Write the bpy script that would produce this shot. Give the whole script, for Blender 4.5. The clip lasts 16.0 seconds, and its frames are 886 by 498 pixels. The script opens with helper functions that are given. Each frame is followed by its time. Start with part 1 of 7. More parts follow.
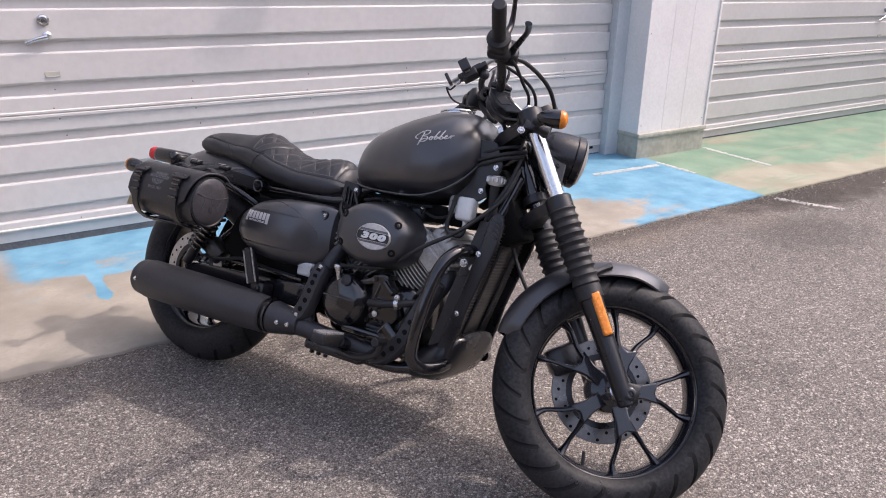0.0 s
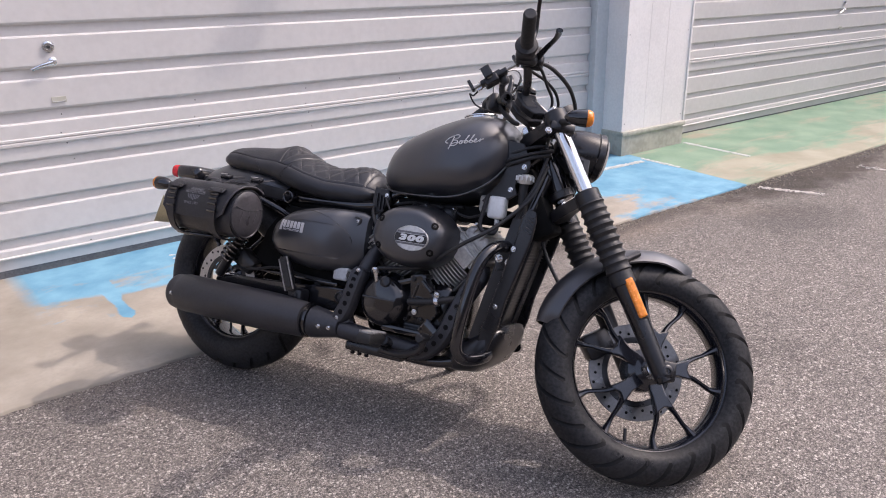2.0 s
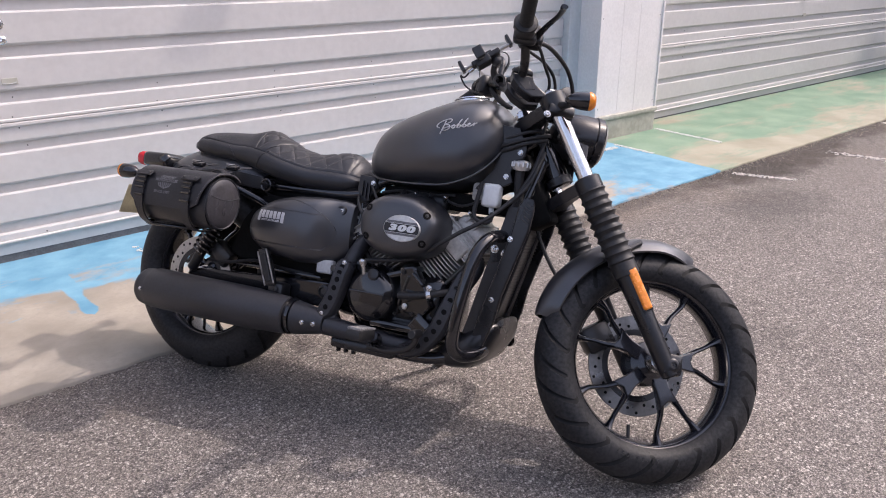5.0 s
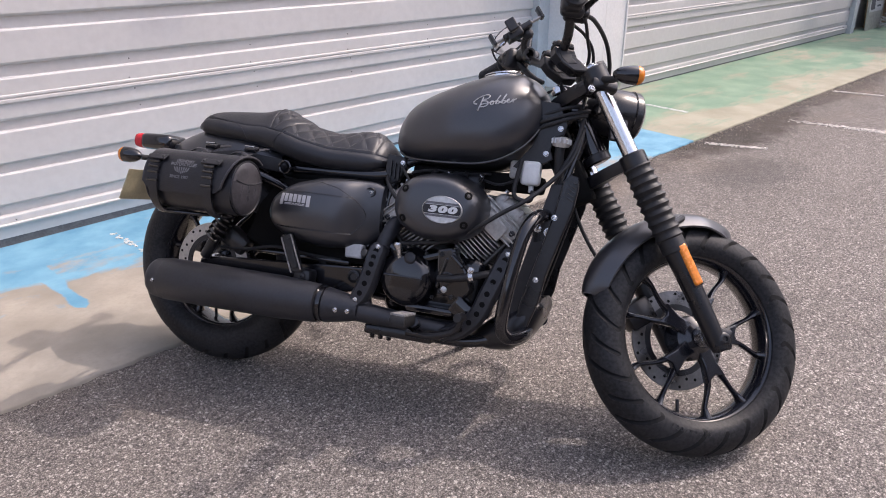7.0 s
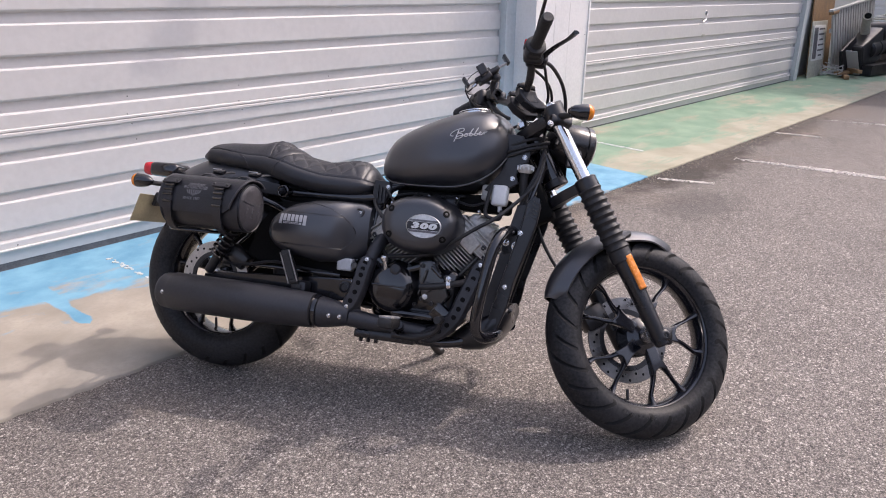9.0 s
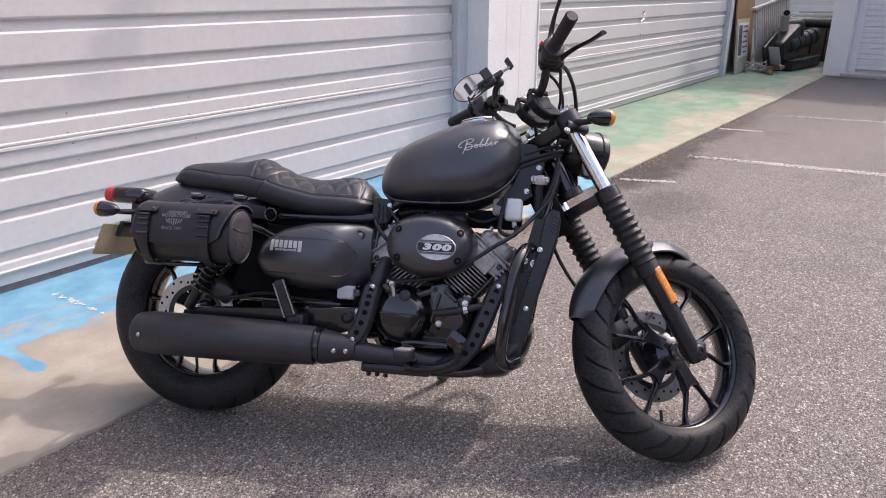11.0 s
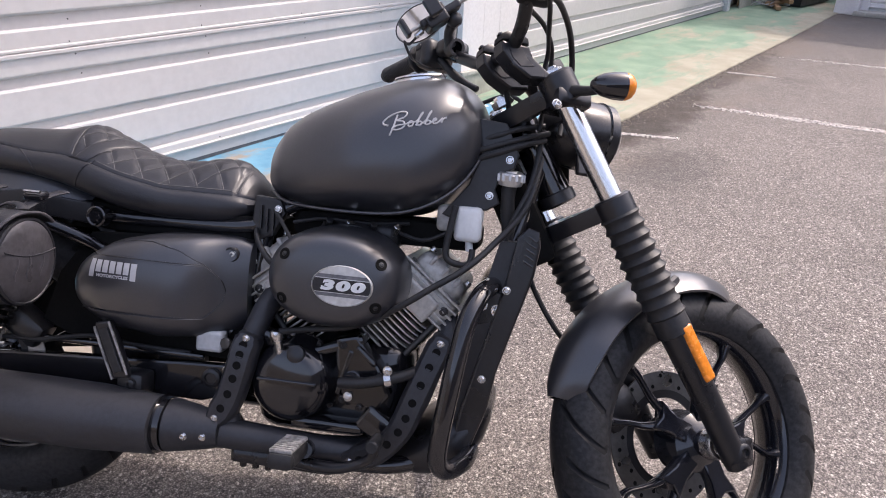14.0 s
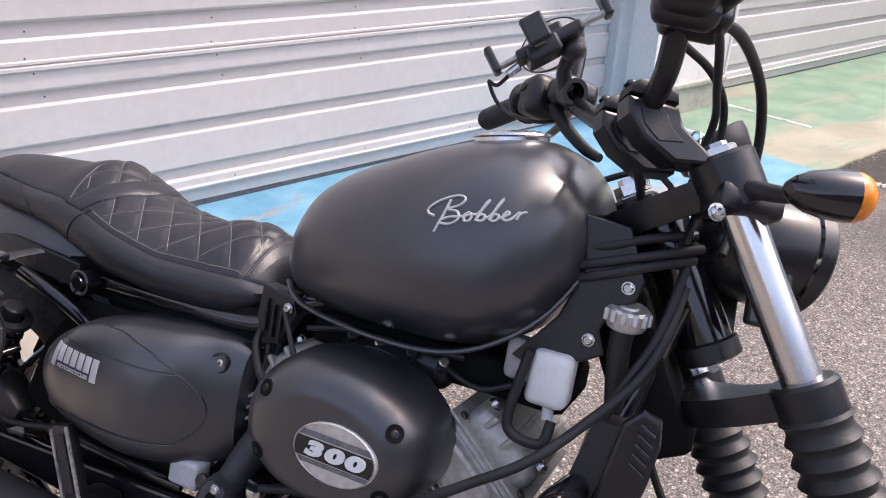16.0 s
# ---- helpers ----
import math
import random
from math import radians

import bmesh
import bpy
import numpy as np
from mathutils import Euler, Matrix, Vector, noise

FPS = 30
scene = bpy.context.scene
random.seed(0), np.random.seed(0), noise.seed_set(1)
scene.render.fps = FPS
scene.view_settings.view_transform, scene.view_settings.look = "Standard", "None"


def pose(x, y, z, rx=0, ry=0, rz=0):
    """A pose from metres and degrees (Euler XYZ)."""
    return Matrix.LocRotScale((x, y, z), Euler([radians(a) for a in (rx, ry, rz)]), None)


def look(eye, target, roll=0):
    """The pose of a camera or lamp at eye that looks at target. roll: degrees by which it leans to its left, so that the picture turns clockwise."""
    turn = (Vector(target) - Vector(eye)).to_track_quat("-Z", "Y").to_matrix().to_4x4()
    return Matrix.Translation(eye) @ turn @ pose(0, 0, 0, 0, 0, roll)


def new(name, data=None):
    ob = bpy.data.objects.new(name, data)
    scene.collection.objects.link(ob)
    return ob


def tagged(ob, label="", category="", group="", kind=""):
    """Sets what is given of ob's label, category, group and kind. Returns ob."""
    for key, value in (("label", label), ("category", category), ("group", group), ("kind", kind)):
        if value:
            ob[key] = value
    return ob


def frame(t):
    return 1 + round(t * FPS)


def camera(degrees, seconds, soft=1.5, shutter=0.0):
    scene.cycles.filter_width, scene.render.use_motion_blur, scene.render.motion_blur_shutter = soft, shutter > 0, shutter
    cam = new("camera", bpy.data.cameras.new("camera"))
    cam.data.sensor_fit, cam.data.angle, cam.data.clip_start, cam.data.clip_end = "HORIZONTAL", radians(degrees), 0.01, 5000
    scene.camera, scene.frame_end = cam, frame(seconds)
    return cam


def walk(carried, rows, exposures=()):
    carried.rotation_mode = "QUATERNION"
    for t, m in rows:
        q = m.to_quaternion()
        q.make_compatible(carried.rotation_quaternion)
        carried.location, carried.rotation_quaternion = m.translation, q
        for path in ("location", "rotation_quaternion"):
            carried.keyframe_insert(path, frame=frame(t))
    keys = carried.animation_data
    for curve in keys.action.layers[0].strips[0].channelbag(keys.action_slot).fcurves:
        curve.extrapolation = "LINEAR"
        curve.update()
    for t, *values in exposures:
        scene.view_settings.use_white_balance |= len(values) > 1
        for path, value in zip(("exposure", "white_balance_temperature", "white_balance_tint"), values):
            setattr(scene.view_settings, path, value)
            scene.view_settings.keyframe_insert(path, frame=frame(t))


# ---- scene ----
cam = camera(64.4, 16.0, soft=1.0)
PATH = [
    (0, (0.088, 0.034, 1.241), (1.061, 1.625, 0.52), 0.8),
    (0.5, (0.117, 0.056, 1.241), (1.08, 1.656, 0.523), 0.3),
    (1, (0.06, 0.059, 1.241), (1.029, 1.657, 0.529), -0.7),
    (1.5, (-0.069, 0.051, 1.254), (0.937, 1.629, 0.55), -1.4),
    (2, (-0.115, 0.043, 1.252), (0.93, 1.598, 0.552), -1.4),
    (2.5, (-0.109, 0.055, 1.245), (0.97, 1.589, 0.55), -1.1),
    (3, (-0.116, 0.069, 1.244), (0.99, 1.587, 0.556), -1.1),
    (3.5, (-0.127, 0.09, 1.25), (1.0, 1.593, 0.565), -1.1),
    (4, (-0.13, 0.105, 1.243), (1.0, 1.602, 0.549), -0.8),
    (6.3, (-0.123, 0.323, 1.217), (1.024, 1.748, 0.408), -1.4),
    (6.5, (-0.173, 0.347, 1.217), (0.998, 1.75, 0.405), -1.1),
    (7, (-0.297, 0.395, 1.228), (0.945, 1.738, 0.42), -0.3),
    (7.5, (-0.358, 0.329, 1.237), (0.933, 1.635, 0.444), 0.5),
    (8, (-0.395, 0.211, 1.244), (0.904, 1.526, 0.48), 0.8),
    (8.5, (-0.423, 0.196, 1.257), (0.879, 1.527, 0.525), 0.7),
    (9, (-0.521, 0.214, 1.259), (0.818, 1.525, 0.558), 0.6),
    (9.2, (-0.57, 0.224, 1.269), (0.792, 1.513, 0.574), 0.7),
    (11.3, (-0.528, 0.566, 1.232), (0.961, 1.701, 0.529), -0.2),
    (11.5, (-0.51, 0.601, 1.225), (0.992, 1.712, 0.511), -0.2),
    (12, (-0.424, 0.747, 1.225), (1.113, 1.788, 0.48), -0.1),
    (12.5, (-0.319, 0.835, 1.223), (1.234, 1.83, 0.45), 0.3),
    (13, (-0.156, 0.813, 1.215), (1.383, 1.812, 0.419), 0.8),
    (13.5, (-0.026, 0.792, 1.211), (1.473, 1.823, 0.381), 1.4),
    (14, (0.108, 0.876, 1.18), (1.552, 1.947, 0.305), 2.1),
    (14.5, (0.262, 0.975, 1.177), (1.618, 2.124, 0.259), 2.5),
    (15, (0.378, 1.004, 1.163), (1.605, 2.28, 0.232), 2.0),
    (15.5, (0.504, 1.002, 1.176), (1.628, 2.382, 0.263), 1.6),
    (16, (0.585, 1.09, 1.149), (1.656, 2.524, 0.258), 1.4),
]
walk(cam, [(t, look(eye, target, roll)) for t, eye, target, roll in PATH], [(0, -0.07, 6800, 20), (9, -0.05, 6800, 20), (12.5, 0.03, 6800, 20), (14.0, 0.14, 6800, 20), (15.0, 0.20, 6800, 20), (16, 0.18, 6800, 20)])

# ---- world, sun, exposure ----
SUN_AZ, SUN_EL = -20.0, 52.0          # heading that the sun stands at (degrees from +x), height
world = bpy.data.worlds.new("sky")
world.use_nodes = True
scene.world = world
_bg = world.node_tree.nodes["Background"]
_sky = world.node_tree.nodes.new("ShaderNodeTexSky")
_sky.sky_type, _sky.sun_disc = "NISHITA", False
_sky.sun_elevation, _sky.sun_rotation = radians(SUN_EL), radians(90 - SUN_AZ)
_sky.dust_density = 3.0
_haze = world.node_tree.nodes.new("ShaderNodeHueSaturation")     # a hazy sky, paler than clear air
_haze.inputs["Saturation"].default_value = 0.78
world.node_tree.links.new(_sky.outputs[0], _haze.inputs["Color"])
world.node_tree.links.new(_haze.outputs[0], _bg.inputs[0])
_bg.inputs[1].default_value = 0.41
sun = new("sun", bpy.data.lights.new("sun", "SUN"))
sun.data.energy, sun.data.angle, sun.data.color = 2.30, radians(0.7), (1.0, 0.955, 0.89)
_d = Vector((math.cos(radians(SUN_EL)) * math.cos(radians(SUN_AZ)), math.cos(radians(SUN_EL)) * math.sin(radians(SUN_AZ)), math.sin(radians(SUN_EL))))
sun.matrix_world = look(_d * 30, (0, 0, 0))


# ---- materials ----
def material(name, color, rough=0.5, metal=0.0, vary=0.15, scale=8.0, fine=120.0, bump=0.0, bump_scale=200.0, spread=0.08, coat=0.0, coat_rough=0.05, spec=0.5, color2=None, mix_at=(0.4, 0.6)):
    """A surface with colour and gloss that vary at two scales and a fine relief."""
    m = bpy.data.materials.new(name)
    m.use_nodes = True
    nt = m.node_tree
    b = nt.nodes["Principled BSDF"]
    tc = nt.nodes.new("ShaderNodeTexCoord")
    n1, n2 = nt.nodes.new("ShaderNodeTexNoise"), nt.nodes.new("ShaderNodeTexNoise")
    for n, s in ((n1, scale), (n2, fine)):
        n.inputs["Scale"].default_value, n.inputs["Detail"].default_value = s, 5
        nt.links.new(tc.outputs["Object"], n.inputs["Vector"])
    add = nt.nodes.new("ShaderNodeMath")
    add.operation = "ADD"
    nt.links.new(n1.outputs["Fac"], add.inputs[0])
    nt.links.new(n2.outputs["Fac"], add.inputs[1])
    half = nt.nodes.new("ShaderNodeMath")
    half.operation = "MULTIPLY"
    half.inputs[1].default_value = 0.5
    nt.links.new(add.outputs[0], half.inputs[0])
    ramp = nt.nodes.new("ShaderNodeValToRGB")
    lo = [max(0, c * (1 - vary)) for c in color]
    hi = [min(1, c * (1 + vary)) for c in (color2 or color)]
    ramp.color_ramp.elements[0].position, ramp.color_ramp.elements[1].position = mix_at
    ramp.color_ramp.elements[0].color, ramp.color_ramp.elements[1].color = (*lo, 1), (*hi, 1)
    nt.links.new(half.outputs[0], ramp.inputs[0])
    nt.links.new(ramp.outputs[0], b.inputs["Base Color"])
    rr = nt.nodes.new("ShaderNodeMapRange")
    rr.inputs["From Min"].default_value, rr.inputs["From Max"].default_value = 0.3, 0.7
    rr.inputs["To Min"].default_value, rr.inputs["To Max"].default_value = max(0.02, rough - spread), min(1, rough + spread)
    nt.links.new(n1.outputs["Fac"], rr.inputs["Value"])
    nt.links.new(rr.outputs["Result"], b.inputs["Roughness"])
    b.inputs["Metallic"].default_value = metal
    b.inputs["Coat Weight"].default_value = coat
    b.inputs["Coat Roughness"].default_value = coat_rough
    b.inputs["Coat IOR"].default_value = 1.5
    b.inputs["Specular IOR Level"].default_value = spec
    if bump:
        n3, bp = nt.nodes.new("ShaderNodeTexNoise"), nt.nodes.new("ShaderNodeBump")
        n3.inputs["Scale"].default_value, n3.inputs["Detail"].default_value = bump_scale, 3
        nt.links.new(tc.outputs["Object"], n3.inputs["Vector"])
        nt.links.new(n3.outputs["Fac"], bp.inputs["Height"])
        bp.inputs["Strength"].default_value, bp.inputs["Distance"].default_value = bump, 0.002
        nt.links.new(bp.outputs[0], b.inputs["Normal"])
    return m


def asphalt_material():
    m = material("asphalt", (0.05, 0.05, 0.05), 0.9)
    nt = m.node_tree
    b = nt.nodes["Principled BSDF"]
    tc = nt.nodes.new("ShaderNodeTexCoord")
    v1 = nt.nodes.new("ShaderNodeTexVoronoi")
    v1.inputs["Scale"].default_value = 225
    v2 = nt.nodes.new("ShaderNodeTexVoronoi")
    v2.inputs["Scale"].default_value = 80
    warp = nt.nodes.new("ShaderNodeTexNoise")
    warp.inputs["Scale"].default_value, warp.inputs["Detail"].default_value = 90, 2
    big = nt.nodes.new("ShaderNodeTexNoise")
    big.inputs["Scale"].default_value, big.inputs["Detail"].default_value = 1.3, 6
    mixv = nt.nodes.new("ShaderNodeVectorMath")
    mixv.operation = "MULTIPLY_ADD"
    mixv.inputs[1].default_value = (0.006, 0.006, 0.006)
    nt.links.new(tc.outputs["Object"], warp.inputs["Vector"])
    nt.links.new(tc.outputs["Object"], big.inputs["Vector"])
    nt.links.new(warp.outputs["Color"], mixv.inputs[0])
    nt.links.new(tc.outputs["Object"], mixv.inputs[2])
    for v in (v1, v2):
        nt.links.new(mixv.outputs[0], v.inputs["Vector"])
    sep = nt.nodes.new("ShaderNodeSeparateColor")
    nt.links.new(v1.outputs["Color"], sep.inputs[0])
    stone = nt.nodes.new("ShaderNodeValToRGB")
    e = stone.color_ramp.elements
    e[0].position, e[0].color = 0.0, (0.095, 0.085, 0.077, 1)
    e[1].position, e[1].color = 1.0, (0.496, 0.452, 0.412, 1)
    for p, c in ((0.25, (0.185, 0.165, 0.150, 1)), (0.6, (0.235, 0.210, 0.189, 1)), (0.90, (0.305, 0.273, 0.246, 1))):
        k = e.new(p)
        k.color = c
    nt.links.new(sep.outputs[0], stone.inputs[0])
    # sparse larger stones, pale or dark, pressed in among the fine ones
    sepb = nt.nodes.new("ShaderNodeSeparateColor")
    nt.links.new(v2.outputs["Color"], sepb.inputs[0])
    shape = nt.nodes.new("ShaderNodeMapRange")
    for k, v in enumerate((0.33, 0.43, 1.0, 0.0)):
        shape.inputs[1 + k].default_value = v
    nt.links.new(v2.outputs["Distance"], shape.inputs[0])
    layer = stone.outputs[0]
    for lo, hi, c in ((0.70, 0.76, (0.56, 0.515, 0.465, 1)), (0.26, 0.19, (0.080, 0.073, 0.068, 1))):
        pick, both, mx = nt.nodes.new("ShaderNodeMapRange"), nt.nodes.new("ShaderNodeMath"), nt.nodes.new("ShaderNodeMix")
        for k, v in enumerate((lo, hi, 0.0, 0.8)):
            pick.inputs[1 + k].default_value = v
        both.operation, mx.data_type = "MULTIPLY", "RGBA"
        nt.links.new(sepb.outputs[0], pick.inputs[0])
        nt.links.new(pick.outputs[0], both.inputs[0])
        nt.links.new(shape.outputs[0], both.inputs[1])
        nt.links.new(both.outputs[0], mx.inputs[0])
        nt.links.new(layer, mx.inputs[6])
        mx.inputs[7].default_value = c
        layer = mx.outputs[2]
    gap = nt.nodes.new("ShaderNodeMapRange")
    gap.inputs["From Min"].default_value, gap.inputs["From Max"].default_value = 0.42, 0.62
    gap.inputs["To Min"].default_value, gap.inputs["To Max"].default_value = 1.0, 0.45
    nt.links.new(v1.outputs["Distance"], gap.inputs["Value"])
    bigr = nt.nodes.new("ShaderNodeMapRange")
    bigr.inputs["From Min"].default_value, bigr.inputs["From Max"].default_value = 0.3, 0.7
    bigr.inputs["To Min"].default_value, bigr.inputs["To Max"].default_value = 0.86, 1.08
    nt.links.new(big.outputs["Fac"], bigr.inputs["Value"])
    mul = nt.nodes.new("ShaderNodeMath")
    mul.operation = "MULTIPLY"
    nt.links.new(gap.outputs[0], mul.inputs[0])
    nt.links.new(bigr.outputs[0], mul.inputs[1])
    col = nt.nodes.new("ShaderNodeVectorMath")
    col.operation = "SCALE"
    sep2 = nt.nodes.new("ShaderNodeSeparateXYZ")
    nt.links.new(tc.outputs["Object"], sep2.inputs[0])
    edge = nt.nodes.new("ShaderNodeMath")
    edge.operation = "MULTIPLY_ADD"          # ragged distance to the kerb
    edge.inputs[1].default_value = 2.2
    nt.links.new(big.outputs["Fac"], edge.inputs[0])
    nt.links.new(sep2.outputs[1], edge.inputs[2])
    grime = nt.nodes.new("ShaderNodeMapRange")
    for k, v in enumerate((2.9, 3.9, 1.0, 0.80)):
        grime.inputs[1 + k].default_value = v
    nt.links.new(edge.outputs[0], grime.inputs[0])
    mul2 = nt.nodes.new("ShaderNodeMath")
    mul2.operation = "MULTIPLY"
    nt.links.new(mul.outputs[0], mul2.inputs[0])
    nt.links.new(grime.outputs[0], mul2.inputs[1])
    # soil washed up along the kerb, and old worn patches with a ragged edge
    soil, tint, patch, pr, mul3 = (nt.nodes.new("ShaderNode" + k) for k in ("MapRange", "Mix", "TexNoise", "MapRange", "Math"))
    for k, v in enumerate((3.35, 3.85, 0.0, 0.45)):
        soil.inputs[1 + k].default_value = v
    nt.links.new(edge.outputs[0], soil.inputs[0])
    tint.data_type = "RGBA"
    nt.links.new(soil.outputs[0], tint.inputs[0])
    nt.links.new(layer, tint.inputs[6])
    tint.inputs[7].default_value = (0.27, 0.205, 0.155, 1)
    patch.inputs["Scale"].default_value, patch.inputs["Detail"].default_value, patch.inputs["Roughness"].default_value = 0.55, 8, 0.62
    nt.links.new(tc.outputs["Object"], patch.inputs["Vector"])
    for k, v in enumerate((0.565, 0.60, 1.0, 0.84)):
        pr.inputs[1 + k].default_value = v
    nt.links.new(patch.outputs["Fac"], pr.inputs[0])
    mul3.operation = "MULTIPLY"
    nt.links.new(mul2.outputs[0], mul3.inputs[0])
    nt.links.new(pr.outputs[0], mul3.inputs[1])
    # dark soil lying in the hollow at the kerb past the pillar, and an old oil stain out on the yard
    def spot(cx, cy, rx, ry, lo, hi):
        """1 inside a ragged oval, 0 outside it."""
        place, far, ragged, edge_ = (nt.nodes.new("ShaderNode" + k) for k in ("Mapping", "VectorMath", "Math", "MapRange"))
        place.inputs["Location"].default_value = (-cx / rx, -cy / ry, 0)
        place.inputs["Scale"].default_value = (1 / rx, 1 / ry, 1)
        nt.links.new(tc.outputs["Object"], place.inputs[0])
        far.operation, ragged.operation = "LENGTH", "MULTIPLY_ADD"
        nt.links.new(place.outputs[0], far.inputs[0])
        nt.links.new(torn.outputs["Fac"], ragged.inputs[0])
        ragged.inputs[1].default_value = 1.5
        nt.links.new(far.outputs["Value"], ragged.inputs[2])
        for k, v in enumerate((lo, hi, 1.0, 0.0)):
            edge_.inputs[1 + k].default_value = v
        nt.links.new(ragged.outputs[0], edge_.inputs[0])
        return edge_.outputs[0]

    torn = nt.nodes.new("ShaderNodeTexNoise")
    torn.inputs["Scale"].default_value, torn.inputs["Detail"].default_value, torn.inputs["Roughness"].default_value = 5.0, 8, 0.68
    nt.links.new(tc.outputs["Object"], torn.inputs["Vector"])
    floor_ = tint.outputs[2]
    for place, amount, c in (((4.45, 2.56, 1.25, 0.36, 1.35, 1.75), 0.85, (0.070, 0.056, 0.045, 1)), ((3.60, 2.02, 0.42, 0.28, 1.2, 1.85), 0.5, (0.075, 0.070, 0.066, 1)), ((6.4, 2.58, 1.5, 0.22, 1.3, 1.75), 0.7, (0.09, 0.074, 0.061, 1)), ((2.6, 2.50, 1.4, 0.10, 1.2, 1.7), 0.6, (0.09, 0.076, 0.063, 1))):
        part_, lay = nt.nodes.new("ShaderNodeMath"), nt.nodes.new("ShaderNodeMix")
        part_.operation, lay.data_type = "MULTIPLY", "RGBA"
        nt.links.new(spot(*place), part_.inputs[0])
        part_.inputs[1].default_value = amount
        nt.links.new(part_.outputs[0], lay.inputs[0])
        nt.links.new(floor_, lay.inputs[6])
        lay.inputs[7].default_value = c
        floor_ = lay.outputs[2]
    nt.links.new(floor_, col.inputs[0])
    nt.links.new(mul3.outputs[0], col.inputs["Scale"])
    nt.links.new(col.outputs[0], b.inputs["Base Color"])
    bp = nt.nodes.new("ShaderNodeBump")
    bp.invert = True
    bp.inputs["Strength"].default_value, bp.inputs["Distance"].default_value = 0.7, 0.003
    nt.links.new(v1.outputs["Distance"], bp.inputs["Height"])
    nt.links.new(bp.outputs[0], b.inputs["Normal"])
    return m


def apron_material():
    """Worn concrete with flaking blue paint up to the pillar and green paint past it."""
    m = material("painted_concrete", (0.5, 0.45, 0.38), 0.8, bump=0.3, bump_scale=300)
    nt = m.node_tree
    b = nt.nodes["Principled BSDF"]
    tc = nt.nodes.new("ShaderNodeTexCoord")
    sep = nt.nodes.new("ShaderNodeSeparateXYZ")
    nt.links.new(tc.outputs["Object"], sep.inputs[0])

    def noise_(scale, detail=6, rough=0.6, stretch=(1, 1, 1)):
        mp, n = nt.nodes.new("ShaderNodeMapping"), nt.nodes.new("ShaderNodeTexNoise")
        mp.inputs["Scale"].default_value = stretch
        nt.links.new(tc.outputs["Object"], mp.inputs[0])
        nt.links.new(mp.outputs[0], n.inputs["Vector"])
        n.inputs["Scale"].default_value, n.inputs["Detail"].default_value, n.inputs["Roughness"].default_value = scale, detail, rough
        return n.outputs["Fac"]

    def math_(op, a, c):
        n = nt.nodes.new("ShaderNodeMath")
        n.operation = op
        for i, v in enumerate((a, c)):
            if isinstance(v, (int, float)):
                n.inputs[i].default_value = v
            else:
                nt.links.new(v, n.inputs[i])
        return n.outputs[0]

    def range_(v, a, c, lo=0.0, hi=1.0):
        n = nt.nodes.new("ShaderNodeMapRange")
        for i, q in enumerate((a, c, lo, hi)):
            n.inputs[1 + i].default_value = q
        nt.links.new(v, n.inputs[0])
        return n.outputs[0]

    def blend(f, a, c):
        n = nt.nodes.new("ShaderNodeMix")
        n.data_type = "RGBA"
        nt.links.new(f, n.inputs[0])
        for i, v in ((6, a), (7, c)):
            if isinstance(v, tuple):
                n.inputs[i].default_value = (*v, 1)
            else:
                nt.links.new(v, n.inputs[i])
        return n.outputs[2]

    x, y = sep.outputs[0], sep.outputs[1]
    concrete = blend(range_(noise_(3.0), 0.35, 0.65), (0.228, 0.204, 0.168), (0.352, 0.316, 0.262))
    concrete = blend(range_(noise_(60), 0.45, 0.75, 0, 0.5), concrete, (0.25, 0.225, 0.19))
    wear = math_("ADD", noise_(2.2, 8, 0.62, (1.0, 2.2, 1)), math_("MULTIPLY", math_("SUBTRACT", noise_(26, 4), 0.5), 0.14))
    # the paint is soundest beside the wall and worn away towards the kerb
    side = range_(math_("ADD", y, math_("MULTIPLY", math_("SUBTRACT", noise_(0.9, 4), 0.5), 0.5)), -0.88, -0.30, -0.34, 0.10)
    # a streak of blue runs out across the bare concrete
    off = math_("ABSOLUTE", math_("SUBTRACT", math_("ADD", x, math_("MULTIPLY", y, 0.046)), 0.222), 0.0)
    side = math_("ADD", side, range_(math_("ADD", off, math_("MULTIPLY", range_(y, -0.80, -0.95), 0.1)), 0.010, 0.036, 0.33, 0.0))
    near = math_("MULTIPLY", range_(x, 2.4, 3.5), 0.52)
    blue_f = math_("MULTIPLY", range_(math_("ADD", math_("ADD", wear, side), near), 0.42, 0.54), range_(math_("ADD", x, math_("MULTIPLY", y, 0.10)), -0.13, -0.05))
    blue = blend(range_(noise_(5), 0.35, 0.65), (0.085, 0.245, 0.36), (0.155, 0.345, 0.46))
    green = blend(range_(noise_(4), 0.35, 0.65), (0.125, 0.225, 0.155), (0.21, 0.305, 0.215))
    green_f = range_(math_("ADD", noise_(1.6, 8, 0.65, (0.6, 1.8, 1)), math_("ADD", range_(y, -1.25, -0.75, -0.17, 0.075), math_("MULTIPLY", math_("SUBTRACT", noise_(22, 5, 0.6, (0.35, 1.6, 1)), 0.5), 0.16))), 0.41, 0.56)
    split = range_(math_("ADD", x, math_("MULTIPLY", y, -0.02)), 3.945, 3.965)
    paint = blend(split, blue, green)
    concrete = blend(split, concrete, blend(range_(noise_(2.5), 0.35, 0.65), (0.255, 0.240, 0.175), (0.335, 0.315, 0.240)))
    nf = nt.nodes.new("ShaderNodeMix")
    nt.links.new(split, nf.inputs[0])
    nt.links.new(blue_f, nf.inputs[2])
    nt.links.new(green_f, nf.inputs[3])
    nt.links.new(blend(nf.outputs[0], concrete, paint), b.inputs["Base Color"])
    return m


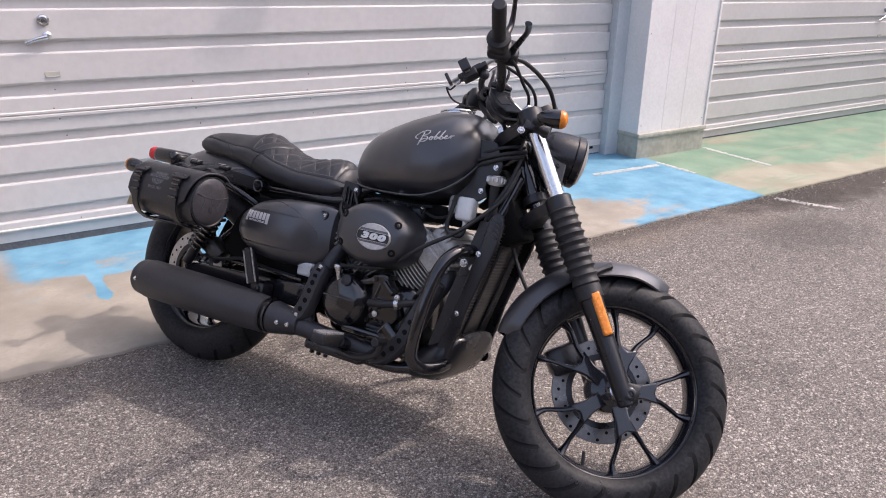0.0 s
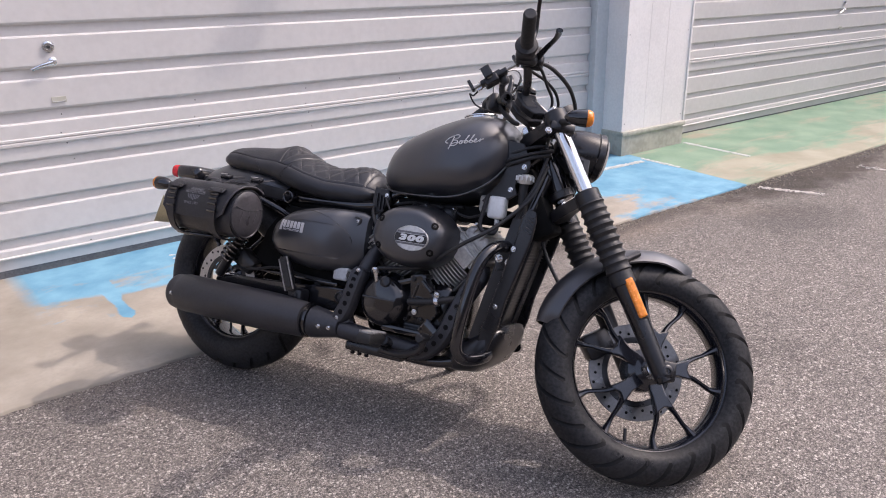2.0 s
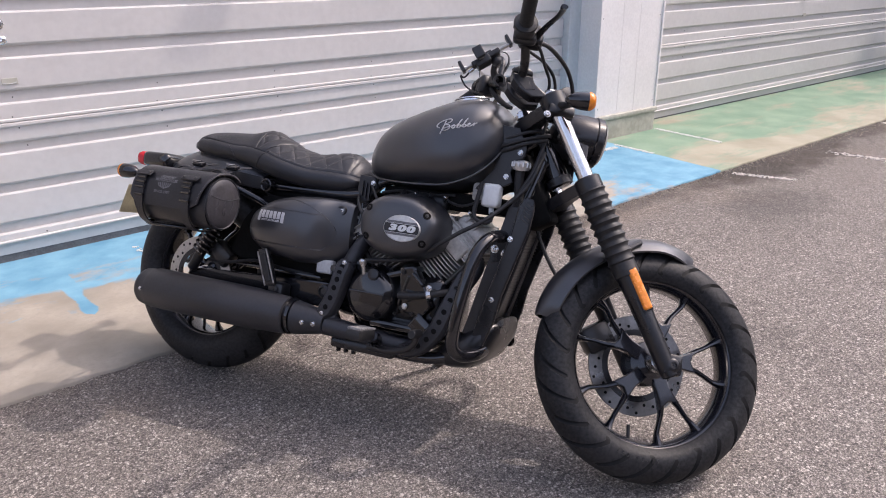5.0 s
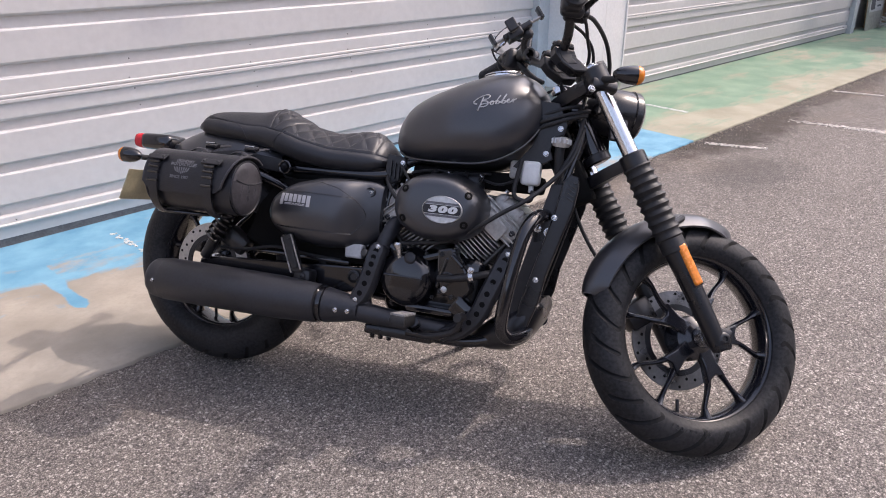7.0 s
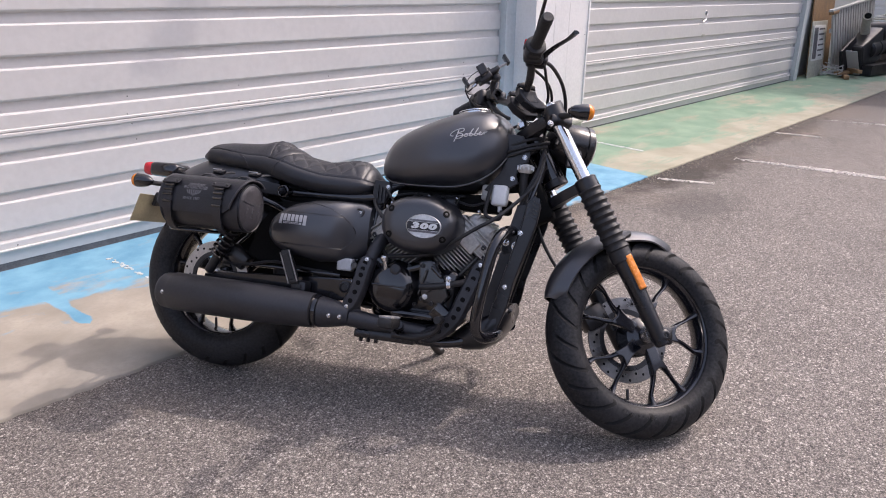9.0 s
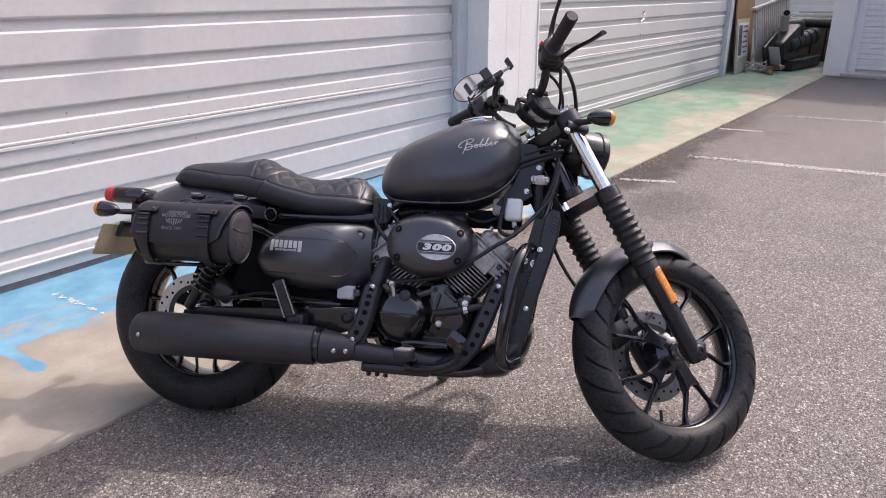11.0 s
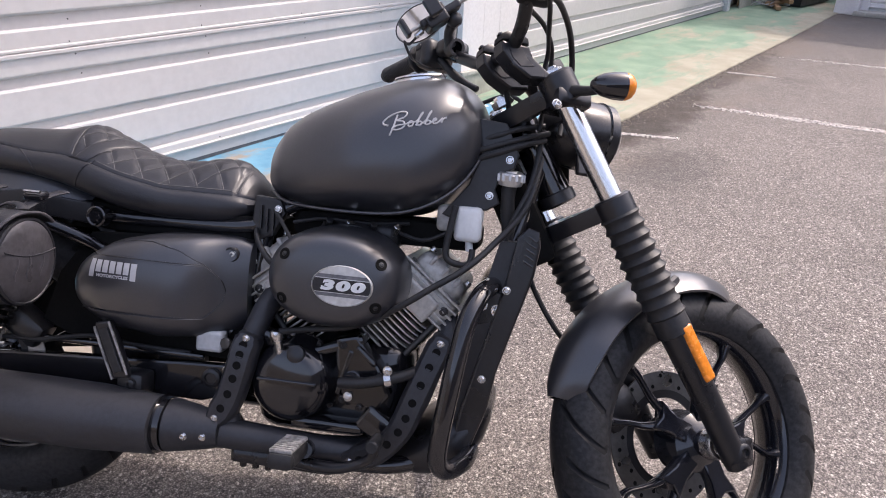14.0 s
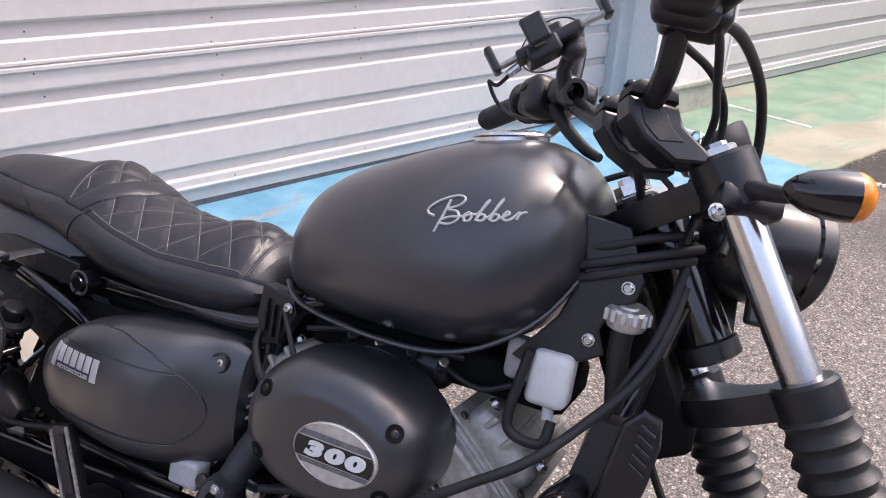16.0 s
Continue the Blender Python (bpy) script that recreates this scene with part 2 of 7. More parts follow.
M = {
    "asphalt": asphalt_material(),
    "apron": apron_material(),
    "shutter": material("shutter_paint", (0.555, 0.54, 0.525), 0.42, vary=0.04, scale=1.5, fine=30, bump=0.03, bump_scale=30),
    "siding": material("pillar_siding", (0.74, 0.72, 0.70), 0.6, vary=0.05, scale=3, fine=60, bump=0.12, bump_scale=90),
    "plinth": material("plinth_metal", (0.36, 0.35, 0.295), 0.55, vary=0.08, scale=3, fine=25, color2=(0.42, 0.41, 0.35)),
    "jamb": material("grey_jamb", (0.50, 0.53, 0.54), 0.5, vary=0.06, scale=3, fine=40),
    "far_shutter": material("far_shutter_paint", (0.72, 0.70, 0.70), 0.5, vary=0.05, scale=2, fine=30),
    # near-black: paints the shade of holes and recesses, also colours black inner boxes
    "dark_gap": material("near_black_gap", (0.008, 0.008, 0.008), 0.9, spec=0.1),
    "line": material("road_line_paint", (0.62, 0.58, 0.54), 0.9, vary=0.2, scale=30, fine=160, bump=0.5, color2=(0.74, 0.70, 0.66)),
    "chrome": material("chrome", (0.70, 0.70, 0.70), 0.22, 1.0, vary=0.03, scale=10),
    "matte_black": material("matte_black_paint", (0.0185, 0.0198, 0.0250), 0.42, vary=0.12, scale=4, fine=300, bump=0.03, bump_scale=600, spread=0.05, coat=1.0, coat_rough=0.27),
    "satin_black": material("satin_black_steel", (0.011, 0.011, 0.013), 0.30, vary=0.2, scale=10, bump=0.05, bump_scale=300, spec=0.5),
    "gloss_black": material("gloss_black_enamel", (0.008, 0.008, 0.010), 0.14, vary=0.2, scale=10, spread=0.04, coat=0.5),
    "plastic": material("black_plastic", (0.014, 0.014, 0.016), 0.40, vary=0.2, scale=15, bump=0.12, bump_scale=500, spec=0.5),
    "rubber": material("rubber", (0.017, 0.0173, 0.019), 0.52, vary=0.25, scale=12, bump=0.15, bump_scale=250, spec=0.4),
    "worn_rubber": material("worn_rubber", (0.24, 0.23, 0.22), 0.6, vary=0.35, scale=60, bump=0.2, bump_scale=250),
    "worn_leather": material("worn_leather", (0.040, 0.038, 0.043), 0.34, vary=0.3, scale=14, bump=0.9, bump_scale=30, spread=0.08),
    "reservoir": material("milky_grey_plastic", (0.40, 0.42, 0.44), 0.4, vary=0.1, scale=20),
    # darker copy of the tyre rubber, painted shade for the tread cuts
    "groove_shade": material("groove_shade", (0.009, 0.009, 0.0095), 0.6, vary=0.2, scale=12, spec=0.2),
    "tyre": material("tyre_rubber", (0.014, 0.0146, 0.0165), 0.52, vary=0.2, scale=5, spec=0.2, bump=0.12, bump_scale=200, color2=(0.024, 0.0245, 0.0265)),
    "leather": material("black_leather", (0.010, 0.0105, 0.0145), 0.40, vary=0.3, scale=12, bump=0.4, bump_scale=260, spread=0.1),
    "seat": material("black_vinyl", (0.017, 0.0175, 0.021), 0.40, vary=0.15, scale=10, bump=0.25, bump_scale=420),
    "thread": material("grey_thread", (0.12, 0.117, 0.115), 0.8, vary=0.2, scale=50),
    "exhaust": material("heat_black", (0.021, 0.0218, 0.0265), 0.46, vary=0.2, scale=7, bump=0.1, bump_scale=400),
    "alloy": material("cast_alloy", (0.40, 0.39, 0.37), 0.42, 0.3, vary=0.2, scale=14, bump=0.35, bump_scale=160),
    "dark_alloy": material("dark_cast_alloy", (0.09, 0.09, 0.09), 0.45, 0.7, vary=0.25, scale=14, bump=0.3, bump_scale=160),
    "rim": material("rim_enamel", (0.006, 0.007, 0.011), 0.22, vary=0.2, scale=10, coat=0.8, spread=0.04, spec=0.35),
    "disc": material("brake_disc_steel", (0.17, 0.165, 0.16), 0.32, 0.9, vary=0.12, scale=20),
    "rear_disc": material("rear_disc_steel", (0.46, 0.43, 0.39), 0.42, 0.7, vary=0.12, scale=20),
    "bolt": material("bolt_steel", (0.6, 0.6, 0.6), 0.25, 1.0, vary=0.1, scale=40),
    "amber": material("amber_lens", (0.66, 0.205, 0.02), 0.25, vary=0.12, scale=60),
    "red": material("red_lens", (0.55, 0.02, 0.03), 0.2, vary=0.1, scale=60),
    "white_plastic": material("milky_plastic", (0.66, 0.68, 0.68), 0.45, vary=0.05, scale=20),
    "silver": material("silver_print", (0.42, 0.42, 0.43), 0.4, vary=0.06, scale=60),
    "badge": material("brushed_badge", (0.55, 0.55, 0.54), 0.38, 0.7, vary=0.12, scale=40),
    "grey_print": material("faded_grey_print", (0.13, 0.13, 0.14), 0.7, vary=0.25, scale=80),
    "plate": material("number_plate", (0.42, 0.37, 0.24), 0.5, vary=0.08, scale=20),
    "plate_ink": material("plate_ink", (0.24, 0.20, 0.12), 0.6, vary=0.1, scale=20),
    "wood": material("weathered_plywood", (0.25, 0.15, 0.075), 0.7, vary=0.25, scale=6, fine=80, bump=0.2),
    "old_timber": material("old_timber", (0.085, 0.06, 0.045), 0.8, vary=0.35, scale=5, fine=60, bump=0.3),
    "paper": material("poster_paper", (0.62, 0.62, 0.60), 0.7, vary=0.08, scale=12),
    "ink": material("poster_ink", (0.1, 0.1, 0.11), 0.7, vary=0.3, scale=20),
    "grey_plastic": material("grey_plastic", (0.38, 0.38, 0.37), 0.6, vary=0.15, scale=8),
    "junk": material("dark_scrap", (0.010, 0.010, 0.012), 0.4, vary=0.4, scale=9),
    "concrete": material("concrete", (0.42, 0.40, 0.36), 0.85, vary=0.2, scale=4, fine=60, bump=0.3),
    # dim brown for the unseen blocks that hold back sky light
    "opposite": material("occluder_brown", (0.16, 0.14, 0.12), 0.85, vary=0.2, scale=1.5, fine=20),
    "grit": material("soil_grit", (0.16, 0.135, 0.11), 0.9, vary=0.5, scale=40, color2=(0.28, 0.25, 0.21)),
    "chalk": material("old_white_paint", (0.46, 0.48, 0.46), 0.85, vary=0.15, scale=30, fine=120),
    "seal": material("weathered_seal", (0.12, 0.12, 0.125), 0.8, vary=0.2, scale=20),
    "mirror": material("mirror_glass", (0.85, 0.86, 0.87), 0.03, 1.0, vary=0.01, spread=0.01),
}


# ---- mesh helpers ----
def unit(v):
    return Vector(v).normalized()


def spline(pts, per=6):
    """Points on a smooth line through pts."""
    p = [Vector(q) for q in pts]
    if len(p) < 3:
        return p
    out = []
    for i in range(len(p) - 1):
        a, b, c, d = p[max(i - 1, 0)], p[i], p[i + 1], p[min(i + 2, len(p) - 1)]
        for k in range(per):
            t = k / per
            out.append(0.5 * ((2 * b) + (c - a) * t + (2 * a - 5 * b + 4 * c - d) * t * t + (3 * b - 3 * c + d - a) * t ** 3))
    return out + [p[-1]]


def skin(bm, rings, cap=True, closed=True, loop=False):
    """Faces between rings of points."""
    vs = [[bm.verts.new(q) for q in r] for r in rings]
    n = len(vs[0])
    pairs = list(zip(vs[:-1], vs[1:])) + ([(vs[-1], vs[0])] if loop else [])
    for a, b in pairs:
        for i in range(n if closed else n - 1):
            j = (i + 1) % n
            bm.faces.new((a[i], a[j], b[j], b[i]))
    if cap and closed and not loop:
        bm.faces.new(vs[0][::-1])
        bm.faces.new(vs[-1])
    return bm


def tube(pts, r, n=10, per=6, bm=None, flat=1.0, up=(0, 0, 1), cap=True, loop=False):
    """A round bar along a smooth line; r is one radius or one for each given point."""
    bm = bm or bmesh.new()
    path = spline(pts, per) if per > 1 else [Vector(q) for q in pts]
    m = len(path)
    if isinstance(r, (int, float)):
        rad = [r] * m
    else:
        rad = [float(np.interp(i / (m - 1) * (len(r) - 1), range(len(r)), r)) for i in range(m)]
    ref = Vector(up)
    rings = []
    for i, q in enumerate(path):
        t = (path[min(i + 1, m - 1)] - path[max(i - 1, 0)]).normalized()
        if abs(t.dot(ref)) > 0.97:
            ref = Vector((1, 0, 0)) if abs(t.x) < 0.9 else Vector((0, 1, 0))
        s = t.cross(ref).normalized()
        ref = s.cross(t).normalized()
        rings.append([q + s * (rad[i] * math.cos(2 * math.pi * k / n)) + ref * (rad[i] * flat * math.sin(2 * math.pi * k / n)) for k in range(n)])
    return skin(bm, rings, cap, True, loop)


def lathe(profile, origin=(0, 0, 0), axis=(0, 1, 0), n=32, bm=None, cap=False, loop=False):
    """Turns (along, radius) pairs about an axis."""
    bm = bm or bmesh.new()
    a = unit(axis)
    s = a.cross(Vector((0, 0, 1)) if abs(a.z) < 0.9 else Vector((1, 0, 0))).normalized()
    u = a.cross(s)
    o = Vector(origin)
    rings = [[o + a * h + (s * math.cos(2 * math.pi * k / n) + u * math.sin(2 * math.pi * k / n)) * max(r, 1e-4) for k in range(n)] for h, r in profile]
    return skin(bm, rings, cap, True, loop)


def rod(a, b, r, n=12, bm=None, bevel=0.0):
    """A straight bar from a to b with softened ends."""
    a, b = Vector(a), Vector(b)
    h = (b - a).length
    c = bevel or min(r * 0.2, h * 0.2)
    return lathe([(0, 0), (0, r - c), (c, r), (h - c, r), (h, r - c), (h, 0)], a, b - a, n, bm)


def box(center, size, bevel=0.003, bm=None, turn=None, seg=2):
    bm2 = bmesh.new()
    bmesh.ops.create_cube(bm2, size=1)
    bmesh.ops.scale(bm2, vec=size, verts=bm2.verts)
    if bevel:
        bmesh.ops.bevel(bm2, geom=bm2.edges[:], offset=min(bevel, min(size) * 0.45), segments=seg, affect="EDGES", profile=0.5)
    m = Matrix.Translation(center) @ (turn.to_4x4() if turn else Matrix())
    bmesh.ops.transform(bm2, matrix=m, verts=bm2.verts)
    return merge(bm, bm2)


def merge(bm, other):
    if bm is None:
        return other
    me = bpy.data.meshes.new("tmp")
    other.to_mesh(me)
    other.free()
    bm.from_mesh(me)
    bpy.data.meshes.remove(me)
    return bm


def plate(outline, y0, y1, bevel=0.002, holes=(), bm=None, m=None, seg=2):
    """A flat piece cut to an outline in x and z, from y0 to y1, with round holes (x, z, r) sunk as dark pits by geometry."""
    b2 = bmesh.new()
    lo = [b2.verts.new((x, y0, z)) for x, z in outline]
    hi = [b2.verts.new((x, y1, z)) for x, z in outline]
    n = len(lo)
    f0, f1 = b2.faces.new(lo), b2.faces.new(hi[::-1])
    for i in range(n):
        j = (i + 1) % n
        b2.faces.new((lo[j], lo[i], hi[i], hi[j]))
    b2.normal_update()
    if bevel:
        bmesh.ops.bevel(b2, geom=[e for f in (f0, f1) for e in f.edges], offset=bevel, segments=seg, affect="EDGES", profile=0.5)
    if m:
        bmesh.ops.transform(b2, matrix=m, verts=b2.verts)
    return merge(bm, b2)


def mesh_of(name, bm, mat, angle=40):
    bmesh.ops.recalc_face_normals(bm, faces=bm.faces)
    me = bpy.data.meshes.new(name)
    bm.to_mesh(me)
    bm.free()
    me.materials.append(M[mat] if isinstance(mat, str) else mat)
    for p in me.polygons:
        p.use_smooth = True
    me.set_sharp_from_angle(angle=radians(angle))
    # broad flat faces stay flat beside their narrow bevels
    polys, beside = me.polygons, {}
    if len(polys) < 400:
        for p in polys:
            for k in p.edge_keys:
                beside.setdefault(k, []).append(p)
        for e in me.edges:
            two = beside.get(tuple(sorted(e.vertices)), ())
            if len(two) == 2 and two[0].normal.angle(two[1].normal, 0) > radians(8):
                small, large = sorted((two[0].area, two[1].area))
                if large > 9 * small:
                    e.use_edge_sharp = True
    return me


def thing(name, bm, mat, label, category, kind="", m=None, angle=40, group=""):
    ob = new(name, mesh_of(name, bm, mat, angle) if bm else None)
    if m is not None:
        ob.matrix_world = m
    return tagged(ob, label, category, group, kind)


def part(name, bm, mat, parent, label="", angle=40):
    ob = new(name, mesh_of(name, bm, mat, angle))
    ob.parent = parent
    return tagged(ob, label)


def share(name, me, parent, m, label=""):
    ob = new(name, me)
    ob.parent = parent
    ob.matrix_basis = m
    return tagged(ob, label)


# ---- ground and buildings ----
SITE = pose(0, 3.745, 0, 0, 0, 1.2)          # x along the shutter wall, y into the building
bm = bmesh.new()
bmesh.ops.create_grid(bm, x_segments=4, y_segments=4, size=400)
ground = thing("ground", bm, "asphalt", "coarse weathered grey asphalt yard", "ground", "structure")

EDGE = [(-14, -1.31), (-0.2, -1.30), (0.42, -1.295), (3.0, -1.25), (5.5, -1.25), (8.6, -1.265), (11.0, -1.25), (17.0, -1.25)]
bm = bmesh.new()
_fx = np.linspace(EDGE[0][0], EDGE[-1][0], 900)
_front = [Vector((x, y, 0)) for x, y in zip(_fx, np.interp(_fx, [e[0] for e in EDGE], [e[1] for e in EDGE]))]
random.seed(5)
_rough = [(p.x, p.y + random.uniform(-0.006, 0.006)) for p in _front]
H = 0.012
_rings = []
for x, y in _rough:
    top = float(np.interp(x, [0.2, 3.0], [0.014, 0.040]))
    _rings.append([Vector((x, y, -0.02)), Vector((x, y, H - 0.004)), Vector((x, y + 0.006, H)), Vector((x, y + 0.5, H + 0.35 * (top - H))), Vector((x, -0.02, top)), Vector((x, 0.3, top))])
skin(bm, _rings, closed=False)
pavement = thing("pavement", bm, "apron", "concrete apron with flaking blue and green paint along the shutters", "pavement", "structure", SITE, 60)


def slat_mesh(length, h=0.19, kind=0):
    """One shutter slat, its top edge at z = 0: a proud flat face and the recess below it."""
    if kind == 0:
        prof = [(0.0, 0.0), (-0.017, -0.004), (-0.020, -0.009), (-0.020, -0.128), (-0.016, -0.134), (0.0, -0.142), (0.0, -h)]
    elif kind == 1:     # the seam slat, with a double bead in its middle
        prof = [(0.0, 0.0), (-0.017, -0.004), (-0.020, -0.009), (-0.020, -0.068), (-0.026, -0.072), (-0.026, -0.080), (-0.020, -0.084),
                (-0.028, -0.089), (-0.028, -0.100), (-0.019, -0.105), (-0.019, -0.162), (-0.016, -0.168), (0.0, -0.176), (0.0, -0.225)]
    else:               # the bottom bar
        prof = [(0.0, 0.0), (-0.022, -0.004), (-0.024, -0.008), (-0.024, -0.034), (-0.036, -0.037), (-0.036, -0.043), (-0.016, -0.046), (-0.016, -0.100), (0.0, -0.101)]
    bm = bmesh.new()
    skin(bm, [[Vector((x, y, z)) for y, z in prof] for x in (0, length)], closed=False)
    return mesh_of("slat", bm, "shutter", 20)


def shutter(name, x0, x1, label, depth=0.0, rise=0.0):
    ob = new(name)
    ob.matrix_world = SITE
    tagged(ob, label, "shutter", kind="structure")
    L = x1 - x0
    slat, seam, bar = slat_mesh(L), slat_mesh(L, kind=1), slat_mesh(L, kind=2)
    for z in [0.905 + 0.185 * k for k in range(10)]:
        share("slat", slat, ob, pose(x0, depth, z + rise))
    share("slat", seam, ob, pose(x0, depth, 0.718 + rise), "slat with a double seam bead")
    for z in (0.505, 0.330):
        share("slat", slat, ob, pose(x0, depth, z + rise))
    share("bottom_bar", bar, ob, pose(x0, depth, 0.150 + rise))
    b = box(((x0 + x1) / 2, depth - 0.002, 0.038), (L, 0.022, 0.052 + rise), 0.002)
    part("rubber_seal", b, "seal", ob, "black rubber seal")
    dot = mesh_of("rivet", lathe([(0, 0.0035), (0.0015, 0.0030), (0.002, 0)], (0, 0, 0), (0, -1, 0), 8), "dark_alloy")
    k = math.ceil((x0 - 0.245) / 0.617)
    while 0.245 + 0.617 * k < x1:
        u = 0.245 + 0.617 * k
        for du, y, z in ((0, -0.020, 0.656), (0.016, -0.019, 0.606), (0.02, 0.0, 0.737), (0.035, 0.0, 0.524), (0.03, -0.024, 0.125)):
            share("rivet", dot, ob, pose(u + du, depth + y, z + rise))
        k += 1
    return ob


shutter("shutter_1", -9.0, 3.735, "closed white corrugated steel garage shutter")
shutter("shutter_2", 4.592, 10.28, "closed white corrugated steel garage shutter past the pillar", -0.045, 0.0)


def wall_box(name, x0, x1, y0, y1, z0, z1, mat, label, bevel=0.004):
    return thing(name, box(((x0 + x1) / 2, (y0 + y1) / 2, (z0 + z1) / 2), (x1 - x0, y1 - y0, z1 - z0), bevel), mat, label, "wall", "structure", SITE)


wall_box("wall_header", -9.0, 13.3, -0.12, 0.4, 2.775, 3.6, "siding", "painted sheet wall above the shutters")
wall_box("wall_back", -9.0, 13.3, 0.05, 0.25, -0.02, 2.774, "jamb", "plain wall behind the shutters")
wall_box("jamb_1", 3.737, 3.90, -0.075, 0.049, 0.03, 2.774, "jamb", "grey sheet-metal guide rail beside the shutter")
wall_box("jamb_2", 10.285, 10.42, -0.12, 0.049, 0.02, 2.774, "jamb", "grey sheet-metal pillar at the end of the shutters")


# locks, grips and slots on the two shutters
def shutter_lock(u, m=SITE):
    ob = thing("shutter_lock", lathe([(0, 0.026), (0.004, 0.026), (0.010, 0.023), (0.012, 0.016), (0.009, 0.014), (0.009, 0.0)], (u, -0.020, 1.040), (0, -1, 0), 28), "chrome", "round chrome shutter lock with a small turning handle", "lock", m=m)
    part("keyhole", lathe([(0.0095, 0.007), (0.0125, 0.006), (0.0125, 0)], (u, -0.020, 1.040), (0, -1, 0), 14), "dark_alloy", ob)
    part("handle_boss", lathe([(0, 0.019), (0.012, 0.018), (0.016, 0.013), (0.016, 0)], (u + 0.005, -0.020, 0.975), (0, -1, 0), 20), "chrome", ob)
    part("handle", tube([(u + 0.005, -0.033, 0.972), (u - 0.04, -0.036, 0.962), (u - 0.085, -0.034, 0.945)], [0.011, 0.009, 0.007], 10, 4), "chrome", ob, "chrome turning handle")
    sl = thing("mail_slot", box((u, -0.021, 0.806), (0.062, 0.004, 0.026), 0.001), "plinth", "small grey finger slot in the shutter", "slot", m=m)
    part("slot_lip", tube([(u - 0.027, -0.0235, 0.800), (u, -0.0245, 0.795), (u + 0.027, -0.0235, 0.802)], 0.002, 6, 4), "silver", sl)


shutter_lock(0.265)
shutter_lock(7.215, SITE @ Matrix.Translation((0, -0.045, -0.028)))
thing("finger_slot", box((3.61, -0.025, 0.096), (0.10, 0.004, 0.022), 0.001), "dark_gap", "dark finger slot in the shutter's bottom bar", "slot", m=SITE)

# the pillar between the shutters: boards on a plinth with a drip rail
PX0, PX1, PF = 3.862, 4.566, -0.250
pillar = thing("pillar", box(((PX0 + PX1) / 2, (PF + 0.05) / 2 + 0.006, 1.485), (PX1 - PX0 - 0.02, 0.04 - PF, 2.57), 0.004), "siding", "white boarded pillar between two shutters on a grey plinth", "pillar", "structure", SITE)
for x0, x1 in ((PX0 + 0.009, PX0 + 0.238), (PX0 + 0.2395, PX0 + 0.436), (PX0 + 0.4375, PX1)):
    part("board", box(((x0 + x1) / 2, PF, 1.485), (x1 - x0, 0.016, 2.57), 0.001), "siding", pillar)
part("side_board", box((PX0, PF / 2 - 0.004, 1.485), (0.016, -PF + 0.012, 2.57), 0.001), "siding", pillar)
part("corner_trim", box((PX1 + 0.006, PF - 0.004, 1.49), (0.022, 0.026, 2.56), 0.004), "siding", pillar, "thin white corner trim")
part("plinth", box(((PX0 + PX1) / 2, PF / 2 - 0.004, 0.10), (PX1 - PX0 + 0.012, -PF + 0.03, 0.17), 0.004), "plinth", pillar, "stained grey metal plinth")
part("drip_rail", box(((PX0 + PX1) / 2, PF / 2 - 0.010, 0.198), (PX1 - PX0 + 0.034, -PF + 0.044, 0.034), 0.008), "plinth", pillar, "grey drip rail")
for z in (0.27, 0.9, 1.5):
    for x in (PX0 + 0.02, PX1 - 0.03):
        part("nail", lathe([(0, 0.004), (0.0015, 0.003), (0.002, 0)], (x, PF - 0.008, z), (0, -1, 0), 8), "dark_alloy", pillar)


def shadow_arm(x, w, reach, z, label):
    """An unseen arm out from the wall above the shutter, added to shade it."""
    ob = thing("shadow_arm", box((x, -0.12 - reach / 2, z), (w, reach, 0.05), 0.006), "jamb", label, "bracket", "structure", SITE)
    part("wall_plate", box((x, -0.126, z), (w + 0.06, 0.012, 0.20), 0.003), "jamb", ob)
    part("end_cap", box((x, -0.12 - reach - 0.004, z), (w + 0.02, 0.008, 0.07), 0.002), "jamb", ob)
    return ob


# reach and height are set so each arm's shadow falls on the slats
shadow_arm(2.44, 0.21, 0.44, 2.80, "broad unseen grey arm above the shutter, added to cast a shadow")
for _x, _reach in ((7.60, 0.42), (9.75, 0.46), (10.28, 0.49)):
    shadow_arm(_x, 0.06, _reach, 2.86, "narrow unseen grey arm above the shutter, added to cast a shadow")


# ---- the building across the end of the yard ----
def far_building():
    ob = thing("garage", box((14.05, -2.46, 2.22), (4.0, 10.4, 4.44), 0.01), "jamb", "tall grey garage with a ribbed shutter across the yard's end", "garage", "structure")
    part("corner_post", box((11.95, 2.66, 2.22), (0.30, 0.30, 4.44), 0.01), "far_shutter", ob)
    part("guide_rail", box((12.05, 2.46, 1.5), (0.10, 0.10, 3.0), 0.01), "far_shutter", ob)
    bm = bmesh.new()
    z = 0.1
    for i in range(38):
        prof = [(0, 0), (-0.018, 0.006), (-0.018, 0.05), (0, 0.056), (0, 0.078)]
        skin(bm, [[Vector((12.04 + a, y, z + i * 0.078 + c)) for a, c in prof] for y in (2.41, -4.4)], closed=False)
    part("ribbed_shutter", bm, "far_shutter", ob, "blue-grey ribbed roller shutter", 20)
    part("kerb", box((11.87, -0.7, 0.03), (0.34, 6.5, 0.06), 0.01), "concrete", ob)
    return ob


far_building()
# a pale shuttered wall far behind the gap
bm = bmesh.new()
for i in range(16):
    prof = [(0, 0), (-0.02, 0.006), (-0.02, 0.14), (0, 0.15), (0, 0.19)]
    skin(bm, [[Vector((17.4 + a, y, i * 0.19 + c)) for a, c in prof] for y in (8, 2.2)], closed=False)
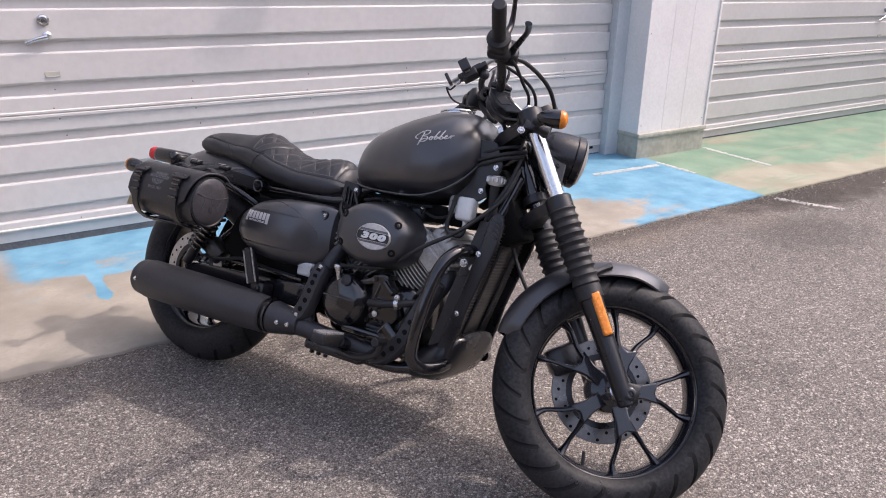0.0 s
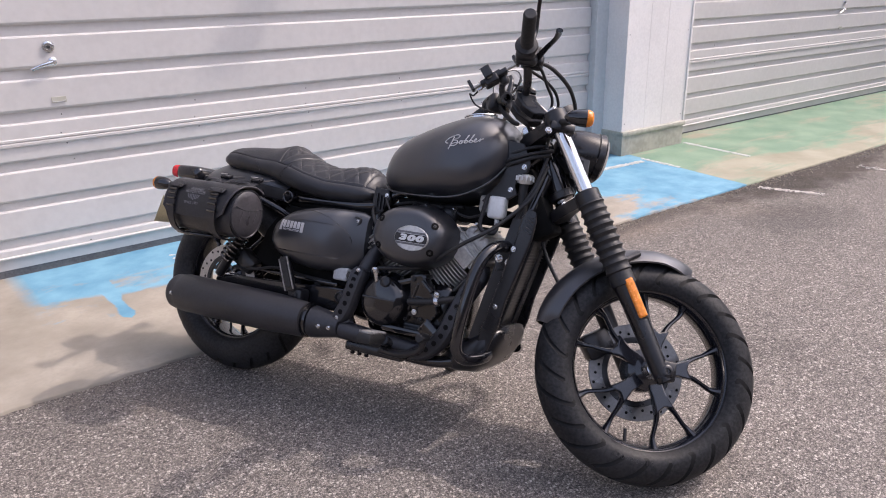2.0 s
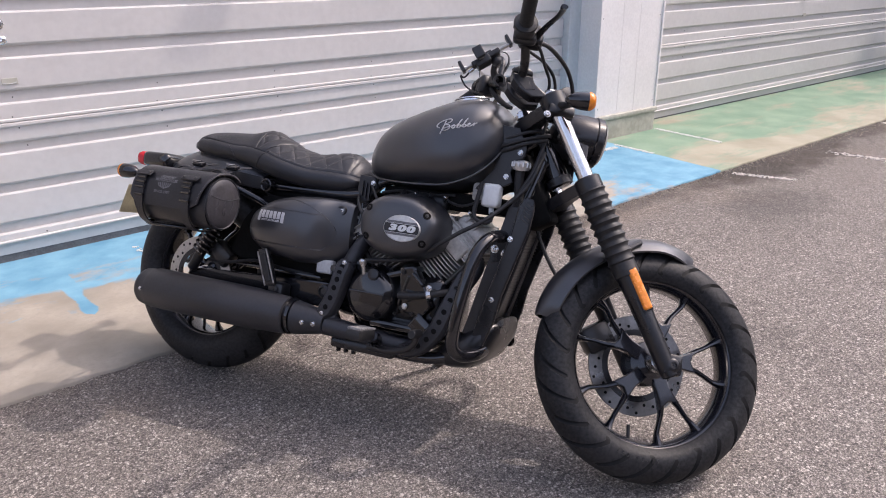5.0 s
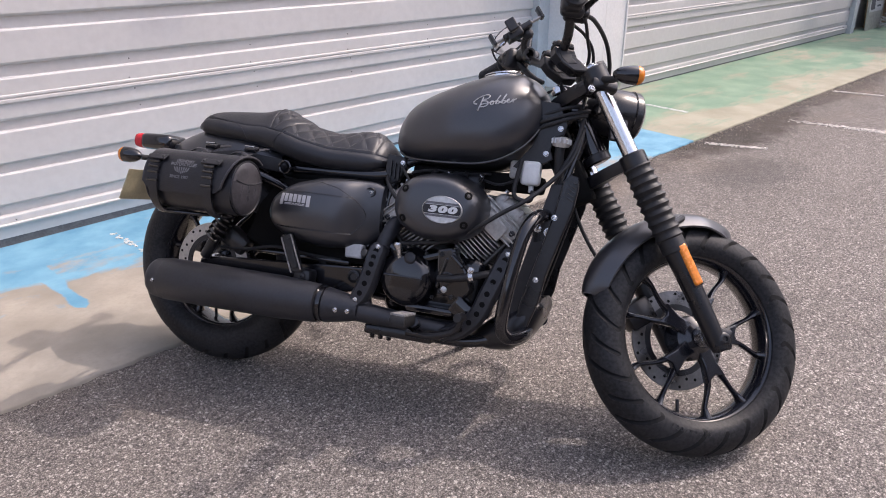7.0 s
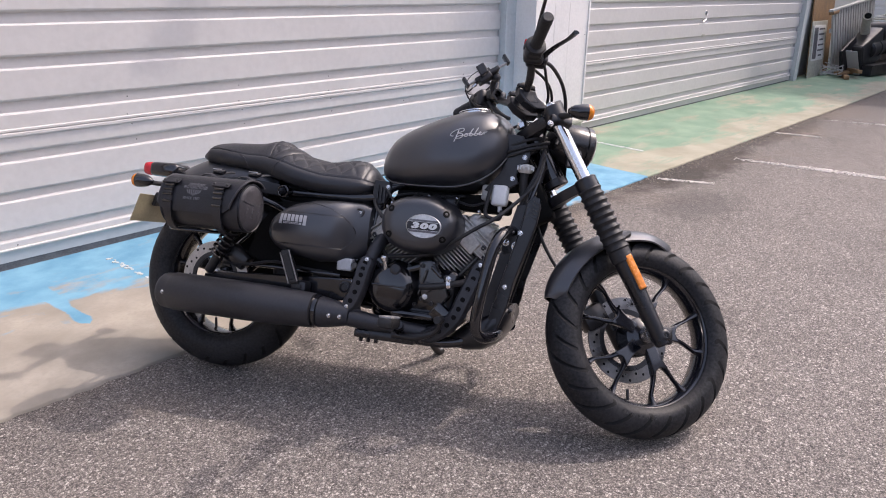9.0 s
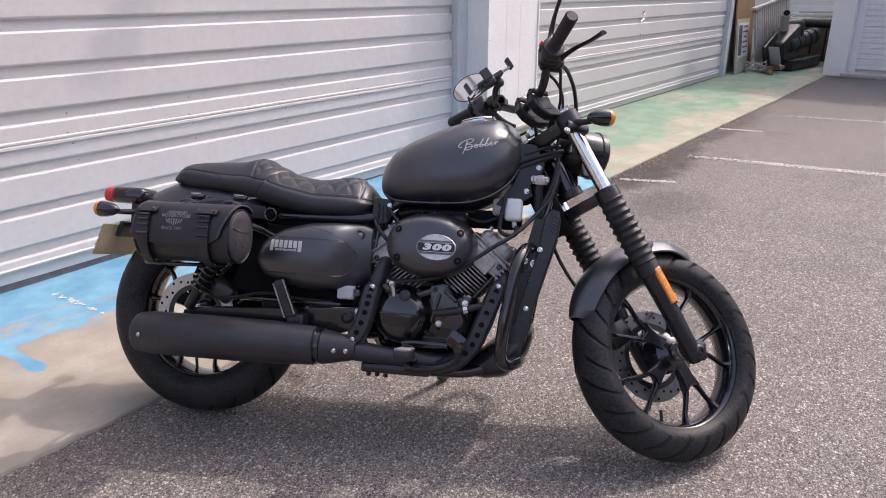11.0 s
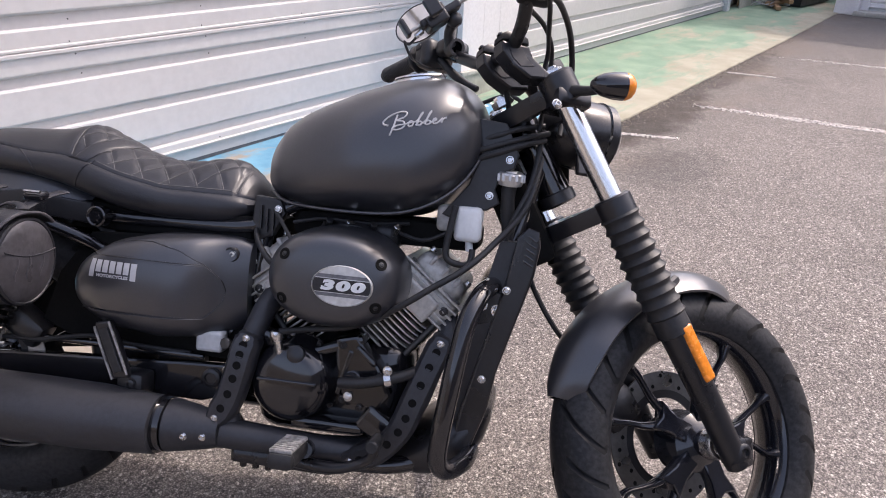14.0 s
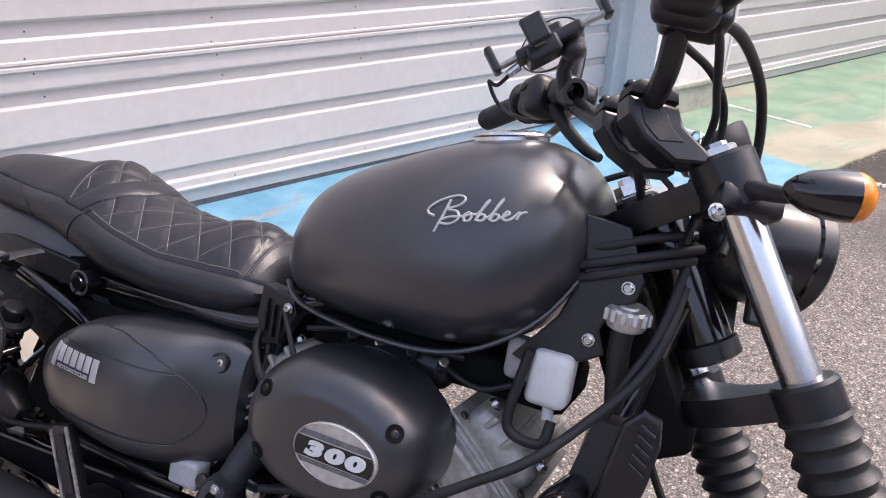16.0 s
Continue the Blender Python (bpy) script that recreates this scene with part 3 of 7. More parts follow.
thing("wall_far", bm, "shutter", "white shuttered wall far behind the gap", "wall", "structure", angle=20)


# ---- things heaped in the gap between the buildings ----
def at_site(x, y, z, rx=0, ry=0, rz=0):
    return SITE @ pose(x, y, z, rx, ry, rz)


bd = thing("plywood_board", box((0.55, 0, 0.98), (1.10, 0.018, 1.96), 0.003), "wood", "weathered brown plywood board leaning on the wall", "board", m=at_site(11.02, -0.06, 0.045, -4, 0, 2))
part("hand_hole", box((0.17, -0.010, 1.22), (0.11, 0.004, 0.05), 0.0), "paper", bd, "pale hand hole")
po = thing("poster", box((0.33, 0, 0.49), (0.56, 0.010, 0.50), 0.002), "paper", "framed white poster with dark print on a pale board", "poster", m=at_site(10.76, -0.165, 0.035, -4, 0, 1))
part("picture", box((0.16, -0.0065, 0.49), (0.17, 0.003, 0.44), 0.0), "ink", po)
for k in range(6):
    part("plain_bar", box((0.43, -0.0065, 0.31 + 0.075 * k), (0.26 if k % 3 else 0.16, 0.003, 0.024), 0.0), "ink", po)
part("backing_board", box((0.36, 0.014, 0.40), (0.72, 0.012, 0.80), 0.003), "plinth", po, "pale backing board")
# a slatted panel thrown against the heap: its slats slope back from the foot
fence = thing("lattice_panel", None, None, "grey slatted plastic panel sloping among scrap", "panel", m=at_site(0.34, -0.24, 0))
for k in range(17):
    x = 11.32 + 0.128 * k
    top = 0.97 + 0.0105 * k
    slope = (top - 0.03) * 0.57 if k < 15 else (top - 0.03) * 0.50
    rings = [[Vector((x - slope * u + q, w, 0.03 + (top - 0.03) * u)) for q, w in ((-0.047, -0.012), (0.047, -0.012), (0.047, 0.012), (-0.047, 0.012))] for u in (0.0, 1.0)]
    part("slat", skin(bmesh.new(), rings), "grey_plastic", fence)
for u in (0.30, 0.72):
    part("rail", box((12.36 - 0.57 * u, 0.026, 0.03 + 1.02 * u), (2.15, 0.024, 0.06), 0.005, turn=Matrix.Rotation(radians(-4), 3, "Y")), "grey_plastic", fence)
part("cap_rail", box((11.80, 0.0, 1.066), (2.30, 0.06, 0.035), 0.005, turn=Matrix.Rotation(radians(-4.6), 3, "Y")), "grey_plastic", fence)
part("timber_end", box((10.83, 0.0, 0.955), (0.26, 0.065, 0.05), 0.006, turn=Matrix.Rotation(radians(-4.6), 3, "Y")), "wood", fence, "brown timber end")
mach = thing("scrap_machine", box((0.35, 0.10, 0.33), (0.80, 0.30, 0.50), 0.05, turn=Matrix.Rotation(radians(-20), 3, "Y")), "junk", "old black machine with a drum and a steel bin", "machine", m=at_site(11.75, -0.55, 0.035, 0, 0, -6))
part("bin", box((0.75, -0.06, 0.075), (1.38, 0.24, 0.15), 0.012), "junk", mach, "long low black steel bin")
part("bin_rim", box((0.75, -0.06, 0.155), (1.42, 0.28, 0.014), 0.004), "junk", mach)
part("drum", rod((0.25, 0.02, 0.36), (1.85, 0.10, 0.46), 0.13, 22), "junk", mach, "long black drum")
for k in range(4):
    part("drum_rib", rod((0.55 + 0.32 * k, 0.03 + 0.012 * k, 0.378 + 0.020 * k), (0.63 + 0.32 * k, 0.034 + 0.012 * k, 0.383 + 0.020 * k), 0.140, 22), "junk", mach)
part("pipe", tube([(0.40, 0.12, 0.50), (0.34, 0.12, 0.66), (0.26, 0.10, 0.78), (0.16, 0.06, 0.86)], [0.065, 0.065, 0.062, 0.066], 16, 4), "plinth", mach, "grey flue pipe")
part("pipe_mouth", lathe([(0.0, 0.048), (0.012, 0.048), (0.012, 0.0)], (0.158, 0.058, 0.863), (-0.75, -0.3, 0.6), 16), "dark_gap", mach, "dark pipe mouth")
part("motor", lathe([(0, 0.02), (0, 0.13), (0.02, 0.15), (0.22, 0.15), (0.25, 0.12), (0.25, 0)], (0.72, 0.20, 0.60), (0.4, -1, 0.1), 22), "junk", mach)
part("chute", box((-0.22, 0.0, 0.20), (0.46, 0.16, 0.014), 0.004, turn=Matrix.Rotation(radians(52), 3, "Y")), "silver", mach, "bright metal chute")
part("guard", box((-0.12, 0.12, 0.27), (0.50, 0.05, 0.46), 0.02, turn=Matrix.Rotation(radians(-25), 3, "Y")), "junk", mach)
coil = [Vector((0.15 * math.cos(k * 0.55) * (1 + 0.15 * math.sin(k * 1.7)), 0.15 * math.sin(k * 0.55), 0.04 + 0.0025 * k + 0.02 * math.sin(k * 1.3))) for k in range(60)]
thing("wire_coil", tube(coil, 0.007, 6, 1), "grey_plastic", "loose coil of grey wire on the concrete", "wire", m=at_site(11.30, -0.32, 0.02))
for k, (x, y, a, l) in enumerate(((11.35, -0.50, 20, 0.6), (11.45, -0.46, -12, 0.5), (11.52, -0.56, 40, 0.4))):
    thing("timber_offcut", box((0, 0, 0.03), (l, 0.07, 0.05), 0.006), "wood", "brown timber offcut lying on the concrete", "timber", m=at_site(x, y, 0.03 + 0.035 * k, 0, 0, a), group="timber offcuts")
for k in range(4):
    thing("loose_sheet", box((0, 0, 0), (1.4, 1.0, 0.03), 0.006), "paper" if k % 2 == 0 else "plinth", "pale sheet stacked slantwise on a heap", "sheet", m=at_site(14.5 + 0.1 * k, -0.55, 0.62 + 0.07 * k, 0, 12 - 3 * k, 10 * k - 14), group="stacked sheets")
for k in range(4):
    thing("timber_beam", box((14.6, -0.89 + 0.225 * k, 0.30), (1.3, 0.21, 0.60), 0.02), "old_timber", "dark timber beam under pale sheets", "timber", m=SITE, group="timber beams")

# ---- unseen dim blocks added behind and beside the walk, to cut sky fill ----
thing("occluder_behind", box((2.0, -10.5, 2.8), (60.0, 3.0, 5.6), 0.02), "opposite", "unseen dim block behind the walk, added to darken reflections", "building", "structure")
thing("occluder_beside", box((-17.0, -2.0, 2.6), (3.0, 26.0, 5.2), 0.02), "opposite", "unseen dim block at the yard's open end, added to darken reflections", "building", "structure")

# ---- painted lines on the asphalt ----
def road_line(x0, y0, x1, y1, w, label, keep=0.6, fade=0.25):
    """Worn paint that is left on the stones alone: many ragged flecks along the line."""
    a, b = Vector((x0, y0, 0)), Vector((x1, y1, 0))
    d = (b - a).normalized()
    s = Vector((-d.y, d.x, 0))
    length = (b - a).length
    random.seed(int(x0 * 10))
    verts, faces = [], []
    for _ in range(int(length * w * 26000)):
        u = random.random()
        if random.random() > keep * min(1.0, 0.15 + u / fade):
            continue
        c = a + d * (u * length) + s * (max(-0.5, min(0.5, random.gauss(0, 0.27))) * w)
        r, n = random.uniform(0.003, 0.0075), 5
        k = len(verts)
        ring = [c + Vector((math.cos(6.283 * i / n), math.sin(6.283 * i / n), 0)) * r * random.uniform(0.6, 1.2) for i in range(n)]
        verts += [q + Vector((0, 0, 0.0035)) for q in ring] + [q * 1.0 + Vector((0, 0, 0.0008)) for q in ring]
        faces.append(tuple(range(k, k + n)))
        faces += [(k + i, k + n + i, k + n + (i + 1) % n, k + (i + 1) % n) for i in range(n)]
    me = bpy.data.meshes.new("road_line")
    me.from_pydata(verts, [], faces)
    bm = bmesh.new()
    bm.from_mesh(me)
    bpy.data.meshes.remove(me)
    return thing("road_line", bm, "line", label, "road line", "structure")


road_line(5.00, 2.40, 5.42, 0.2, 0.095, "worn white parking line on the asphalt", 0.48, 0.35)
road_line(3.98, 2.52, 4.14, 2.17, 0.05, "short worn white line stub at the kerb", 0.45, 0.1)
road_line(6.34, 2.60, 6.43, 2.22, 0.05, "short worn white line stub at the kerb", 0.7, 0.1)
road_line(7.45, 2.45, 8.3, -1.2, 0.08, "faint white parking line on the asphalt", 0.15, 0.3)

# thin painted lines left on the apron, and grit swept up against its edge
def apron_line(x0, y0, x1, y1, w, label, keep=0.9):
    """A line of which only ragged flakes of paint are left."""
    a, b = Vector((x0, y0, 0)), Vector((x1, y1, 0))
    d = (b - a).normalized()
    s = Vector((-d.y, d.x, 0))
    length = (b - a).length
    random.seed(int(x0 * 100))
    bm = bmesh.new()
    for _ in range(int(length * w * 30000)):
        u = random.random()
        if random.random() > keep * (0.72 + 0.28 * math.sin(17 * u + x0)):
            continue
        q = a + d * (u * length) + s * (random.uniform(-0.5, 0.5) * w)
        crest = float(np.interp(q.x, [0.2, 3.0], [0.014, 0.040]))
        rim = float(np.interp(q.x, [e[0] for e in EDGE], [e[1] for e in EDGE]))
        top = float(np.interp(q.y, [rim, rim + 0.5, -0.02], [H, H + 0.35 * (crest - H), crest]))
        r, z = random.uniform(0.004, 0.010), 0.0016 + random.uniform(0, 0.0012)
        ring = [q + d * (1.5 * r * math.cos(1.047 * i) * random.uniform(0.5, 1.2)) + s * (r * math.sin(1.047 * i) * random.uniform(0.5, 1.2)) for i in range(6)]
        skin(bm, [[p + Vector((0, 0, top + h)) for p in ring] for h in (-0.002, z)])
    return thing("painted_line", bm, "chalk", label, "painted line", "structure", SITE)


apron_line(4.60, -0.27, 4.61, -0.84, 0.034, "thin worn white line painted across the apron")
apron_line(3.30, -0.43, 3.87, -0.46, 0.040, "worn white line painted along the apron")
apron_line(3.93, -0.40, 3.945, -0.72, 0.030, "short worn white line between blue and green paint")
apron_line(0.60, -0.20, 0.62, -0.55, 0.024, "faint white line crossing the blue paint", 0.22)
random.seed(11)
bm = bmesh.new()
for _ in range(3200):
    x = random.uniform(0.5, 10.5)
    d = random.expovariate(1 / 0.035)
    y = float(np.interp(x, [e[0] for e in EDGE], [e[1] for e in EDGE])) - 0.006 - d
    r = random.uniform(0.002, 0.006) * (1.6 if random.random() < 0.06 else 1.0)
    c, a = Vector((x, y, r * 0.35)), random.uniform(0, 6.3)
    v = [bm.verts.new(c + Vector((r * math.cos(a + k * 2.1) * random.uniform(0.7, 1.4), r * math.sin(a + k * 2.1), -r * 0.3))) for k in range(3)] + [bm.verts.new(c + Vector((0, 0, r * 0.7)))]
    for t in ((0, 1, 3), (1, 2, 3), (2, 0, 3)):
        bm.faces.new([v[k] for k in t])
thing("gutter_grit", bm, "grit", "dark grit and soil swept against the apron's edge", "grit", "stuff", SITE)

# ---- the motorcycle ----
from mathutils.bvhtree import BVHTree

RA = 0.3105                                   # rear axle height in the machine's own frame
BIKE = Matrix(((0.4727, 0.8259, 0.3074, 0.6053), (-0.8812, 0.4432, 0.1643, 2.3439), (-0.0005, -0.3486, 0.9373, 0.2930), (0, 0, 0, 1))) @ Matrix.Translation((0, 0, -RA))
RAKE, STEER = radians(30.9), radians(34.0)
_q = Vector((1.359, 0, 0.274))
FORK = Matrix.Translation(_q + Vector((-0.010, -0.030, -0.007))) @ Matrix.Rotation(STEER, 4, Vector((-math.sin(RAKE), 0, math.cos(RAKE)))) @ Matrix.Translation(-_q)

bike = thing("motorcycle", None, None, "matte black cruiser motorcycle leaning on its side stand, front wheel turned", "motorcycle", m=BIKE)


def turned(bm):
    """Turns a piece that belongs to the fork with the steering."""
    bmesh.ops.transform(bm, matrix=FORK, verts=bm.verts)
    return bm


def fpart(name, bm, mat, parent=None, label="", angle=40):
    return part(name, turned(bm), mat, parent or bike, label, angle)


def bolt(pos, axis=(0, -1, 0), r=0.006, h=0.005, bm=None):
    """A domed socket bolt with a hex recess."""
    bm = lathe([(0, r * 1.25), (0.001, r * 1.25), (0.001, r), (h * 0.7, r * 0.97), (h, r * 0.7), (h, r * 0.42), (h * 0.5, r * 0.42), (h * 0.5, 0)], pos, axis, 12, bm)
    return bm


def bolts(parent, places, r=0.006, axis=(0, -1, 0), mat="bolt", fork=False, h=0.005):
    for p in places:
        (fpart if fork else part)("bolt", bolt(p, axis, r, h), mat, parent)


def surface(obj):
    """A search tree over a part's mesh, in the machine's frame."""
    me = obj.data
    return BVHTree.FromPolygons([v.co.copy() for v in me.vertices], [tuple(p.vertices) for p in me.polygons])


def lay_on(tree, pts, way, lift=0.001):
    """Points dropped onto a surface along a direction."""
    out = []
    w = Vector(way)
    for p in pts:
        hit, nor, _, _ = tree.ray_cast(Vector(p) - w * 0.6, w)
        if hit is not None:
            if nor.dot(w) > 0:
                nor = -nor
            out.append(hit + nor * lift)
    return out


# wheels
def tyre_bm(R, W, r_in, cx, cz, grooves, deep_cut, reach):
    """A tyre with diagonal tread grooves cut in; its axle along y."""
    prof = []
    m = 34
    for i in range(m + 1):
        a = -1 + 2 * i / m
        ang = a * radians(112)
        y = math.sin(ang) / math.sin(radians(90)) * W
        if abs(ang) > radians(90):
            rr = R - W * 0.98 - (abs(ang) - radians(90)) * W * 1.25
            y = math.copysign(W * (1 - 0.26 * ((abs(ang) - radians(90)) / radians(22)) ** 2), a)
        else:
            rr = R - W * 0.98 * (1 - math.cos(ang))
        prof.append((y, rr, a))
    prof = [(-W * 0.66, r_in - 0.004, -1.2)] + prof + [(W * 0.66, r_in - 0.004, 1.2)]
    bm = bmesh.new()
    rings, deep = [], set()
    step = 2 * math.pi / grooves
    for k in range(grooves * 24):
        ring = []
        for i, (y, rr, a) in enumerate(prof):
            s = abs(a)
            # the mesh is sheared along the slanting cuts, so that their edges stay clean
            th = k * step / 24 + step * (1.7 * s - 0.3 * s * s) * min(1.0, max(0.0, (1.15 - s) / 0.3))
            rr2 = max(rr, r_in - 0.004)
            col = (k + (12 if a > 0 else 0)) % 24
            long_ = ((k + (12 if a > 0 else 0)) // 24) % 2
            if col in (0, 1, 2, 3) and (0.08 if long_ else 0.26) < s < (reach if long_ else reach - 0.08):
                rr2 -= deep_cut * min(1.0, (0.92 - s) * 8)
                y *= 1 - 0.09 * max(0.0, s - 0.5)
                deep.add((k, i))
            ring.append(Vector((cx + rr2 * math.cos(th), y, cz + rr2 * math.sin(th))))
        rings.append(ring)
    skin(bm, rings, cap=False, closed=False, loop=True)
    # shade in the cuts is painted: their faces take a darker rubber than the blocks
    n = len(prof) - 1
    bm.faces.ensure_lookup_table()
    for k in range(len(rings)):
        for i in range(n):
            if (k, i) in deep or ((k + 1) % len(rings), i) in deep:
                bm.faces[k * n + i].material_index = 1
    return bm


def rim_bm(r, w, cx, cz):
    p = [(-w - 0.004, r + 0.004), (-w, r + 0.006), (-w + 0.004, r + 0.003), (-w + 0.006, r - 0.004), (-w + 0.016, r - 0.008), (-0.02, r - 0.012), (0.02, r - 0.012), (w - 0.016, r - 0.008),
         (w - 0.006, r - 0.004), (w - 0.004, r + 0.003), (w, r + 0.006), (w + 0.004, r + 0.004), (w + 0.002, r - 0.004), (w - 0.004, r - 0.011), (w - 0.014, r - 0.015), (0.02, r - 0.019), (-0.02, r - 0.019),
         (-w + 0.014, r - 0.015), (-w + 0.004, r - 0.011), (-w - 0.002, r - 0.004)]
    bm = lathe(p, (cx, 0, cz), (0, 1, 0), 72)
    # close the section
    n = 72
    bm.verts.ensure_lookup_table()
    m = len(p)
    for k in range(n):
        j = (k + 1) % n
        bm.faces.new((bm.verts[(m - 1) * n + k], bm.verts[(m - 1) * n + j], bm.verts[j], bm.verts[k]))
    return bm


def spoke_bm(cx, cz, th, lean, r0, r1, y0, y1):
    """One thin cast spoke from the fork of an arm to the rim, thicker at its foot."""
    pts = []
    for i in range(9):
        t = i / 8
        a = th + lean * min(1.0, 1.25 * t ** 0.85)
        r = r0 + (r1 - r0) * t
        bend = 0.0025 * math.sin(t * math.pi * 2)
        pts.append(Vector((cx + r * math.cos(a) - bend * math.sin(a), y0 + (y1 - y0) * t, cz + r * math.sin(a) + bend * math.cos(a))))
    return tube(pts, [0.0100, 0.0084, 0.0072, 0.0064, 0.0060, 0.0060, 0.0066, 0.0088, 0.0130], 10, 2, flat=1.5, up=(0, 1, 0))


def arm_bm(cx, cz, th, r0, r1, w):
    """The broad flat root of a pair of spokes."""
    c, s = math.cos(th), math.sin(th)
    pts = [(r0, -w * 0.8), (r0 + 0.5 * (r1 - r0), -w * 0.75), (r1, -w * 1.15), (r1 - 0.010, 0), (r1, w * 1.15), (r0 + 0.5 * (r1 - r0), w * 0.75), (r0, w * 0.8)]
    return plate([(cx + r * c - q * s, cz + r * s + q * c) for r, q in pts], -0.040, -0.014, 0.004)


def disc_bm(cx, cy, cz, r0, r1, th=0.0045, side=-1):
    bm = lathe([(-th / 2, r0), (-th / 2, r1 - 0.001), (-th / 2 + 0.001, r1), (th / 2 - 0.001, r1), (th / 2, r1 - 0.001), (th / 2, r0)], (cx, cy, cz), (0, 1, 0), 64)
    b2 = bm
    n, m = 64, 6
    b2.verts.ensure_lookup_table()
    for k in range(n):
        j = (k + 1) % n
        b2.faces.new((b2.verts[(m - 1) * n + k], b2.verts[(m - 1) * n + j], b2.verts[j], b2.verts[k]))
    return b2


def disc_holes(parent, cx, cy, cz, r0, r1, fork):
    """The drilled holes, as dark plugs a hair proud of both faces."""
    bm = bmesh.new()
    for i in range(30):
        a = 2 * math.pi * i / 30
        r = r0 + (r1 - r0) * (0.25, 0.5, 0.75)[i % 3]
        p = Vector((cx + r * math.cos(a), cy, cz + r * math.sin(a)))
        lathe([(-0.0027, 0), (-0.0027, 0.0042), (0.0027, 0.0042), (0.0027, 0)], p, (0, 1, 0), 8, bm)
    ob = (fpart if fork else part)("drilled_holes", bm, "dark_gap", parent, "drilled holes")
    return tagged(ob, kind="stuff")


def wheel(name, cx, cz, R, W, r, w, fork, disc_y, disc_r, grooves, label):
    add = fpart if fork else part
    rim = add(name, rim_bm(r, w, cx, cz), "rim", bike, label)
    tyre = add("tyre", tyre_bm(R, W, r - 0.002, cx, cz, grooves, 0.010 if fork else 0.004, 0.90 if fork else 0.50), "tyre", rim, "black rubber tyre with diagonal tread grooves", 30)
    # second slot: the dark colour that shades the grooves
    tyre.data.materials.append(M["groove_shade"])
    hub = lathe([(-0.062, 0.0), (-0.062, 0.020), (-0.058, 0.024), (-0.045, 0.026), (-0.040, 0.040), (-0.028, 0.056), (0.028, 0.060), (0.045, 0.045), (0.060, 0.030), (0.062, 0)], (cx, 0, cz), (0, 1, 0), 36)
    add("hub", hub, "rim", rim)
    add("hub_ring", lathe([(-0.070, 0.013), (-0.082, 0.015), (-0.085, 0.019), (-0.083, 0.025), (-0.076, 0.028), (-0.058, 0.029)], (cx, 0, cz), (0, 1, 0), 28), "chrome", rim, "bare steel ring on the hub")
    for i in range(5):
        th = 2 * math.pi * (i + 0.15) / 5
        add("spoke_arm", arm_bm(cx, cz, th, 0.034, 0.114, 0.024), "rim", rim)
        for s in (-1, 1):
            add("spoke", spoke_bm(cx, cz, th + s * 0.15, s * 0.130, 0.098, r - 0.015, -0.026, -0.012), "rim", rim)
    add("brake_disc", disc_bm(cx, disc_y, cz, disc_r * 0.72, disc_r), "disc" if fork else "rear_disc", rim, "drilled steel brake disc")
    disc_holes(rim, cx, disc_y, cz, disc_r * 0.72, disc_r, fork)
    car = lathe([(-0.002, disc_r * 0.74), (-0.002, disc_r * 0.60), (0.002, disc_r * 0.60), (0.002, disc_r * 0.74)], (cx, disc_y, cz), (0, 1, 0), 40)
    add("disc_carrier", car, "satin_black", rim)
    add("valve", rod((cx - 0.03, -0.002, cz - r + 0.018), (cx - 0.034, -0.004, cz - r + 0.056), 0.0045), "rubber", rim)
    return rim


FX, FZ = 1.402, 0.2985
front_wheel = wheel("front_wheel", FX, FZ, 0.299, 0.060, 0.2165, 0.040, True, 0.066, 0.134, 24, "gloss black cast front wheel with curved spokes")
rear_wheel = wheel("rear_wheel", 0.0, RA, RA, 0.075, 0.2045, 0.052, False, -0.088, 0.122, 24, "gloss black cast rear wheel behind the silencer")
rear_wheel.location = (-0.006, -0.025, -0.004)


def text_mesh(body, size, extrude=0.0006, shear=0.0, spacing=1.0, bold=0.0):
    c = bpy.data.curves.new("letters", "FONT")
    c.body, c.size, c.extrude, c.shear, c.space_character, c.offset = body, size, extrude, shear, spacing, bold
    c.align_x, c.align_y = "CENTER", "CENTER"
    c.resolution_u = 4
    o = bpy.data.objects.new("letters", c)
    scene.collection.objects.link(o)
    me = bpy.data.meshes.new_from_object(o.evaluated_get(bpy.context.evaluated_depsgraph_get()))
    bpy.data.objects.remove(o)
    bm = bmesh.new()
    bm.from_mesh(me)
    bpy.data.meshes.remove(me)
    return bm


# the tyre size, raised on the sidewall
bm = bmesh.new()
for i, ch in enumerate("120/80-16"):
    a = radians(-96 + (i - 4) * 3.1)
    r = 0.240
    tb = text_mesh(ch, 0.016, 0.0008)
    m = Matrix.Translation((FX + r * math.cos(a), -0.0604, FZ + r * math.sin(a))) @ Matrix.Rotation(-(a + math.pi / 2), 4, "Y") @ Matrix.Rotation(math.pi / 2, 4, "X")
    bmesh.ops.transform(tb, matrix=m, verts=tb.verts)
    bm = merge(bm, tb)
fpart("sidewall_lettering", bm, "rubber", front_wheel, "raised tyre size on the sidewall")


# fork
def fx(z):
    return 1.405 - 0.5985 * (z - 0.284)


AX = unit((-math.sin(RAKE), 0, math.cos(RAKE)))
PERP = unit((math.cos(RAKE), 0, math.sin(RAKE)))
FY = 0.108


def on_fork(z, y, ahead=0.0, out=0.0):
    return Vector((fx(z), y + out, z)) + PERP * ahead


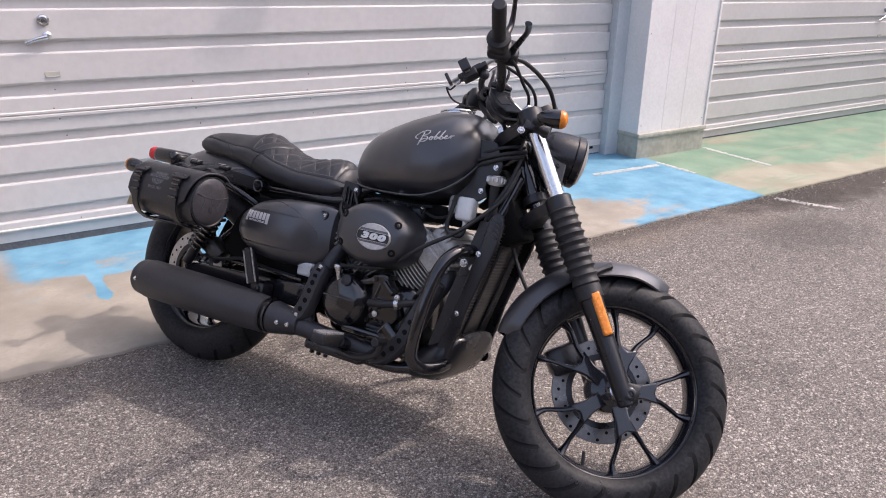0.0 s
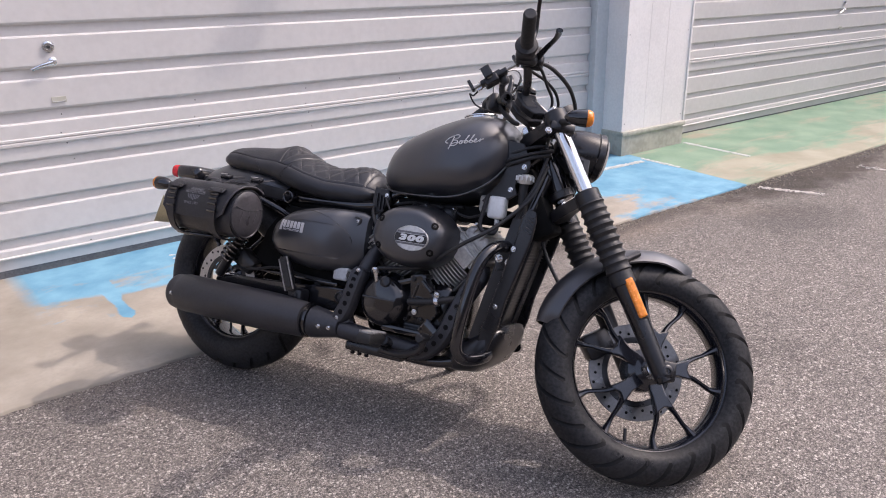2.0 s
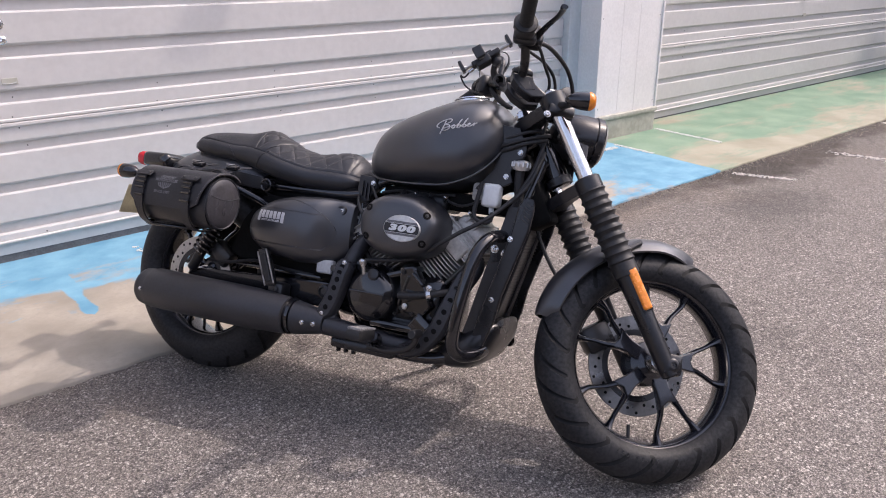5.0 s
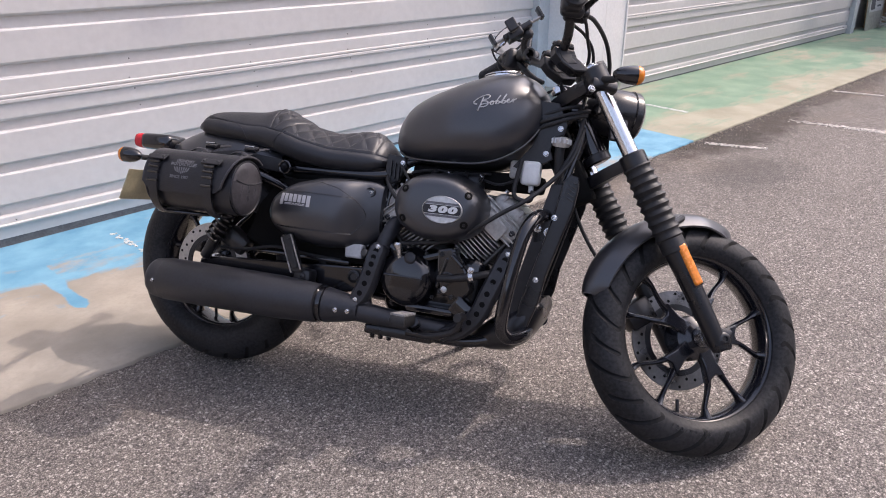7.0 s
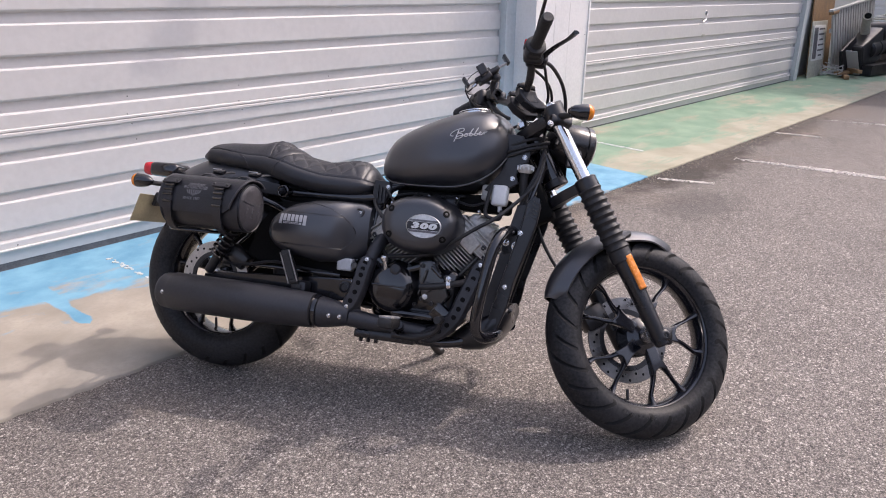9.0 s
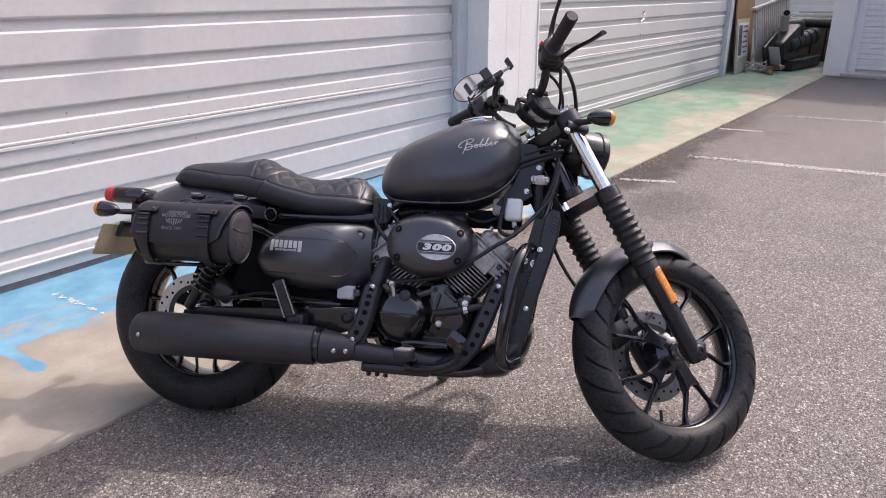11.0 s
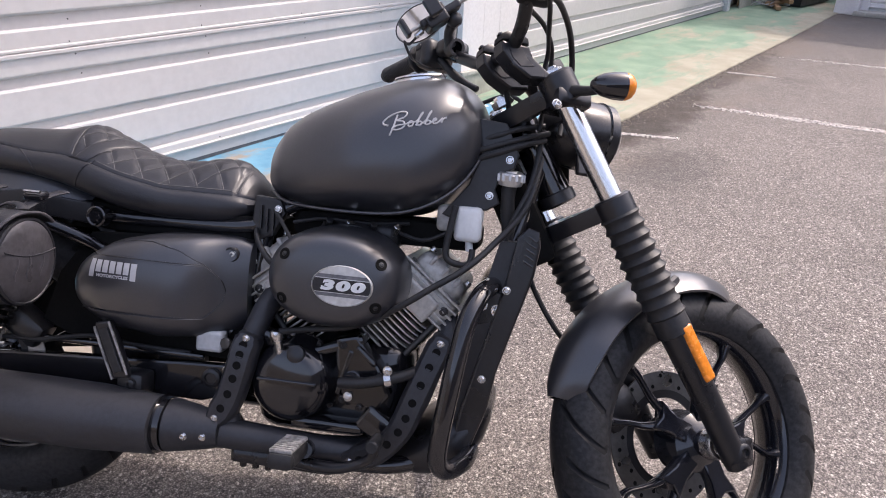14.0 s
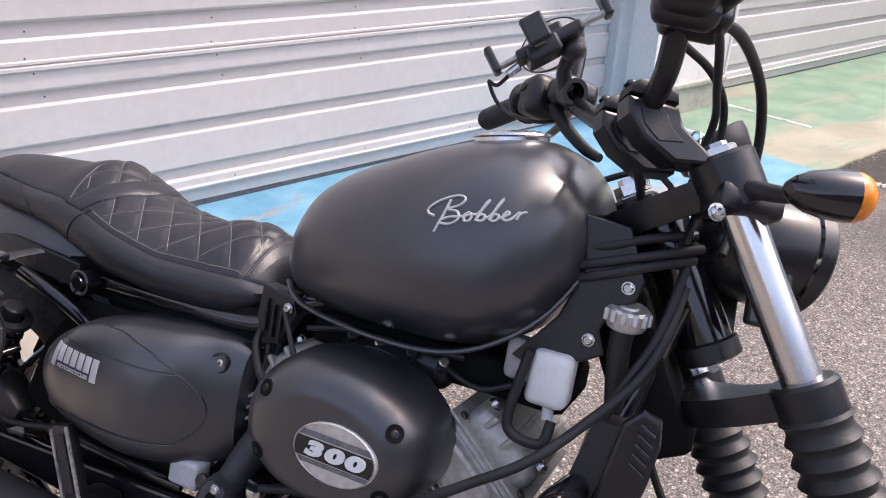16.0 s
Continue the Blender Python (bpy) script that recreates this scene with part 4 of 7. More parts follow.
for s in (-1, 1):
    y = s * FY
    base = on_fork(0.262, y)
    leg = lathe([(0, 0), (0, 0.016), (0.004, 0.021), (0.05, 0.023), (0.16, 0.025), (0.27, 0.0285), (0.30, 0.031), (0.315, 0.031), (0.318, 0)], base, AX, 24)
    leg_o = fpart("fork_leg", leg, "satin_black", None, "satin black lower fork leg")
    lug = box(on_fork(0.285, y, 0.012), (0.05, 0.036, 0.052), 0.008)
    fpart("axle_clamp", lug, "satin_black", leg_o)
    fpart("axle_bolt", lathe([(0, 0.0), (0, 0.016), (0.004, 0.016), (0.006, 0.013), (0.006, 0.008), (0.002, 0.007), (0.002, 0)], on_fork(0.284, y, 0.010, s * 0.017), (0, s, 0), 20), "satin_black", leg_o, "black axle pinch bolt")
    g = []
    h0, h1, k = 0.0, 0.212, 10
    for i in range(k):
        t0 = h0 + (h1 - h0) * i / k
        d = (h1 - h0) / k
        big = 0.0395 - 0.004 * abs(i - 5) / 5
        g += [(t0, 0.032), (t0 + d * 0.25, big - 0.004), (t0 + d * 0.45, big), (t0 + d * 0.62, big - 0.002), (t0 + d * 0.9, 0.032)]
    g = [(-0.030, 0.029), (-0.028, 0.0325)] + g + [(h1 + 0.006, 0.031), (h1 + 0.006, 0.024)]
    fpart("fork_gaiter", lathe(g, on_fork(0.515, y), AX, 30), "rubber", None, "ribbed black rubber fork gaiter")
    tb = fpart("fork_tube", rod(on_fork(0.67, y), on_fork(0.925, y), 0.0205, 28), "chrome", None, "polished chrome fork tube")
    ref = box((0, 0, 0), (0.024, 0.012, 0.108), 0.009, seg=3)
    bmesh.ops.transform(ref, matrix=Matrix.Translation(on_fork(0.455, y, 0.004, s * 0.027)) @ Matrix.Rotation(-RAKE, 4, "Y"), verts=ref.verts)
    ro = fpart("reflector", ref, "amber", leg_o, "amber side reflector")
    back = box((0, 0, 0), (0.030, 0.008, 0.116), 0.004)
    bmesh.ops.transform(back, matrix=Matrix.Translation(on_fork(0.455, y, 0.004, s * 0.0235)) @ Matrix.Rotation(-RAKE, 4, "Y"), verts=back.verts)
    fpart("reflector_base", back, "plastic", leg_o)


def yoke(z, h, name, label):
    """A fork bridge: two clamps joined by a waisted plate round the steering stem."""
    bm = bmesh.new()
    c = Vector((fx(z), 0, z))
    for s in (-1, 1):
        lathe([(-h / 2, 0), (-h / 2, 0.031), (-h / 2 + 0.003, 0.034), (h / 2 - 0.004, 0.034), (h / 2, 0.030), (h / 2, 0)], c + Vector((0, s * FY, 0)), AX, 28, bm)
    rings = []
    for i in range(15):
        t = -1 + 2 * i / 14
        y = t * FY
        mid = -0.048 * (1 - t * t)
        half = (0.024 if z > 0.8 else 0.021) + 0.010 * (1 - abs(t)) ** 1.5
        o = c + Vector((0, y, 0)) + PERP * mid - AX * (0.003 if z > 0.8 else 0.0)
        hh = h * (0.28 if z > 0.8 else 0.40)
        ring = []
        for a, b in ((-1, -1), (1, -1), (1.1, 0), (1, 1), (-1, 1), (-1.1, 0)):
            ring.append(o + PERP * (half * a) + AX * (hh * b))
        rings.append(ring)
    skin(bm, rings)
    return fpart(name, bm, "satin_black", None, label)


upper = yoke(0.900, 0.058, "upper_yoke", "satin black upper fork bridge")
lower = yoke(0.704, 0.038, "lower_yoke", "satin black lower fork bridge")
for s in (-1, 1):
    fpart("fork_cap", lathe([(0, 0.019), (0.006, 0.019), (0.008, 0.017), (0.008, 0.012), (0.013, 0.011), (0.013, 0)], on_fork(0.925, s * FY), AX, 6), "bolt", upper, "steel fork cap nut")
fpart("stem_nut", lathe([(0, 0.021), (0.012, 0.021), (0.012, 0.014), (0.020, 0.013), (0.020, 0)], on_fork(0.922, 0, -0.048), AX, 6), "bolt", upper, "steel stem nut")
head = rod(Vector((0.995, 0, 0.882)), Vector((1.096, 0, 0.716)), 0.031, 24)
part("head_tube", head, "gloss_black", bike, "gloss black steering head tube")
for z in (0.876, 0.727):
    part("bearing_collar", lathe([(-0.012, 0.033), (-0.010, 0.037), (0.010, 0.037), (0.012, 0.033)], Vector((0.972 + (0.92 - z) * 0.5985, 0, z)), AX, 24), "satin_black", bike)

# headlight, gauge, front indicators
def headlight():
    c = Vector((1.128, 0, 0.872))
    ax = unit((1, 0, -0.05))
    prof = [(-0.070, 0.0), (-0.068, 0.018), (-0.059, 0.040), (-0.041, 0.056), (-0.016, 0.067), (0.018, 0.0715), (0.046, 0.0715), (0.048, 0.074), (0.066, 0.074), (0.071, 0.069)]
    ob = fpart("headlight", lathe([(h, 0.95 * r) for h, r in prof], c, ax, 40), "satin_black", None, "round satin black headlight bowl")
    fpart("bezel_seam", lathe([(0.0465, 0.0690), (0.0485, 0.0715), (0.0505, 0.0690)], c, ax, 40), "gloss_black", ob)
    lens = fpart("lens", lathe([(0.069, 0.0655), (0.078, 0.056), (0.085, 0.031), (0.087, 0.0)], c, ax, 36), "badge", ob, "clear headlight lens over a reflector")
    for y in (-0.052, 0.052):
        b = box(on_fork(0.79, y, 0.035), (0.05, 0.010, 0.075), 0.004)
        fpart("bracket", b, "satin_black", ob, "headlight bracket")
        bolts(ob, [on_fork(0.80, y, 0.045, -0.006 if y < 0 else 0.006), on_fork(0.775, y, 0.03, -0.006 if y < 0 else 0.006)], 0.006, (0, -1 if y < 0 else 1, 0), fork=True, mat="satin_black")


headlight()


def signal(c, ax, stalk_from, name, fork, lens, label):
    """A bullet-shaped turn signal on a short stalk; the lens faces along ax."""
    add = fpart if fork else part
    a = unit(ax)
    c = Vector(c)
    body = [(-0.042, 0.0), (-0.040, 0.006), (-0.033, 0.0125), (-0.021, 0.0185), (-0.004, 0.0222), (0.010, 0.0232), (0.016, 0.0232), (0.016, 0.0217), (0.014, 0)]
    ob = add(name, lathe(body, c, a, 26), "gloss_black", bike, label)
    add("lens", lathe([(0.0155, 0.0), (0.0155, 0.0228), (0.021, 0.0226), (0.028, 0.0195), (0.033, 0.0135), (0.035, 0.0)], c, a, 26), lens, ob, "amber lens")
    add("stalk", tube([stalk_from, (Vector(stalk_from) + c) / 2 - Vector((0, 0, 0.004)), c - a * 0.012], [0.010, 0.008, 0.009], 12, 4), "rubber", ob)
    return ob


for s in (-1, 1):
    signal((1.076, s * 0.212, 0.874), (1, s * 0.20, 0.06), on_fork(0.888, s * 0.138), "front_turn_signal", True, "amber", "black bullet turn signal with an amber lens")
    cl = box(on_fork(0.878, s * (FY - 0.004), 0.0), (0.07, 0.07, 0.030), 0.008)
    fpart("signal_clamp", cl, "satin_black", upper)
    fpart("clamp_bolt", bolt(Vector((1.012, s * 0.139, 0.856)), (0, s, 0), 0.0075, 0.006), "bolt", upper, "steel clamp bolt")

gauge = lathe([(-0.030, 0), (-0.030, 0.030), (-0.018, 0.043), (0.0, 0.046), (0.012, 0.046), (0.014, 0.042), (0.010, 0.040), (0.010, 0)], (1.075, 0.02, 0.985), (-0.62, 0, 0.78), 32)
fpart("speedometer", gauge, "plastic", None, "round black speedometer pod")

# front fender
bm = bmesh.new()
rings = []
for i in range(29):
    a = radians(72 + (167 - 72) * i / 28)
    ring = []
    for j in range(13):
        t = -1 + 2 * j / 12
        end = math.sqrt(min(1.0, (min(i, 28 - i) + 0.15) / 6.0))
        w = 0.072 * (0.30 + 0.70 * end)
        r = 0.330 - 0.045 * abs(t) ** 2.6 - 0.012 * (1 - end)
        ring.append(Vector((FX + r * math.cos(a), w * t, FZ + r * math.sin(a))))
    back = [Vector((FX + (Vector((p.x - FX, 0, p.z - FZ)).length - 0.004) * math.cos(a), p.y * 0.96, FZ + (Vector((p.x - FX, 0, p.z - FZ)).length - 0.004) * math.sin(a))) for p in reversed(ring)]
    rings.append(ring + back)
skin(bm, rings)
front_fender = fpart("front_fender", bm, "matte_black", None, "short matte black front mudguard")
for s in (-1, 1):
    fpart("stay", tube([on_fork(0.535, s * 0.098), (1.29, s * 0.072, 0.572), (1.325, s * 0.060, 0.598)], 0.009, 8, 4), "satin_black", front_fender)

# front brake caliper and hose
cal = box((FX - 0.115, 0.082, FZ + 0.055), (0.085, 0.060, 0.075), 0.014, turn=Matrix.Rotation(radians(-35), 3, "Y"))
fpart("brake_caliper", cal, "satin_black", None, "black brake caliper")
fpart("brake_hose", tube([(0.955, -0.05, 0.93), (1.02, 0.03, 0.84), (1.06, 0.07, 0.70), (1.10, 0.10, 0.60), (1.17, 0.11, 0.50), (1.25, 0.10, 0.42)], 0.0055, 8), "rubber", None, "black brake hose")

# handlebar
HB = [(0.876, -0.402, 1.011), (0.881, -0.37, 1.01), (0.897, -0.27, 1.006), (0.914, -0.21, 1.0), (0.93, -0.16, 0.972), (0.937, -0.108, 0.954), (0.937, -0.034, 0.962), (0.932, 0.015, 0.978), (0.92, 0.075, 1.014), (0.905, 0.12, 1.04), (0.874, 0.185, 1.046), (0.834, 0.298, 1.047)]
handlebar = fpart("handlebar", tube(HB, 0.0118, 14, 5), "satin_black", None, "satin black handlebar")
for s, e, i in ((-1, (0.876, -0.402, 1.011), (0.897, -0.270, 1.006)), (1, (0.836, 0.292, 1.047), (0.874, 0.180, 1.046))):
    e, i = Vector(e), Vector(i)
    d = (i - e).normalized()
    L = (i - e).length
    prof = [(0, 0.0), (0, 0.013), (0.003, 0.0165)]
    for k in range(20):
        prof += [(0.006 + k * (L - 0.018) / 20, 0.0170), (0.0075 + k * (L - 0.018) / 20, 0.0170), (0.0085 + k * (L - 0.018) / 20, 0.0156)]
    prof += [(L - 0.010, 0.018), (L - 0.008, 0.028), (L - 0.003, 0.030), (L, 0.028), (L, 0.012)]
    fpart("grip", lathe(prof, e, d, 22), "rubber", handlebar, "ribbed black rubber grip")
    sw = i + d * 0.030
    y_ax = d * -s
    x_ax = unit((y_ax.y, -y_ax.x, 0))
    turn = Matrix((x_ax, y_ax, x_ax.cross(y_ax))).transposed()
    so = fpart("switch_housing", box(sw, (0.050, 0.050, 0.056), 0.014, turn=turn, seg=3), "plastic", handlebar, "black switch housing")
    fpart("housing_half", box(sw + d * 0.004 + Vector((0.004, 0, -0.006)), (0.058, 0.030, 0.050), 0.012, turn=turn, seg=3), "plastic", so)
    fpart("switch_button", box(sw + Vector((-0.025, 0, 0.010)), (0.008, 0.016, 0.012), 0.003, turn=turn), "satin_black", so)
    if s < 0:
        fpart("kill_switch", box(sw + Vector((-0.024, -0.006, 0.022)), (0.010, 0.018, 0.012), 0.003, turn=turn), "red", so, "red kill switch")
    pb = i + d * 0.075
    mc = fpart("master_cylinder" if s < 0 else "lever_perch", box(pb + Vector((0.018, -0.014 if s < 0 else 0, 0)), (0.060, 0.044, 0.034), 0.010, turn=turn, seg=3), "satin_black", handlebar)
    ll = [(0.934, -0.235, 1.000), (0.946, -0.285, 1.005), (0.954, -0.36, 0.990), (0.948, -0.423, 0.971)] if s < 0 else [(0.915, 0.120, 1.036), (0.928, 0.175, 1.030), (0.925, 0.24, 1.028), (0.912, 0.290, 1.030)]
    fpart("lever", tube(ll, [0.010, 0.0075, 0.0065, 0.0085], 10, 4, flat=0.6), "satin_black", mc, "black lever blade")
    if s < 0:
        fpart("reservoir_box", box(pb + Vector((0.020, 0.0, 0.024)), (0.05, 0.062, 0.028), 0.008, turn=turn, seg=3), "plastic", mc, "black brake fluid reservoir")
        for k in (-0.02, 0.02):
            fpart("reservoir_screw", bolt(pb + Vector((0.020, k, 0.038)), (0, 0, 1), 0.004, 0.003), "bolt", mc)
# the clutch cable's sheath dips from the perch to the head
fpart("cable_sheath", tube([(0.898, 0.130, 1.030), (0.918, 0.110, 0.996), (0.940, 0.085, 0.966), (0.955, 0.066, 0.952)], [0.008, 0.009, 0.008, 0.006], 10, 4), "rubber", handlebar, "rubber sheath on the clutch cable")
for s, y0, y1, lift in ((-1, -0.126, -0.090, 0.0), (1, -0.052, -0.016, 0.010)):
    # angular cast risers that carry the bar over the upper bridge
    z = lift
    side_ = [(1.004, 0.905 + z), (0.968, 0.899 + z), (0.934, 0.916 + z), (0.914, 0.937 + z), (0.911, 0.956 + z), (0.964, 0.956 + z), (0.972, 0.938 + z), (1.006, 0.916 + z)]
    ri = fpart("handlebar_riser", plate(side_, y0, y1, 0.004), "satin_black", handlebar, "angular cast black handlebar riser", 22)
    cap_ = [(0.911, 0.959 + z), (0.912, 0.970 + z), (0.922, 0.977 + z), (0.948, 0.978 + z), (0.962, 0.971 + z), (0.964, 0.960 + z)]
    fpart("bar_clamp", plate(cap_, y0, y1, 0.004), "satin_black", ri, "cast clamp cap")
    inset = [(0.948, 0.916 + z), (0.931, 0.929 + z), (0.924, 0.945 + z), (0.950, 0.948 + z), (0.960, 0.932 + z), (0.974, 0.921 + z)]
    for y in (y0, y1):
        fpart("riser_panel", plate(inset, y - 0.0012, y + 0.0012, 0.0008), "plastic", ri, "smooth panel let into the riser")
    for x in (0.917, 0.959):
        fpart("clamp_bolt", bolt(Vector((x, (y0 + y1) / 2, 0.972 + z)), (0, 0, 1), 0.006, 0.006), "gloss_black", ri)

# mirrors: a round one on a curved stem at each side
for s in (-1, 1):
    if s > 0:
        stem = [(0.914, 0.112, 1.045), (0.917, 0.114, 1.085), (0.918, 0.118, 1.118), (0.914, 0.150, 1.148), (0.922, 0.240, 1.190), (0.940, 0.345, 1.228)]
    else:
        stem = [(0.905, -0.225, 1.005), (0.912, -0.228, 1.045), (0.918, -0.225, 1.085), (0.912, -0.26, 1.12), (0.90, -0.33, 1.15), (0.892, -0.40, 1.17)]
    mo = fpart("mirror", tube(stem, [0.0095, 0.0095, 0.0075, 0.0055, 0.005, 0.005], 12, 5), "satin_black", None, "black round rear-view mirror on a stem")
    c, ax = Vector((0.930, 0.365, 1.235) if s > 0 else (0.881, -0.43, 1.185)), unit((-0.80, -0.45, -0.10) if s > 0 else (-0.93, 0.12, -0.10))
    sx, sz = ax.cross(Vector((0, 0, 1))).normalized(), None
    sz = sx.cross(ax)
    for nm, prof, mat in (("mirror_shell", [(-0.022, 0.002), (-0.020, 0.5), (-0.008, 0.92), (0.002, 1.0), (0.005, 0.97), (0.003, 0.93)], "plastic"), ("mirror_glass", [(0.0032, 0.94), (0.0034, 0.5), (0.0034, 0.0)], "mirror")):
        bm = bmesh.new()
        skin(bm, [[c + ax * h + sx * (0.076 * r * math.cos(2 * math.pi * k / 32)) + sz * (0.048 * r * math.sin(2 * math.pi * k / 32)) for k in range(32)] for h, r in prof], cap=False)
        fpart(nm, bm, mat, mo, "clear mirror glass" if mat == "mirror" else "")

# cables from the bars
for k, pts in enumerate(([(0.930, -0.23, 0.990), (0.974, -0.20, 1.005), (1.03, -0.14, 1.010), (1.070, -0.09, 1.000), (1.096, -0.05, 0.965), (1.090, -0.04, 0.90), (1.075, -0.045, 0.84)],
                         [(0.915, -0.20, 0.985), (0.942, -0.17, 0.994), (0.982, -0.14, 0.995), (1.021, -0.10, 0.988), (1.040, -0.07, 0.965), (1.040, -0.055, 0.92), (1.03, -0.05, 0.84)],
                         [(0.90, 0.20, 0.97), (0.95, 0.12, 0.93), (1.02, 0.06, 0.95), (1.05, 0.02, 0.90), (1.04, -0.02, 0.82)],
                         [(0.940, -0.23, 0.985), (0.959, -0.20, 0.985), (0.987, -0.15, 0.975), (1.015, -0.10, 0.965), (1.020, -0.07, 0.93), (1.015, -0.06, 0.87)])):
    fpart("control_cable", tube(pts, 0.0042 if k else 0.0055, 10), "rubber", handlebar, "black control cable")
# a bright key ring hangs at the head
fpart("key_ring", tube([(1.022, -0.045 + 0.016 * math.cos(k * 0.524), 0.955 + 0.016 * math.sin(k * 0.524)) for k in range(12)], 0.0014, 6, 1, loop=True, cap=False), "chrome", handlebar, "bright steel key ring")

# fuel tank
TX = [0.527, 0.537, 0.565, 0.600, 0.640, 0.710, 0.780, 0.830, 0.870, 0.910, 0.935, 0.950, 0.957]
TT = [0.752, 0.788, 0.828, 0.853, 0.873, 0.903, 0.927, 0.936, 0.935, 0.919, 0.892, 0.858, 0.838]
TB = [0.722, 0.694, 0.672, 0.665, 0.662, 0.661, 0.663, 0.671, 0.688, 0.720, 0.756, 0.800, 0.822]
TW = [0.030, 0.066, 0.100, 0.122, 0.138, 0.158, 0.168, 0.168, 0.160, 0.136, 0.108, 0.070, 0.030]
_xs = np.linspace(0, 1, 61)
_xs = TX[0] + (TX[-1] - TX[0]) * (1 - np.cos(np.pi * _xs)) / 2


def soften(a, k=2):
    a = np.array(a)
    for _ in range(k):
        a[1:-1] = (a[:-2] + 2 * a[1:-1] + a[2:]) / 4
    return a


tank_t, tank_b, tank_w = (soften(np.interp(_xs, TX, v)) for v in (TT, TB, TW))
rings = []
for x, t, b, w in zip(_xs, tank_t, tank_b, tank_w):
    mid = b + 0.40 * (t - b)
    ring = []
    for k in range(40):
        a = 2 * math.pi * k / 40
        c, s = math.cos(a), math.sin(a)
        y = w * math.copysign(abs(c) ** 0.85, c)
        z = mid + (t - mid) * abs(s) ** 0.95 if s >= 0 else mid - (mid - b) * abs(s) ** 0.72
        ring.append(Vector((x, y, z)))
    rings.append(ring)
tank = part("fuel_tank", skin(bmesh.new(), rings), "matte_black", bike, "matte black teardrop fuel tank", 60)
tank_tree = surface(tank)
for s in (-1, 1):
    lip = [Vector((x, s * (w * 0.93 + 0.001), b + 0.012 + 0.10 * (t - b) * (1 - min(1, w / 0.12)))) for x, t, b, w in list(zip(_xs, tank_t, tank_b, tank_w))[10:57:3]]
    part("seam_flange", tube(lip, 0.0045, 8, 2, flat=0.7), "matte_black", tank, "rolled seam flange along the tank's lower edge")
cap = lathe([(-0.010, 0.048), (0.000, 0.048), (0.002, 0.051), (0.005, 0.050), (0.006, 0.044), (0.008, 0.036), (0.009, 0.030), (0.009, 0.0)], (0.806, -0.008, 0.932), (-0.16, -0.04, 1), 36)
part("filler_cap", cap, "chrome", tank, "chrome flush filler cap")

# the flowing word on the tank, drawn with a round pen
CAPITAL = [
    [(0.0, 0.62), (-0.35, 0.75), (-0.42, 1.05), (0.1, 1.55), (0.9, 1.85), (1.35, 1.7), (1.2, 1.3), (0.6, 1.05), (1.15, 0.9), (1.3, 0.45), (0.9, 0.15), (0.35, 0.25), (0.75, 0.55), (1.5, 0.62)],
    [(0.62, 1.6), (0.45, 0.6), (0.22, -0.35)],
]
TAIL = [
    [(1.5, 0.62), (1.75, 0.85), (1.95, 0.7), (1.9, 0.4), (1.65, 0.38), (1.62, 0.65), (1.95, 0.75), (2.25, 0.85), (2.6, 1.6), (2.45, 1.35), (2.2, 0.4), (2.35, 0.75), (2.6, 0.7), (2.55, 0.42), (2.3, 0.4)],
    [(2.55, 0.5), (2.9, 0.8), (3.25, 1.7), (3.1, 1.4), (2.85, 0.45), (3.0, 0.78), (3.25, 0.72), (3.2, 0.45), (2.95, 0.42)],
    [(3.2, 0.5), (3.5, 0.7), (3.7, 0.85), (3.6, 0.98), (3.45, 0.75), (3.55, 0.48), (3.85, 0.55), (4.15, 0.95), (4.1, 0.5), (4.2, 0.85), (4.45, 0.98)],
]
for stroke in CAPITAL + TAIL:
    flat_pts = [(0.783 + 0.0222 * x, -0.3, 0.818 + 0.0185 * z + 0.0036 * x) for x, z in stroke]
    line = lay_on(tank_tree, spline(flat_pts, 5), (0, 1, 0), 0.0006)
    part("lettering", tube(line, 0.0016, 6, 1, up=(0, 1, 0)), "silver", tank, "thin silver script lettering")

# seat: a crowned top that falls to a seam, and a skirt below it
SX = [-0.130, -0.121, -0.098, -0.04, 0.05, 0.086, 0.123, 0.153, 0.19, 0.236, 0.281, 0.34, 0.398, 0.434, 0.471, 0.498, 0.518, 0.53]
ST = [0.735, 0.755, 0.768, 0.775, 0.779, 0.782, 0.794, 0.793, 0.774, 0.751, 0.739, 0.732, 0.742, 0.748, 0.740, 0.715, 0.692, 0.680]
SMX = [-0.130, -0.108, -0.04, 0.05, 0.12, 0.18, 0.25, 0.34, 0.43, 0.48, 0.51, 0.53]
SMW = [0.045, 0.070, 0.086, 0.090, 0.096, 0.104, 0.112, 0.110, 0.098, 0.085, 0.066, 0.046]
SMZ = [0.722, 0.746, 0.744, 0.733, 0.732, 0.722, 0.702, 0.684, 0.683, 0.682, 0.676, 0.670]
SB = [0.702, 0.698, 0.690, 0.684, 0.672, 0.656, 0.637, 0.626, 0.625, 0.628, 0.640, 0.655]
_sx = np.linspace(SX[0], SX[-1], 230)
s_t = soften(np.interp(_sx, SX, ST), 30)
s_w, s_z, s_b = (soften(np.interp(_sx, SMX, v), 30) for v in (SMW, SMZ, SB))
s_t[0], s_t[-1] = 0.728, 0.674


